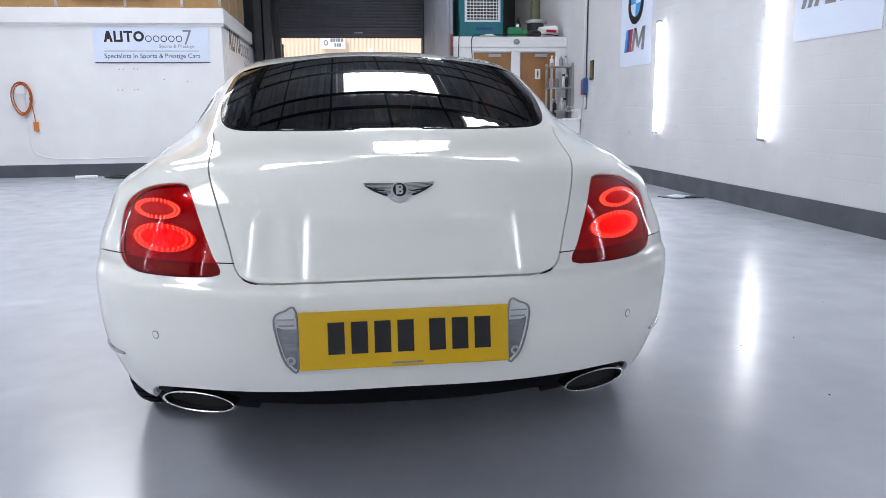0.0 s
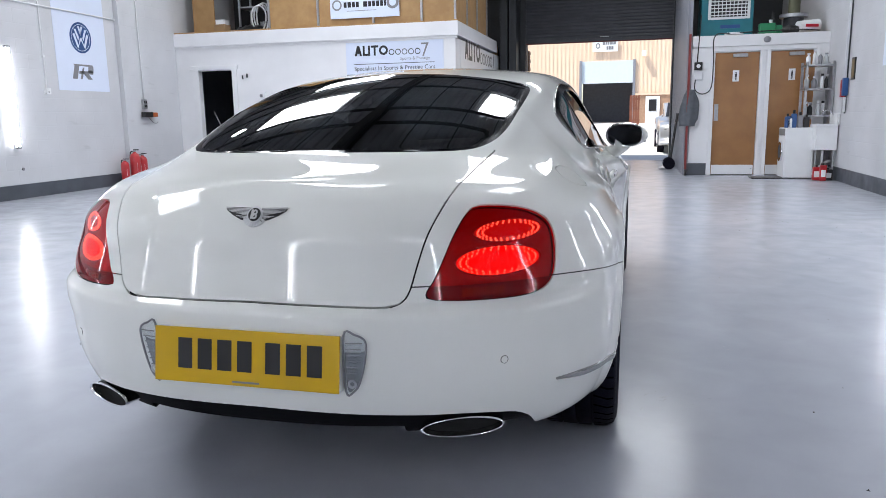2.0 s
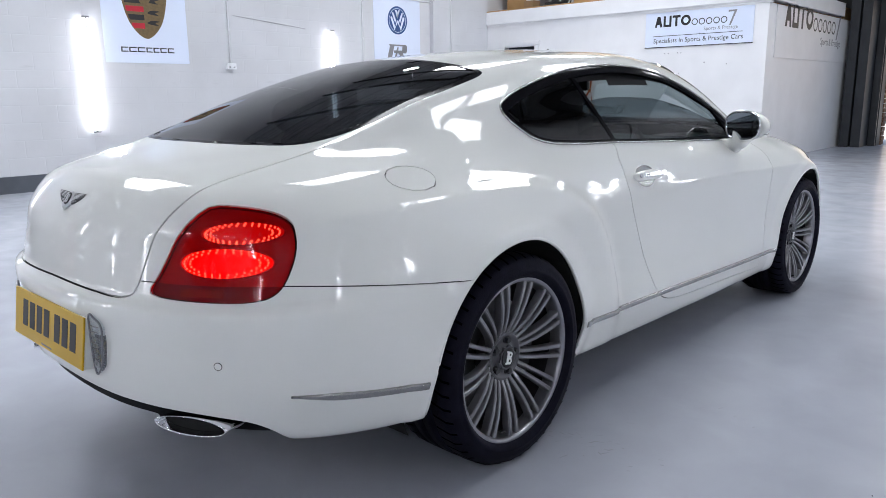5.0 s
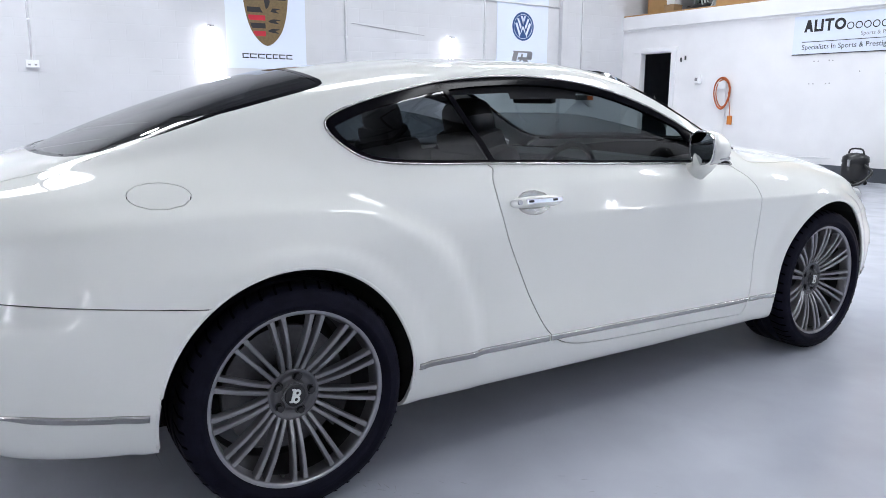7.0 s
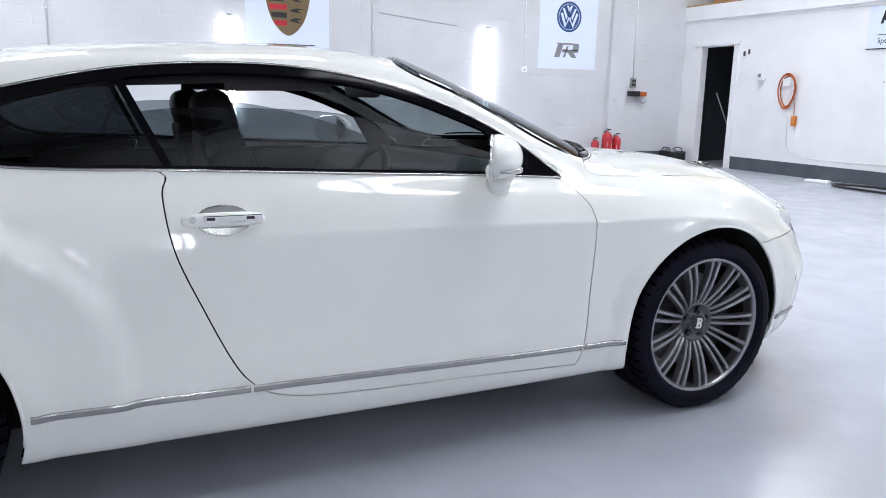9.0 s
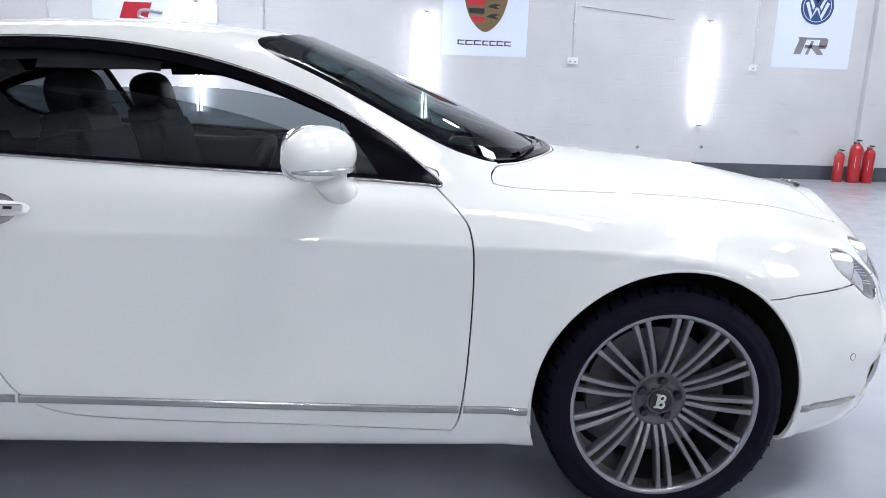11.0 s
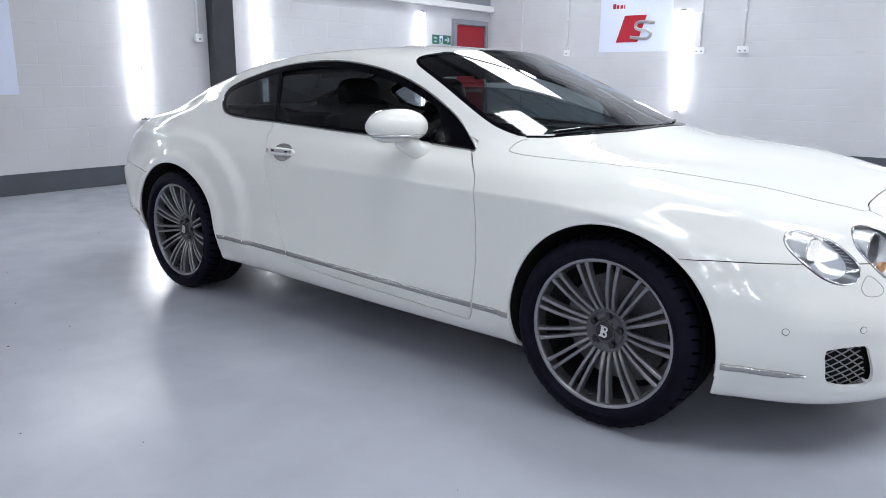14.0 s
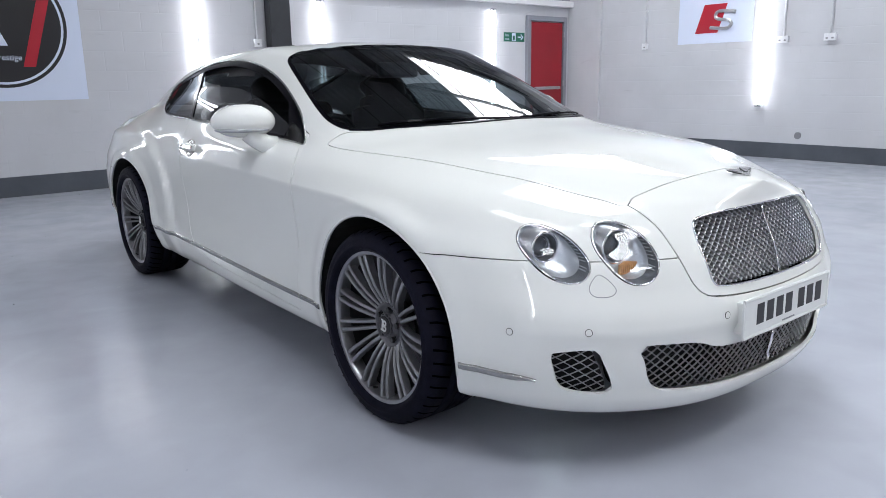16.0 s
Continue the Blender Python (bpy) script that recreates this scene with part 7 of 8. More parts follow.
part("wheel_boss", plate(circle(0.07, 28, 0, 0, 0.06), 0.05, wc @ Matrix.Translation((0, 0, -0.04))), LEATHER, sw)
for a in (0.1, math.pi - 0.1, -math.pi / 2):
    part("wheel_spoke", tube(wc @ Vector((0.05 * math.cos(a), 0.05 * math.sin(a), -0.02)), wc @ Vector((0.175 * math.cos(a), 0.175 * math.sin(a), 0)), 0.014), LEATHER, sw)
part("rear_view_mirror", box(-0.13, 0.13, -0.02, 0.02, -0.038, 0.038, 0.014, Matrix.Translation((0.0, 1.63, 1.245)) @ pose(0, 0, 0, 12, 0, 8)), PLASTIC_B, car, "black rear-view mirror")
part("centre_console", rounded(-0.12, 0.12, 0.45, 1.70, 0.30, 0.62, 0.03), LEATHER, car)


def seat(x, y, high=True):
    s = part("seat", rounded(x - 0.25, x + 0.25, y, y + 0.52, 0.36, 0.56, 0.05), LEATHER, car, "black leather seat")
    bm = bmesh.new()
    tip = Matrix.Translation((x, y + 0.04, 0.50)) @ pose(0, 0, 0, 14, 0, 0)
    add_box(bm, -0.24, 0.24, -0.075, 0.075, 0.0, 0.56 if high else 0.42, 0.05, tip)
    if high:
        add_box(bm, -0.17, 0.17, -0.07, 0.07, 0.50, 0.625, 0.045, tip)
    part("backrest", bm, LEATHER, s)
    bm = bmesh.new()
    bmesh.ops.create_uvsphere(bm, u_segments=20, v_segments=12, radius=1.0)
    for v in bm.verts:
        c = v.co
        v.co = Vector((math.copysign(abs(c.x) ** 0.6, c.x) * 0.135, math.copysign(abs(c.y) ** 0.7, c.y) * 0.068, math.copysign(abs(c.z) ** 0.7, c.z) * 0.095))
    bmesh.ops.transform(bm, verts=bm.verts[:], matrix=tip @ Matrix.Translation((0, 0.01, 0.650 if high else 0.48)))
    part("headrest", bm, LEATHER, s, smooth=True)
    for dx in (-0.05, 0.05):
        part("headrest_post", tube(tip @ Vector((dx, 0, 0.50)), tip @ Vector((dx, 0, 0.62)), 0.006), STEEL, s) if high else None
    return s


for x in (0.37, -0.37):
    seat(x, 1.085)
    seat(x * 0.92, 0.20, False)

# ---- the yard outside ----
def ground_z(y):
    return 0.0 if y < 17 else 0.0204 * (y - 17)


CONCRETE = shader("yard_concrete", (0.60, 0.595, 0.585), 0.85, vary=0.18, scale=0.8, bump=0.2, bump_scale=60)
bm = bmesh.new()
rows_y = [YD + 0.15, 17.0, 45.0, 120.0, 900.0]
grid_v = [[bm.verts.new((x, y, ground_z(min(y, 120)) - 0.004)) for x in (-900, -60, 60, 900)] for y in rows_y]
for a, b in zip(grid_v, grid_v[1:]):
    for k in range(3):
        bm.faces.new((a[k], a[k + 1], b[k + 1], b[k]))
tagged(mesh_object("ground", bm, CONCRETE), "pale concrete yard, sunlit", "ground", kind="structure")
TAN = shader("tan_cladding", (0.80, 0.60, 0.44), 0.6, vary=0.08, scale=1.0)
YB2 = 45.0
unit = thing("industrial_unit", "tan-clad industrial unit with a half-open loading door", "building", kind="structure")
bm = bmesh.new()
x = -26.0
while x < 26:
    for a, b, d0, d1 in ((0, .10, 0, 0), (.10, .13, 0, -.012), (.13, .22, -.012, -.012), (.22, .25, -.012, 0)):
        for z0, z1 in (((2.3, 9.0),) if not (-2.2 < x < 1.05) else ((4.4, 9.0),)):
            bm.faces.new([bm.verts.new(p) for p in ((x + a, YB2 + d0, z0), (x + b, YB2 + d1, z0), (x + b, YB2 + d1, z1), (x + a, YB2 + d0, z1))])
    x += 0.25
part("cladding", bm, TAN, unit, "tan profiled cladding")
bm = bmesh.new()
add_box(bm, -26, -2.16, YB2 - 0.1, YB2 + 0.2, 0.3, 2.3)
add_box(bm, 1.26, 26, YB2 - 0.1, YB2 + 0.2, 0.3, 2.3)
part("brick_plinth", bm, shader("tan_brick", (0.42, 0.26, 0.17), 0.8, vary=0.25, scale=8, bump=0.3, bump_scale=30), unit, "low brick plinth")
for a, b in ((-26, -2.17), (1.27, 26)):
    part("gutter_line", box(a, b, YB2 - 0.16, YB2 - 0.1, 2.28, 2.40), TAN, unit)
part("door_shutter", box(-2.0, 1.10, YB2 - 0.02, YB2 + 0.04, 3.05, 4.40), shader("pale_shutter", (0.62, 0.70, 0.76), 0.5, vary=0.05), unit, "pale half-raised loading door")
bm = bmesh.new()
add_box(bm, -2.15, -2.0, YB2 - 0.12, YB2 + 0.1, 0.3, 4.45)
add_box(bm, 1.10, 1.25, YB2 - 0.12, YB2 + 0.1, 0.3, 4.45)
part("door_frame", bm, GREY_SHEET, unit)
# dark sheet stands for the unlit depth behind the loading door
part("dark_inside", box(-2.1, 1.2, YB2 + 3.0, YB2 + 3.1, 0.3, 4.4), DARKROOM, unit)
part("roof_edge", box(-26, 26, YB2 - 0.2, YB2 + 6, 9.0, 9.3), TAN, unit)
part("floodlight", box(1.6, 1.85, YB2 - 0.35, YB2 - 0.1, 4.6, 4.95, 0.02), PLASTIC_W, unit)
part("side_door", box(1.9, 2.75, YB2 - 0.16, YB2 - 0.11, 0.5, 2.2), PLASTIC_W, unit)
part("side_window", box(2.1, 2.55, YB2 - 0.18, YB2 - 0.161, 1.3, 2.0), BLACK, unit)
t = thing("company_board", "white company board with plain dark bars", "sign", at=Matrix.Translation((-0.6, YB2 - 0.1, 4.95)) @ pose(0, 0, 0, 90, 0, 0) @ Matrix.Diagonal((0.8, 1, 1, 1)))
part("panel", box(-0.95, 0.95, 0, 0.75, 0, 0.03), PLASTIC_W, t)
for a, b, z in ((-0.2, -0.02, 0.42), (0.02, 0.16, 0.42), (0.2, 0.3, 0.42), (0.34, 0.56, 0.42), (0.6, 0.8, 0.42), (0.1, 0.24, 0.12), (0.28, 0.42, 0.12), (0.46, 0.62, 0.12)):
    part("word_bar", box(a, b, z, z + 0.2, 0.031, 0.036), INK_GREY, t)
part("emblem", add_ring(bmesh.new(), 0.1, 0.17, 0.004, Matrix.Translation((0, 0, 0.031)), 24, -0.55, 0.36), INK_GREY, t)

FENCEWOOD = shader("red_brown_fence", (0.24, 0.085, 0.05), 0.75, vary=0.35, scale=6, bump=0.2, bump_scale=50)


def board_fence(name, x0, x1, y, z0, z1, label):
    f = thing(name, label, "fence")
    n = int((x1 - x0) / 0.125)
    bm0 = box(0.004, 0.115, -0.012, 0.012, z0, z1, 0.004)
    first_board = part("board", bm0, FENCEWOOD, f)
    first_board.location = (x0, y, 0)
    for k in range(1, n):
        b = new("board", first_board.data)
        b.parent = f
        b.location = (x0 + k * 0.125, y + 0.006 * (k % 2), 0.015 * math.sin(k * 2.3))
    for z in (z0 + 0.25, z1 - 0.25):
        part("rail", box(x0, x1, y + 0.02, y + 0.07, z, z + 0.09), FENCEWOOD, f)
    k = x0
    while k <= x1 + 0.01:
        part("post", box(k - 0.05, k + 0.05, y + 0.071, y + 0.17, z0 - 0.15, z1 + 0.04, 0.006), FENCEWOOD, f)
        k += 1.83
    return f


board_fence("board_fence", -11.2, -1.80, 36.0, 0.48, 2.03, "red-brown close-boarded wooden fence")
board_fence("board_fence", 1.0, 1.52, 40.0, 0.5, 2.15, "short red-brown board fence beside the loading door")
bin_ = thing("wheelie_bin", "dark wheeled bin standing by the fence end", "bin")
part("bin_body", box(-1.76, -1.36, 35.7, 36.2, 0.40, 1.30, 0.05), PLASTIC_B, bin_)
part("bin_lid", box(-1.78, -1.34, 35.66, 36.24, 1.302, 1.36, 0.02), PLASTIC_B, bin_)

# bush of many small leaves
rng = random.Random(5)
bush = thing("bush", "low spreading green and gold shrub", "bush")
LEAFMATS = [shader("leaf_green", (0.16, 0.20, 0.03), 0.6, vary=0.4, scale=4), shader("leaf_gold", (0.42, 0.36, 0.06), 0.6, vary=0.4, scale=4), shader("leaf_red", (0.26, 0.10, 0.04), 0.6, vary=0.4, scale=4)]
part("stems", sweep([Vector((-2.4, 30.3, 0.2)), Vector((-2.35, 30.2, 0.5)), Vector((-2.3, 30.3, 0.9))], 0.05, 6), FENCEWOOD, bush)
for mi, lm in enumerate(LEAFMATS):
    V, F = [], []
    for k in range(2600 if mi < 2 else 900):
        a, u = rng.uniform(0, 2 * math.pi), rng.random() ** 0.45
        x, y = -2.35 + 1.0 * u * math.cos(a), 30.3 + 0.9 * u * math.sin(a)
        top = 0.27 + 0.95 * (1 - u * u) ** 0.6 * (1 + 0.18 * math.sin(5 * x) * math.sin(4 * y + 1)) * (1.0 - 0.12 * (x + 2.35))
        z = 0.27 + (top - 0.27) * rng.random() ** 0.35
        s, th, ph = rng.uniform(0.02, 0.05), rng.uniform(0, 6.28), rng.uniform(-1, 1)
        d1 = Vector((math.cos(th), math.sin(th), ph)).normalized() * s * 1.8
        d2 = Vector((-math.sin(th), math.cos(th), rng.uniform(-1, 1))).normalized() * s
        p = Vector((x, y, z))
        k0 = len(V)
        V += [p - d1, p - d2 * 0.6, p + d1, p + d2 * 0.6]
        F.append((k0, k0 + 1, k0 + 2, k0 + 3))
    me = bpy.data.meshes.new("leaves")
    me.from_pydata([tuple(v) for v in V], [], F)
    me.materials.append(lm)
    ob = new("leaves", me)
    ob.parent = bush
    tagged(ob, kind="stuff")


def parked_car(x, y, paint, label, turn=0):
    """A small saloon seen mostly from its front corner; its nose points to +x."""
    c = thing("parked_car", label, "car", at=Matrix.Translation((x, y, ground_z(y))) @ pose(0, 0, 0, 0, 0, turn))
    prof = [(-4.2, 0.35), (-4.25, 0.75), (-4.1, 0.95), (-3.6, 1.0), (-3.0, 1.38), (-2.2, 1.45), (-1.6, 1.38), (-1.0, 0.98), (-0.2, 0.86), (-0.02, 0.70), (0.0, 0.45), (-0.08, 0.25), (-4.1, 0.25)]
    crv = [(v.x, v.y) for v in spline([Vector((a, b, 0)) for a, b in prof], 4, True)]
    bm, loops = bmesh.new(), []
    for w, inset in ((-0.88, 0.06), (-0.86, 0.0), (-0.5, -0.03), (0.0, -0.045), (0.5, -0.03), (0.86, 0.0), (0.88, 0.06)):
        loops.append([bm.verts.new((px - inset * (1 if px > -2 else -1), w * (0.80 if pz > 1.05 else 1.0), pz - (0.02 if abs(w) > 0.8 else 0))) for px, pz in crv])
    n = len(crv)
    for a, b in zip(loops, loops[1:]):
        for k in range(n):
            bm.faces.new((a[k], a[(k + 1) % n], b[(k + 1) % n], b[k]))
    bm.faces.new(loops[0])
    bm.faces.new(loops[-1][::-1])
    bmesh.ops.recalc_face_normals(bm, faces=bm.faces[:])
    part("body", bm, paint, c, smooth=True)
    part("windscreen", plate([(-1.62, -0.60), (-1.05, -0.68), (-1.05, 0.68), (-1.62, 0.60)], 0.01, Matrix(((1, 0, 0, 0), (0, 1, 0, 0), (-0.69, 0, 1, 0.30), (0, 0, 0, 1)))), BLACK, c)
    part("grille", box(-0.03, 0.045, -0.34, 0.34, 0.40, 0.66, 0.02), BLACK, c)
    part("air_intake", box(-0.05, 0.03, -0.6, 0.6, 0.28, 0.37, 0.02), BLACK, c)
    for s in (-1, 1):
        part("headlight", box(-0.22, 0.0, s * 0.62 - 0.14, s * 0.62 + 0.14, 0.60, 0.70, 0.03), LAMPGREY, c)
        for wx in (-0.85, -3.45):
            w = part("tyre", tube((wx, s * 0.72, 0.31), (wx, s * 0.90, 0.31), 0.31, 28), RUBBER, c)
            part("rim", tube((wx, s * 0.89, 0.31), (wx, s * 0.905, 0.31), 0.20, 24), ALLOY_LIP, w)
    return c


parked_car(-2.85, 25.2, CARPAINT, "white saloon car parked in the yard")
parked_car(-2.85, 27.6, shader("dark_blue_car_paint", (0.03, 0.035, 0.05), 0.3, coat=1.0, vary=0.1), "dark saloon car parked in the yard")
parked_car(2.66, 18.7, shader("silver_car_paint", (0.42, 0.43, 0.45), 0.3, metal=0.5, coat=1.0, vary=0.1), "silver car parked beside the doorway, nose to the building", -90)

# ---- things in the workshop ----
RED_PAINT = shader("extinguisher_red", (0.42, 0.012, 0.018), 0.28, coat=0.6, vary=0.1, scale=10)


def extinguisher(x, y, r, h, label):
    t = thing("fire_extinguisher", label, "fire extinguisher", "fire extinguishers", at=pose(x, y, 0))
    prof = [(0.0, 0.001), (0.0, r * 0.95), (0.02, r), (h * 0.78, r), (h * 0.86, r * 0.75), (h * 0.90, r * 0.32), (h * 0.93, r * 0.30)]
    bm = lathe([(a, b) for a, b in prof], 24)
    bmesh.ops.rotate(bm, verts=bm.verts[:], matrix=Matrix.Rotation(-math.pi / 2, 3, "Y"))
    part("cylinder", bm, RED_PAINT, t, smooth=True)
    part("valve", box(-0.025, 0.025, -0.02, 0.02, h * 0.92, h * 0.97, 0.006), STEEL, t)
    part("lever", box(-0.02, 0.09, -0.012, 0.012, h * 0.97, h, 0.004), BLACK, t)
    part("hose", sweep(spline([Vector((-0.02, 0, h * 0.95)), Vector((-r * 1.1, 0.02, h * 0.9)), Vector((-r * 1.25, 0.03, h * 0.6)), Vector((-r * 1.1, 0.03, h * 0.25))], 5), 0.012, 8), PLASTIC_B, t, smooth=True)
    part("label", plate([(-r * 0.55, 0), (r * 0.55, 0), (r * 0.55, h * 0.28), (-r * 0.55, h * 0.28)], 0.002, Matrix.Translation((r * 0.84, 0, h * 0.35)) @ pose(0, 0, 0, 90, 0, 90)), PLASTIC_W, t)
    return t


extinguisher(-8.08, 8.98, 0.075, 0.50, "small red fire extinguisher on the floor by the wall")
extinguisher(-8.02, 9.20, 0.095, 0.66, "large red fire extinguisher on the floor by the wall")
extinguisher(-8.02, 9.42, 0.085, 0.58, "red fire extinguisher beside two others")

t = thing("tool_bag", "black canvas tool bag with a grey cloth on top", "bag", at=pose(-7.95, 10.72, 0, 0, 0, -8))
part("bag_body", box(-0.27, 0.27, -0.13, 0.13, 0.0, 0.23, 0.035), shader("black_canvas", (0.02, 0.02, 0.024), 0.8, vary=0.3, scale=30, bump=0.3, bump_scale=150), t)
for y in (-0.132, 0.132):
    part("bag_strap", sweep(spline([Vector((-0.15, y, 0.18)), Vector((-0.1, y, 0.29)), Vector((0.1, y, 0.29)), Vector((0.15, y, 0.18))], 5), 0.010, 6), PLASTIC_B, t)
part("bag_pocket", box(-0.18, 0.18, -0.155, -0.131, 0.03, 0.15, 0.012), PLASTIC_B, t)
bm = bmesh.new()
bmesh.ops.create_uvsphere(bm, u_segments=16, v_segments=8, radius=1, matrix=Matrix.Translation((-0.05, 0, 0.23)) @ Matrix.Diagonal((0.17, 0.10, 0.055, 1)))
for v in bm.verts:
    v.co += Vector((0, 0, 0.02 * math.sin(v.co.x * 40) * math.cos(v.co.y * 50)))
part("cloth", bm, INK_GREY, t, smooth=True)

ORANGE = shader("orange_cable", (0.45, 0.10, 0.02), 0.5, vary=0.15)
t = thing("cable_coil", "coiled orange extension lead hanging on the office wall", "extension lead", at=on_wall("north", -5.71, 1.10))
for k in range(5):
    r1, r2, dx = 0.135 + 0.009 * k, 0.24 + 0.012 * k, 0.012 * math.sin(k * 2.1)
    pts = [Vector((dx + r1 * math.sin(a) * (1.0 + 0.15 * math.cos(a)), 0.28 + r2 * math.cos(a), 0.03 + 0.009 * k + 0.004 * math.sin(3 * a))) for a in np.linspace(0, 2 * math.pi, 40, endpoint=False)]
    part("cable_loop", sweep(pts, 0.0075, 6, True), ORANGE, t, smooth=True)
part("cable_tail", sweep(spline([Vector((0.12, 0.30, 0.03)), Vector((0.17, 0.05, 0.04)), Vector((0.185, -0.14, 0.035))], 6), 0.0075, 6), ORANGE, t, smooth=True)
part("cable_socket", box(0.15, 0.225, -0.28, -0.12, 0.005, 0.06, 0.008), shader("orange_plastic", (0.62, 0.20, 0.03), 0.4, vary=0.1), t)
part("wall_box", box(-0.075, 0.075, 0.36, 0.48, 0.0, 0.07, 0.006), PLASTIC_W, t, "white socket box")
part("supply_cable", sweep(spline([Vector((0.05, 0.36, 0.03)), Vector((0.06, 0.0, 0.02)), Vector((0.07, -0.55, 0.02)), Vector((0.22, -0.72, 0.02)), Vector((0.60, -0.78, 0.02)), Vector((1.30, -0.78, 0.02)), Vector((2.1, -0.76, 0.02))], 8), 0.007, 6), PLASTIC_W, t, smooth=True)

t = thing("wall_hook", "small white dispenser on the office wall", "dispenser", at=on_wall("north", -6.26, 1.56))
part("hook_box", box(-0.06, 0.06, 0.0, 0.16, 0.0, 0.07, 0.012), PLASTIC_W, t)
part("hook_lip", box(-0.05, 0.01, 0.05, 0.11, 0.0701, 0.075, 0.002), INK_GREY, t)
for x, z in ((-6.70, 2.02), (-6.60, 2.05)):
    t = thing("wall_peg", "small dark peg fixed in the office wall", "peg", "wall pegs", at=on_wall("north", x, z))
    part("peg", box(-0.012, 0.012, -0.04, 0.04, 0.0, 0.03, 0.004), STEEL_DARK, t)
rng = random.Random(11)
for x, z in ((-4.05, 1.88), (-3.98, 1.88), (-3.80, 1.885), (-3.74, 1.88), (-4.10, 1.52), (-4.03, 1.52), (-3.82, 1.52), (-3.76, 1.525), (-3.3, 1.7), (-2.9, 1.66)):
    tagged(mesh_object("screw_hole", plate(circle(0.010, 10), 0.002, on_wall("north", x, z)), INK_GREY), "small dark screw hole in the wall", "screw hole", "screw holes", "structure")

# switch box and bracket with a heat gun on the pier
t = thing("switch_box", "grey metal switch box below its conduit", "switch", at=Matrix.Translation((0.10, 0, 0)) @ on_wall("west", 9.84, 1.50))
part("back_box", box(-0.06, 0.06, -0.09, 0.09, 0, 0.05, 0.006), STEEL, t)
for k in range(4):
    part("rocker", box(-0.04 + 0.05 * (k % 2), -0.01 + 0.05 * (k % 2), -0.06 + 0.07 * (k // 2), -0.01 + 0.07 * (k // 2), 0.0501, 0.058, 0.003), PLASTIC_B, t)
part("conduit", tube((0, 0.09, 0.02), (-0.02, 3.2, 0.02), 0.0125), PLASTIC_W, t, smooth=True)
t = thing("heat_gun", "black and orange heat gun on a wall bracket", "heat gun", at=Matrix.Translation((0.10, 0, 0)) @ on_wall("west", 9.92, 1.30))
part("gun_body", box(-0.20, 0.04, -0.05, 0.05, 0.02, 0.12, 0.012), PLASTIC_B, t)
part("gun_nose", box(0.041, 0.20, -0.045, 0.04, 0.03, 0.11, 0.012), ORANGE, t)
part("bracket", sweep(spline([Vector((0.02, -0.05, 0.02)), Vector((0.08, -0.14, 0.06)), Vector((0.15, -0.17, 0.08)), Vector((0.20, -0.14, 0.10))], 5), 0.008, 6), STEEL, t)

# vacuum cleaner and its hose
t = thing("vacuum_cleaner", "black drum vacuum cleaner on the floor by the office", "vacuum cleaner", at=pose(-2.95, 10.55, 0))
bm = lathe([(0.06, 0.001), (0.06, 0.17), (0.09, 0.19), (0.30, 0.185), (0.33, 0.175), (0.34, 0.19), (0.42, 0.18), (0.47, 0.10), (0.48, 0.001)], 32)
bmesh.ops.rotate(bm, verts=bm.verts[:], matrix=Matrix.Rotation(-math.pi / 2, 3, "Y"))
part("drum", bm, PLASTIC_B, t, smooth=True)
part("handle", sweep(spline([Vector((-0.12, 0, 0.44)), Vector((-0.08, 0, 0.53)), Vector((0.08, 0, 0.53)), Vector((0.12, 0, 0.44))], 5), 0.014, 8), PLASTIC_B, t, smooth=True)
for k in range(4):
    a = k * math.pi / 2 + 0.6
    part("castor", tube((0.16 * math.cos(a), 0.16 * math.sin(a) - 0.012, 0.03), (0.16 * math.cos(a), 0.16 * math.sin(a) + 0.012, 0.03), 0.03, 14), PLASTIC_B, t)
part("latch", box(-0.02, 0.02, -0.20, -0.18, 0.28, 0.38, 0.004), STEEL, t)
t2 = thing("vacuum_hose", "black ribbed vacuum hose looped on the floor", "hose")
path = spline([Vector((-2.78, 10.5, 0.30)), Vector((-2.60, 10.35, 0.20)), Vector((-2.75, 10.15, 0.025)), Vector((-3.3, 10.25, 0.025)), Vector((-4.0, 10.30, 0.025)), Vector((-4.30, 10.55, 0.025)), Vector((-3.9, 10.78, 0.025)), Vector((-3.3, 10.72, 0.025)), Vector((-3.0, 10.88, 0.025))], 14)
part("hose", sweep(path, lambda u: 0.021 + 0.003 * math.sin(u * 700), 8), PLASTIC_B, t2, smooth=True)
t = thing("floor_nozzle", "pale plastic floor nozzle lying by the skirting", "nozzle", at=pose(-4.62, 10.62, 0, 0, 0, 12))
part("nozzle", box(-0.20, 0.16, -0.06, 0.06, 0.0, 0.05, 0.018), PLASTIC_W, t)

# papers on the floor by the east wall
t = thing("paper_sheets", "black-backed printed sheets lying on the floor", "papers", at=pose(4.02, 5.82, 0, 0, 0, 24))
part("back_sheet", box(-0.20, 0.20, -0.15, 0.16, 0.0, 0.008), BLACK, t)
part("printed_sheet", box(-0.16, 0.10, -0.11, 0.10, 0.0085, 0.02, 0.004, pose(0, 0, 0, 1.5, 0, 14)), PAPER, t)
part("dark_sheet", box(0.02, 0.24, -0.20, 0.02, 0.0085, 0.018, 0.003, pose(0, 0, 0, 0, 1, -20)), BLACK, t)

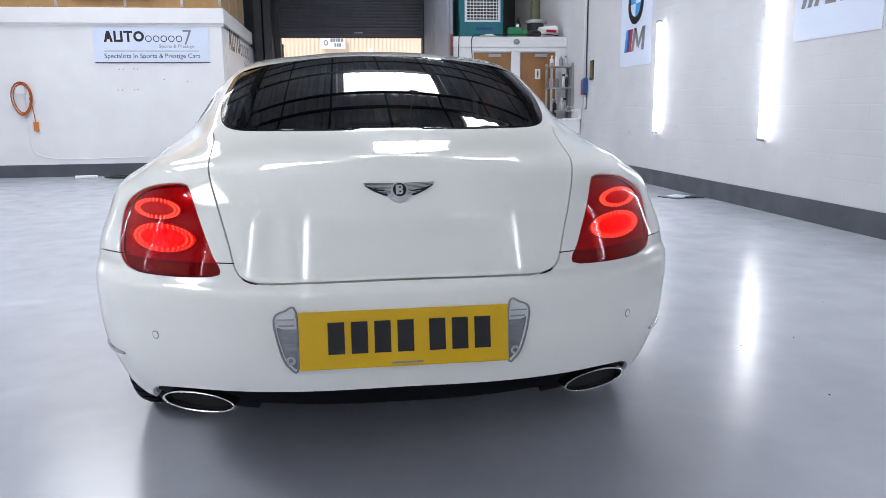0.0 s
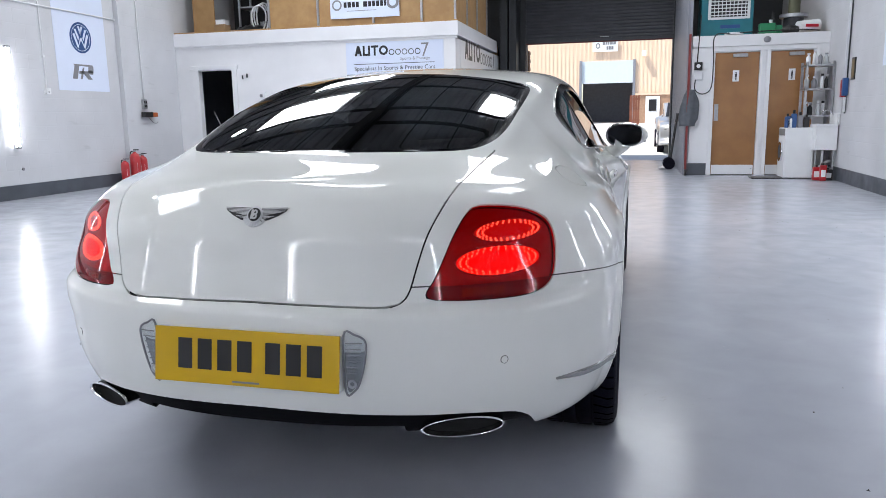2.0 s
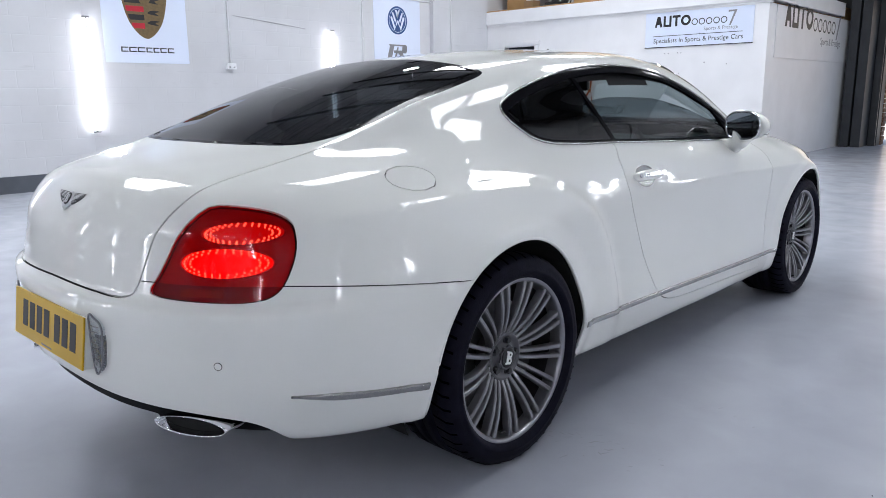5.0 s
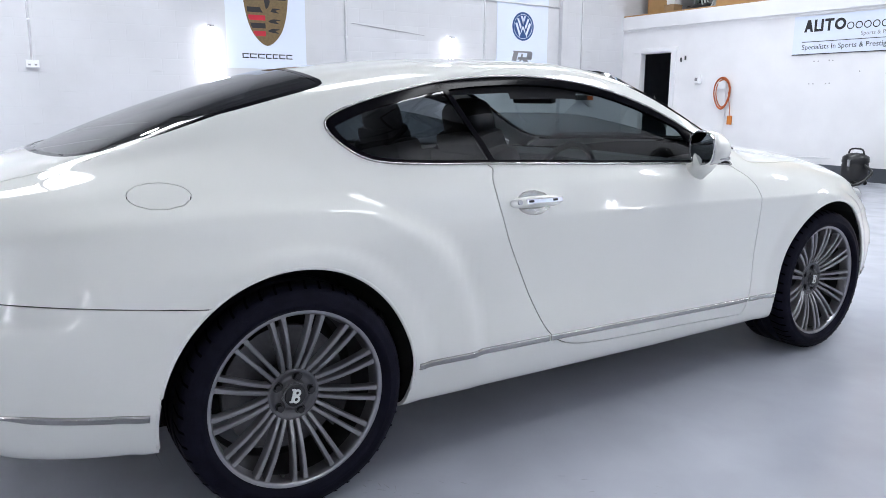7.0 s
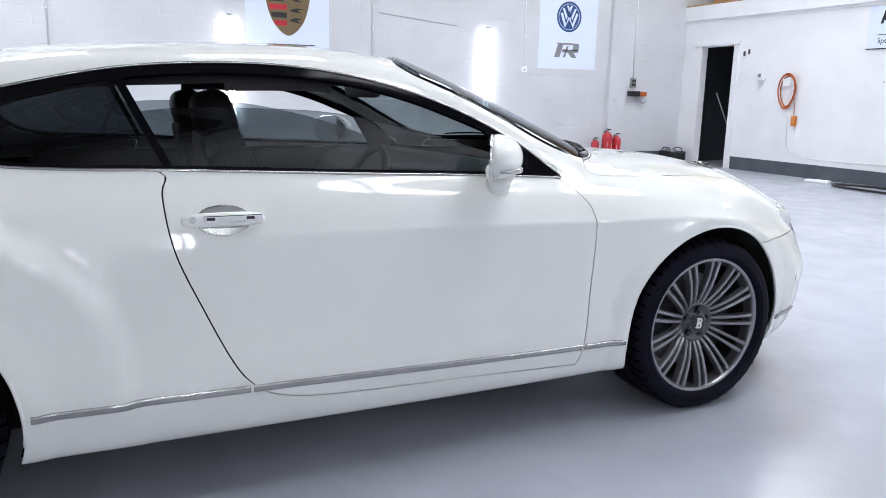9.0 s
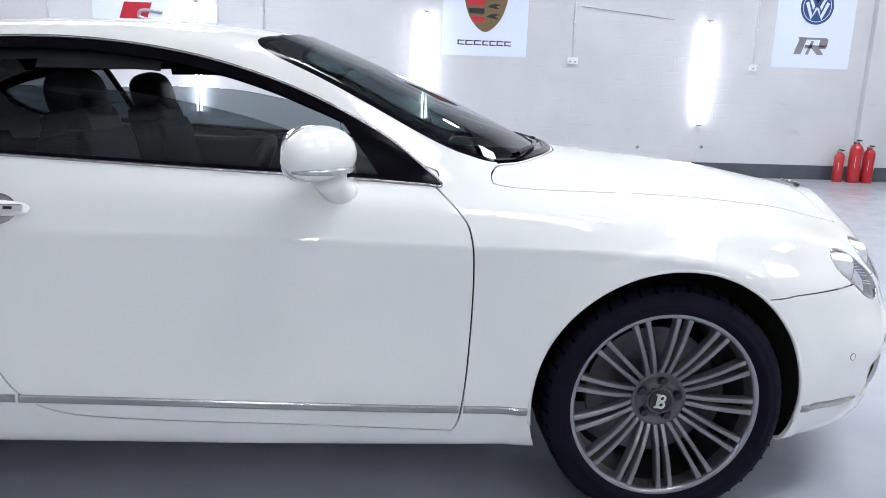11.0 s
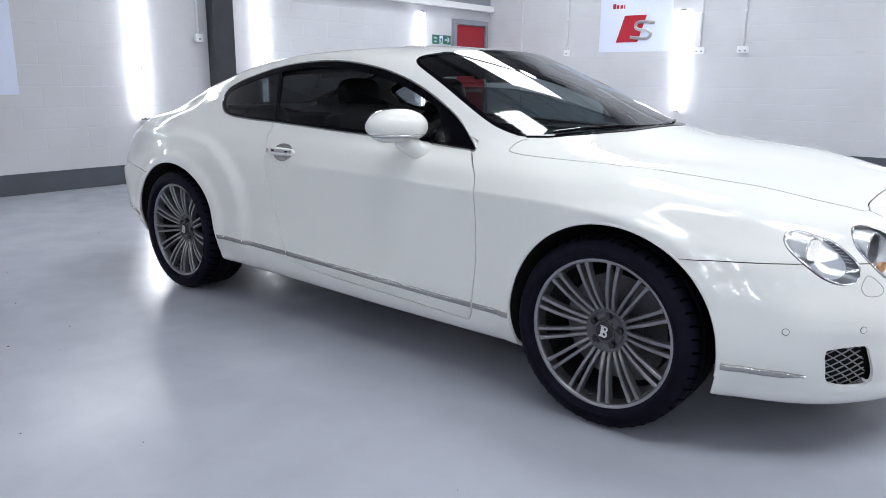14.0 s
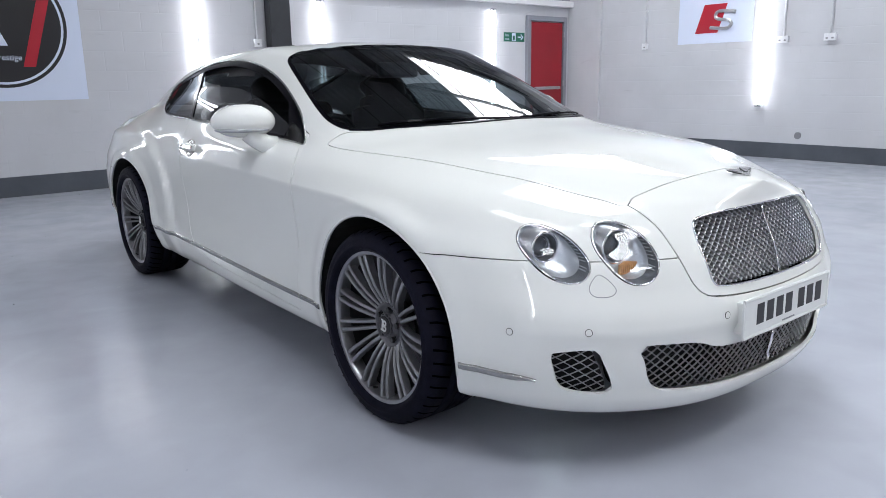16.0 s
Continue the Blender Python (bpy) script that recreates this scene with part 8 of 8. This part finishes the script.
# ---- wash corner ----
t = thing("washing_machine", "white front-loading washing machine beside the sink", "washing machine")
x0, y0 = 3.55, 10.95
part("cabinet", box(x0, x0 + 0.46, y0, y0 + 0.55, 0.02, 0.87, 0.012), PLASTIC_W, t)
part("door_ring", add_ring(bmesh.new(), 0.12, 0.17, 0.03, Matrix.Translation((x0, y0 + 0.27, 0.46)) @ pose(0, 0, 0, 90, 0, -90), 36), CHROME, t)
part("door_glass", plate(circle(0.12, 32), 0.02, Matrix.Translation((x0, y0 + 0.27, 0.46)) @ pose(0, 0, 0, 90, 0, -90)), BLACK, t)
part("control_panel", box(x0 - 0.006, x0, y0 + 0.02, y0 + 0.53, 0.74, 0.85, 0.002), INK_GREY, t)
t = thing("floor_mat", "small dark mat in front of the washing machine", "mat")
part("mat", box(3.05, 3.56, 10.95, 11.35, 0.0, 0.012, 0.004), PLASTIC_B, t)

t = thing("utility_sink", "deep white utility sink on a tubular stand", "sink")
bm = bmesh.new()
for (a, b, c, d, e, f) in ((3.98, 4.31, 10.72, 10.76, 0.50, 0.92), (3.98, 4.31, 11.14, 11.18, 0.50, 0.92), (3.98, 4.02, 10.76, 11.14, 0.50, 0.92), (4.27, 4.31, 10.76, 11.14, 0.50, 0.92), (4.02, 4.27, 10.76, 11.14, 0.50, 0.54)):
    add_box(bm, a, b, c, d, e, f, 0.006)
part("basin", bm, PLASTIC_W, t)
part("splash_back", box(4.285, 4.325, 10.70, 11.20, 0.92, 1.10, 0.006), PLASTIC_W, t)
part("basin_rim", box(3.96, 4.30, 10.695, 10.725, 0.89, 0.935, 0.006), PLASTIC_W, t)
for x in (4.0, 4.27):
    for y in (10.74, 11.15):
        part("leg", tube((x, y, 0.0), (x, y, 0.5), 0.015), STEEL, t)
part("lower_rail", tube((4.0, 10.74, 0.2), (4.27, 10.74, 0.2), 0.012), STEEL, t)
part("waste_pipe", sweep(spline([Vector((4.15, 10.95, 0.50)), Vector((4.15, 10.95, 0.28)), Vector((4.18, 10.98, 0.20)), Vector((4.22, 11.02, 0.28)), Vector((4.3, 11.05, 0.30))], 5), 0.022, 8), PLASTIC_W, t, smooth=True)
part("tap", sweep(spline([Vector((4.28, 10.95, 1.08)), Vector((4.20, 10.95, 1.16)), Vector((4.12, 10.95, 1.14)), Vector((4.11, 10.95, 1.08))], 5), 0.012, 8), CHROME, t, smooth=True)
for x, y, r, h, mt, lb in ((4.02, 10.70, 0.06, 0.22, RED_PAINT, "red fluid can under the sink"), (4.10, 10.60, 0.05, 0.26, RED_PAINT, "red fluid can under the sink"), (4.20, 10.72, 0.07, 0.18, PLASTIC_B, "black bottle under the sink"), (4.14, 10.88, 0.045, 0.24, PLASTIC_W, "white bottle under the sink")):
    b = thing("fluid_can", lb, "can", "cans under the sink", at=pose(x, y, 0))
    part("can_body", box(-r, r, -r * 0.7, r * 0.7, 0, h, 0.01), mt, b)
    part("can_cap", tube((0, 0, h), (0, 0, h + 0.03), r * 0.35), PLASTIC_B, b)
    part("label", box(-r * 0.7, r * 0.7, -r * 0.7 - 0.002, -r * 0.7 - 0.0005, h * 0.25, h * 0.7), PLASTIC_W, b)

t = thing("shelf_rack", "grey metal rack with four shelves of bottles", "shelving")
for x in (3.88, 4.30):
    for y in (11.22, 11.58):
        part("post", box(x - 0.02, x + 0.02, y - 0.02, y + 0.02, 0.0, 1.98, 0.002), STEEL, t)
for z in (0.55, 1.05, 1.50, 1.90):
    part("shelf", box(3.86, 4.32, 11.20, 11.60, z, z + 0.03, 0.003), STEEL, t)
rng = random.Random(21)
BOTTLES = [PLASTIC_W, shader("blue_plastic", (0.03, 0.09, 0.25), 0.4, vary=0.1), PLASTIC_B, INK_GREY, shader("green_plastic", (0.02, 0.20, 0.09), 0.4, vary=0.1), shader("clear_bottle", (0.45, 0.47, 0.48), 0.2, vary=0.1)]
for z in (1.08, 1.53, 1.93):
    x = 3.92
    while x < 4.24:
        r, h = rng.uniform(0.025, 0.045), rng.uniform(0.14, 0.27)
        y = 11.27 + rng.uniform(0, 0.12)
        b = thing("spray_bottle", "plastic cleaning bottle standing on the metal rack", "bottle", "bottles on the rack", at=pose(x, y, z))
        bm = lathe([(0, 0.001), (0, r * 0.95), (0.01, r), (h * 0.62, r), (h * 0.76, r * 0.45), (h * 0.84, r * 0.35)], 16)
        bmesh.ops.rotate(bm, verts=bm.verts[:], matrix=Matrix.Rotation(-math.pi / 2, 3, "Y"))
        part("bottle_body", bm, BOTTLES[(0, 2, 3, 5)[rng.randrange(4)]], b, smooth=True)
        part("bottle_cap", box(-0.02, 0.028, -0.011, 0.011, h * 0.84, h, 0.004), BOTTLES[(0, 2, 3)[rng.randrange(3)]], b)
        x += 2 * r + 0.02
for x, h, mt in ((3.60, 0.24, 1), (3.70, 0.30, 1), (3.64, 0.20, 0), (3.80, 0.26, 3), (3.90, 0.22, 2)):
    b = thing("detergent_bottle", "plastic bottle standing on the washing machine", "bottle", "bottles on the washing machine", at=pose(x, 11.1, 0.87))
    part("bottle_body", box(-0.045, 0.045, -0.03, 0.03, 0, h * 0.8, 0.014), BOTTLES[mt], b)
    part("bottle_cap", tube((0, 0, h * 0.8), (0, 0, h), 0.02), BOTTLES[2], b)

# conduits, small box and brush on the east wall
for y in (10.42, 10.50, 10.57):
    t = thing("wall_pipe", "thin pipe running up the wall by the sink", "pipe", "wall pipes")
    part("pipe", tube((XR - 0.02, y, 1.1), (XR - 0.02, y, 5.0), 0.012), STEEL_DARK if y < 10.45 else PLASTIC_W, t, smooth=True)
t = thing("small_picture", "small dark framed notice on the wall", "notice", at=on_wall("east", 10.15, 1.62))
part("frame", box(-0.09, 0.09, 0, 0.34, 0.002, 0.02, 0.003), PLASTIC_B, t)
part("notice", box(-0.07, 0.07, 0.03, 0.31, 0.0201, 0.022), INK_GOLD, t)
t = thing("hanging_brush", "blue and red brush hanging on the wall", "brush", at=on_wall("east", 10.42, 1.18))
part("blue_pad", box(-0.02, 0.07, 0.20, 0.48, 0.01, 0.09, 0.015), BOTTLES[1], t)
part("red_pad", box(-0.11, -0.021, 0.18, 0.46, 0.01, 0.09, 0.015), RED_PAINT, t)
part("handle", box(-0.03, 0.02, -0.06, 0.18, 0.02, 0.05, 0.008), PLASTIC_W, t)

# on and above the toilet block
TEAL = shader("teal_enamel", (0.01, 0.16, 0.20), 0.4, vary=0.15, scale=6)
t = thing("air_cooler", "teal evaporative cooler with a white louvre grille", "air cooler")
part("case", box(2.18, 3.08, 11.95, 12.6, 2.53, 3.45, 0.02), TEAL, t)
part("grille_frame", box(2.30, 3.02, 11.935, 11.95, 2.82, 3.40, 0.004), PLASTIC_W, t)
part("grille_dark", box(2.35, 2.97, 11.925, 11.934, 2.86, 3.37), BLACK, t)
for k in range(8):
    part("louvre", box(2.35, 2.97, 11.905, 11.924, 2.885 + 0.06 * k, 2.90 + 0.06 * k), PLASTIC_W, t)
for k in range(9):
    part("louvre_post", box(2.40 + 0.066 * k, 2.412 + 0.066 * k, 11.900, 11.9045, 2.86, 3.37), PLASTIC_W, t)
part("name_bar", box(2.52, 2.86, 11.94, 11.95, 2.66, 2.72, 0.002), INK_BLUE, t)
for x in (2.25, 3.0):
    part("foot", box(x - 0.04, x + 0.04, 12.0, 12.5, 2.52, 2.53), PLASTIC_B, t)
t = thing("jerry_can", "green plastic can on top of the toilet block", "can", at=pose(3.32, 11.98, 2.52))
part("can_body", box(-0.14, 0.14, -0.09, 0.09, 0, 0.20, 0.03), BOTTLES[4], t)
part("can_cap", tube((0.06, 0, 0.20), (0.06, 0, 0.26), 0.03), PLASTIC_W, t)
t = thing("green_tub", "small green tub on top of the toilet block", "tub", at=pose(3.52, 12.0, 2.52))
part("tub_body", box(-0.06, 0.06, -0.06, 0.06, 0, 0.16, 0.02), BOTTLES[4], t)
t = thing("black_bottle", "black bottle on top of the toilet block", "bottle", at=pose(3.44, 12.15, 2.52))
part("bottle_body", tube((0, 0, 0), (0, 0, 0.28), 0.05, 16), PLASTIC_B, t)
part("bottle_neck", tube((0, 0, 0.28), (0, 0, 0.42), 0.03, 12, 0.02), PLASTIC_B, t)
t = thing("round_tray", "white round tray hanging over the toilet block's edge", "tray", at=pose(2.75, 11.85, 2.535))
part("tray", tube((0, 0, 0), (0, 0, 0.03), 0.16, 28), PLASTIC_W, t)
t = thing("machine_drum", "grey drum machine on top of the toilet block", "machine", at=pose(3.80, 12.2, 2.52))
part("drum", tube((0, 0, 0), (0, 0, 0.30), 0.17, 24), STEEL_DARK, t)
part("rim", tube((0, 0, 0.30), (0, 0, 0.36), 0.24, 28), STEEL, t)
part("column", tube((0, 0, 0.36), (0, 0, 0.75), 0.10, 18), shader("olive_enamel", (0.10, 0.10, 0.06), 0.5, vary=0.2), t)
t = thing("film_roll", "white roll in a torn wrapper on the toilet block", "roll", at=pose(4.02, 12.0, 2.52, 0, 0, 20))
part("roll", tube((-0.2, 0, 0.11), (0.18, 0, 0.15), 0.10, 20), PLASTIC_W, t)
part("print_bar", box(-0.12, 0.12, -0.108, -0.103, 0.10, 0.15), INK_RED, t)
t = thing("bin_bag", "black plastic bag on the toilet block", "bag", at=pose(3.72, 11.95, 2.52))
bm = bmesh.new()
bmesh.ops.create_icosphere(bm, subdivisions=3, radius=1, matrix=Matrix.Translation((0, 0, 0.07)) @ Matrix.Diagonal((0.16, 0.10, 0.08, 1)))
for v in bm.verts:
    v.co += 0.012 * Vector((math.sin(v.co.z * 70), math.cos(v.co.x * 60), 0))
part("bag", bm, PLASTIC_B, t, smooth=True)
t = thing("dome_lamp", "small dark bulkhead dome above the toilet doors", "lamp", at=Matrix.Translation((3.30, YT - 0.03, 2.42)) @ pose(0, 0, 0, 90, 0, 0))
bm = bmesh.new()
bmesh.ops.create_uvsphere(bm, u_segments=20, v_segments=10, radius=1, matrix=Matrix.Diagonal((0.065, 0.055, 0.05, 1)))
part("dome", bm, INK_GREY, t, smooth=True)
t = thing("fused_switch", "black fused switch with hanging cables", "switch", at=Matrix.Translation((2.15, YT - 0.001, 1.99)) @ pose(0, 0, 0, 90, 0, 0))
part("box", box(-0.07, 0.07, -0.07, 0.07, 0, 0.07, 0.01), PLASTIC_B, t)
part("knob", tube((0, 0, 0.07), (0, 0, 0.085), 0.035, 20), PLASTIC_W, t)
part("side_box", box(0.085, 0.17, -0.04, 0.05, 0, 0.05, 0.006), PLASTIC_W, t)
part("low_box", box(-0.06, 0.08, -0.24, -0.12, 0, 0.05, 0.006), PLASTIC_W, t)
part("cable", sweep(spline([Vector((-0.02, 0.07, 0.03)), Vector((0, 0.5, 0.03)), Vector((0.02, 0.9, 0.03))], 6), 0.010, 6), PLASTIC_B, t)
part("cable", sweep(spline([Vector((-0.04, -0.22, 0.03)), Vector((-0.04, -0.42, 0.04)), Vector((0.10, -0.50, 0.04)), Vector((0.24, -0.38, 0.03)), Vector((0.26, 0.1, 0.03)), Vector((0.27, 0.52, 0.03)), Vector((0.6, 0.56, 0.03)), Vector((1.6, 0.58, 0.03)), Vector((2.0, 0.55, 0.03))], 8), 0.010, 6), PLASTIC_B, t, smooth=True)

# coat, pole and trolley by the partition
t = thing("hanging_coat", "grey work coat hanging at the partition's end", "coat", at=pose(2.03, YT - 0.10, 0.95))
bm, rings = bmesh.new(), []
for k in range(13):
    z = 0.62 - k * 0.055
    w = 0.06 + 0.10 * math.sin(min(1, k / 6) * 1.5) - (0.03 if k > 10 else 0)
    rings.append([bm.verts.new((w * math.cos(a) * (1 + 0.14 * math.sin(5 * a + k * 0.4)) - 0.03 * k / 12, 0.065 * math.sin(a) * (1 + 0.2 * math.sin(4 * a + 1)), z)) for a in np.linspace(0, 2 * math.pi, 22, endpoint=False)])
for a, b in zip(rings, rings[1:]):
    for k in range(22):
        bm.faces.new((a[k], a[(k + 1) % 22], b[(k + 1) % 22], b[k]))
bm.faces.new(rings[-1])
bm.faces.new(rings[0][::-1])
bmesh.ops.recalc_face_normals(bm, faces=bm.faces[:])
part("cloth", bm, shader("grey_workcloth", (0.12, 0.13, 0.15), 0.85, vary=0.3, scale=12, bump=0.3, bump_scale=120), t, smooth=True)
t = thing("red_pole", "red painted post with a castor at its foot", "post")
part("post", box(1.965, 2.005, YT - 0.16, YT - 0.12, 0.12, 2.55, 0.004), shader("dull_red_paint", (0.22, 0.03, 0.03), 0.5, vary=0.2), t)
part("castor", tube((1.97, YT - 0.16, 0.06), (2.01, YT - 0.16, 0.06), 0.06, 20), PLASTIC_B, t)
part("castor_hub", tube((1.965, YT - 0.16, 0.06), (2.015, YT - 0.16, 0.06), 0.025, 16), STEEL, t)
part("stem", tube((1.985, YT - 0.14, 0.10), (1.985, YT - 0.14, 0.14), 0.015), STEEL, t)
t = thing("sack_truck", "dark sack truck leaning at the doorway", "trolley")
for y in (13.2, 13.5):
    part("side_rail", tube((1.80, y, 0.12), (1.92, y, 1.15), 0.016), PLASTIC_B, t)
    part("wheel", tube((1.78, y - 0.03, 0.12), (1.78, y + 0.03, 0.12), 0.12, 20), RUBBER, t)
for z in (0.35, 0.65, 0.95):
    x = 1.80 + 0.12 * (z - 0.12) / 1.03
    part("cross_bar", tube((x, 13.2, z), (x, 13.5, z), 0.012), PLASTIC_B, t)
part("toe_plate", box(1.58, 1.80, 13.18, 13.52, 0.02, 0.035, 0.003), STEEL, t)

# ---- store above the office ----
CARD = shader("cardboard", (0.34, 0.22, 0.12), 0.75, vary=0.15, scale=8)
for x, y, w, d, h, mt, lb in ((-7.35, 11.5, 0.24, 0.25, 0.20, CARD, "brown cardboard box on the office roof"), (-7.35, 11.52, 0.20, 0.2, 0.10, PLASTIC_W, "pale box stacked on a cardboard box"), (-6.85, 11.8, 0.5, 0.35, 0.16, PLASTIC_B, "black crate on the office roof"), (-6.3, 11.6, 0.3, 0.3, 0.22, INK_GREY, "grey plastic tub on the office roof")):
    t = thing("storage_box", lb, "box", "stored boxes", at=pose(x, y, 2.905 if mt is not PLASTIC_W else 3.105))
    part("box_body", box(-w / 2, w / 2, -d / 2, d / 2, 0, h, 0.006), mt, t)
    part("box_lid", box(-w / 2 - 0.006, w / 2 + 0.006, -d / 2 - 0.006, d / 2 + 0.006, h + 0.0005, h + 0.02, 0.004), mt, t)
t = thing("store_rack", "grey metal rack standing on the office roof", "shelving")
for x in (-7.15, -6.35):
    for y in (11.9, 12.4):
        part("post", box(x - 0.02, x + 0.02, y - 0.02, y + 0.02, 2.905, 4.9, 0.002), STEEL, t)
for z in (3.5, 4.2, 4.8):
    part("shelf", box(-7.17, -6.33, 11.88, 12.42, z, z + 0.03), STEEL, t)
part("back_sheet", box(-7.9, -6.06, 13.0, 13.05, 2.905, 5.0), CABIN, t)
t = thing("white_hose_coil", "white hose coiled over junk on the office roof", "hose", at=pose(-6.42, 11.35, 2.905))
for k in range(3):
    pts = [Vector((0.16 * math.cos(a) + 0.03 * k, 0.05 * k + 0.03 * math.sin(2 * a), 0.28 + (0.26 + 0.03 * k) * math.sin(a))) for a in np.linspace(0, 2 * math.pi, 36, endpoint=False)]
    part("hose_loop", sweep(pts, 0.016, 8, True), PLASTIC_W, t, smooth=True)
t = thing("junk_heap", "dark heap of cables and cloth on the office roof", "heap", at=pose(-6.6, 11.45, 2.905))
bm = bmesh.new()
bmesh.ops.create_icosphere(bm, subdivisions=3, radius=1, matrix=Matrix.Translation((0, 0, 0.05)) @ Matrix.Diagonal((0.40, 0.2, 0.12, 1)))
for v in bm.verts:
    v.co.z = max(0.0, v.co.z + 0.03 * math.sin(v.co.x * 25) * math.cos(v.co.y * 31))
part("heap", bm, PLASTIC_B, t, smooth=True)

# scuffs and fixings on the west wall
for y, z, r in ((5.82, 0.43, 0.025), (6.84, 0.46, 0.025), (4.62, 0.34, 0.03), (-0.16, 0.34, 0.05)):
    tagged(mesh_object("wall_plug", plate(circle(r, 16), 0.012, on_wall("west", y, z)), INK_GREY), "dark capped hole low in the white wall", "wall plug", "wall plugs", "structure")

# grit and chips of dirt on the floor
rng = random.Random(3)
V, F = [], []
for k in range(70):
    x, y = rng.uniform(1.3, 4.2), rng.uniform(-2.2, 6.0)
    if k % 3 == 0:
        x, y = rng.uniform(-3.0, 2.5), rng.uniform(-4.2, -1.6)
    s = rng.uniform(0.003, 0.007)
    k0 = len(V)
    a = rng.uniform(0, 3)
    V += [(x + s * math.cos(a), y + s * math.sin(a), 0.0002), (x + s * math.cos(a + 2), y + s * math.sin(a + 2), 0.0002), (x + s * math.cos(a + 4), y + s * math.sin(a + 4), 0.0002), (x, y, s * 0.8)]
    F += [(k0, k0 + 1, k0 + 3), (k0 + 1, k0 + 2, k0 + 3), (k0 + 2, k0, k0 + 3)]
me = bpy.data.meshes.new("floor_grit")
me.from_pydata(V, [], F)
me.materials.append(PLASTIC_B)
tagged(new("floor_grit", me), "scattered dark grit on the painted floor", "grit", kind="stuff")

# tyre scuffs rubbed into the floor paint beside the car
srng = random.Random(11)
V, F = [], []
for cx, cy, n, sx, sy in ((1.05, 0.20, 34, 0.10, 0.08), (1.35, 0.85, 6, 0.12, 0.06), (-2.3, -2.2, 12, 0.20, 0.12), (2.1, 6.2, 10, 0.3, 0.2)):
    for _ in range(n):
        x, y = srng.gauss(cx, sx), srng.gauss(cy, sy)
        length, wide, a = srng.uniform(0.005, 0.020), srng.uniform(0.001, 0.003), srng.gauss(0.5, 0.5)
        u, w = Vector((math.cos(a), math.sin(a), 0)), Vector((-math.sin(a), math.cos(a), 0))
        k0 = len(V)
        for t, d in ((-1, 0.2), (-0.3, 1.0), (0.5, 0.8), (1, 0.1), (0.4, -0.9), (-0.5, -0.7)):
            V.append(tuple(Vector((x, y, 0.004)) + u * length * t + w * wide * d))
        F.append(tuple(range(k0, k0 + 6)))
me = bpy.data.meshes.new("floor_scuffs")
me.from_pydata(V, [], F)
me.materials.append(shader("rubbed_scuff", (0.30, 0.31, 0.345), 0.5, vary=0.3, scale=30))
tagged(new("floor_scuffs", me), "small dark scuffs rubbed into the grey floor paint", "scuff marks", kind="stuff")
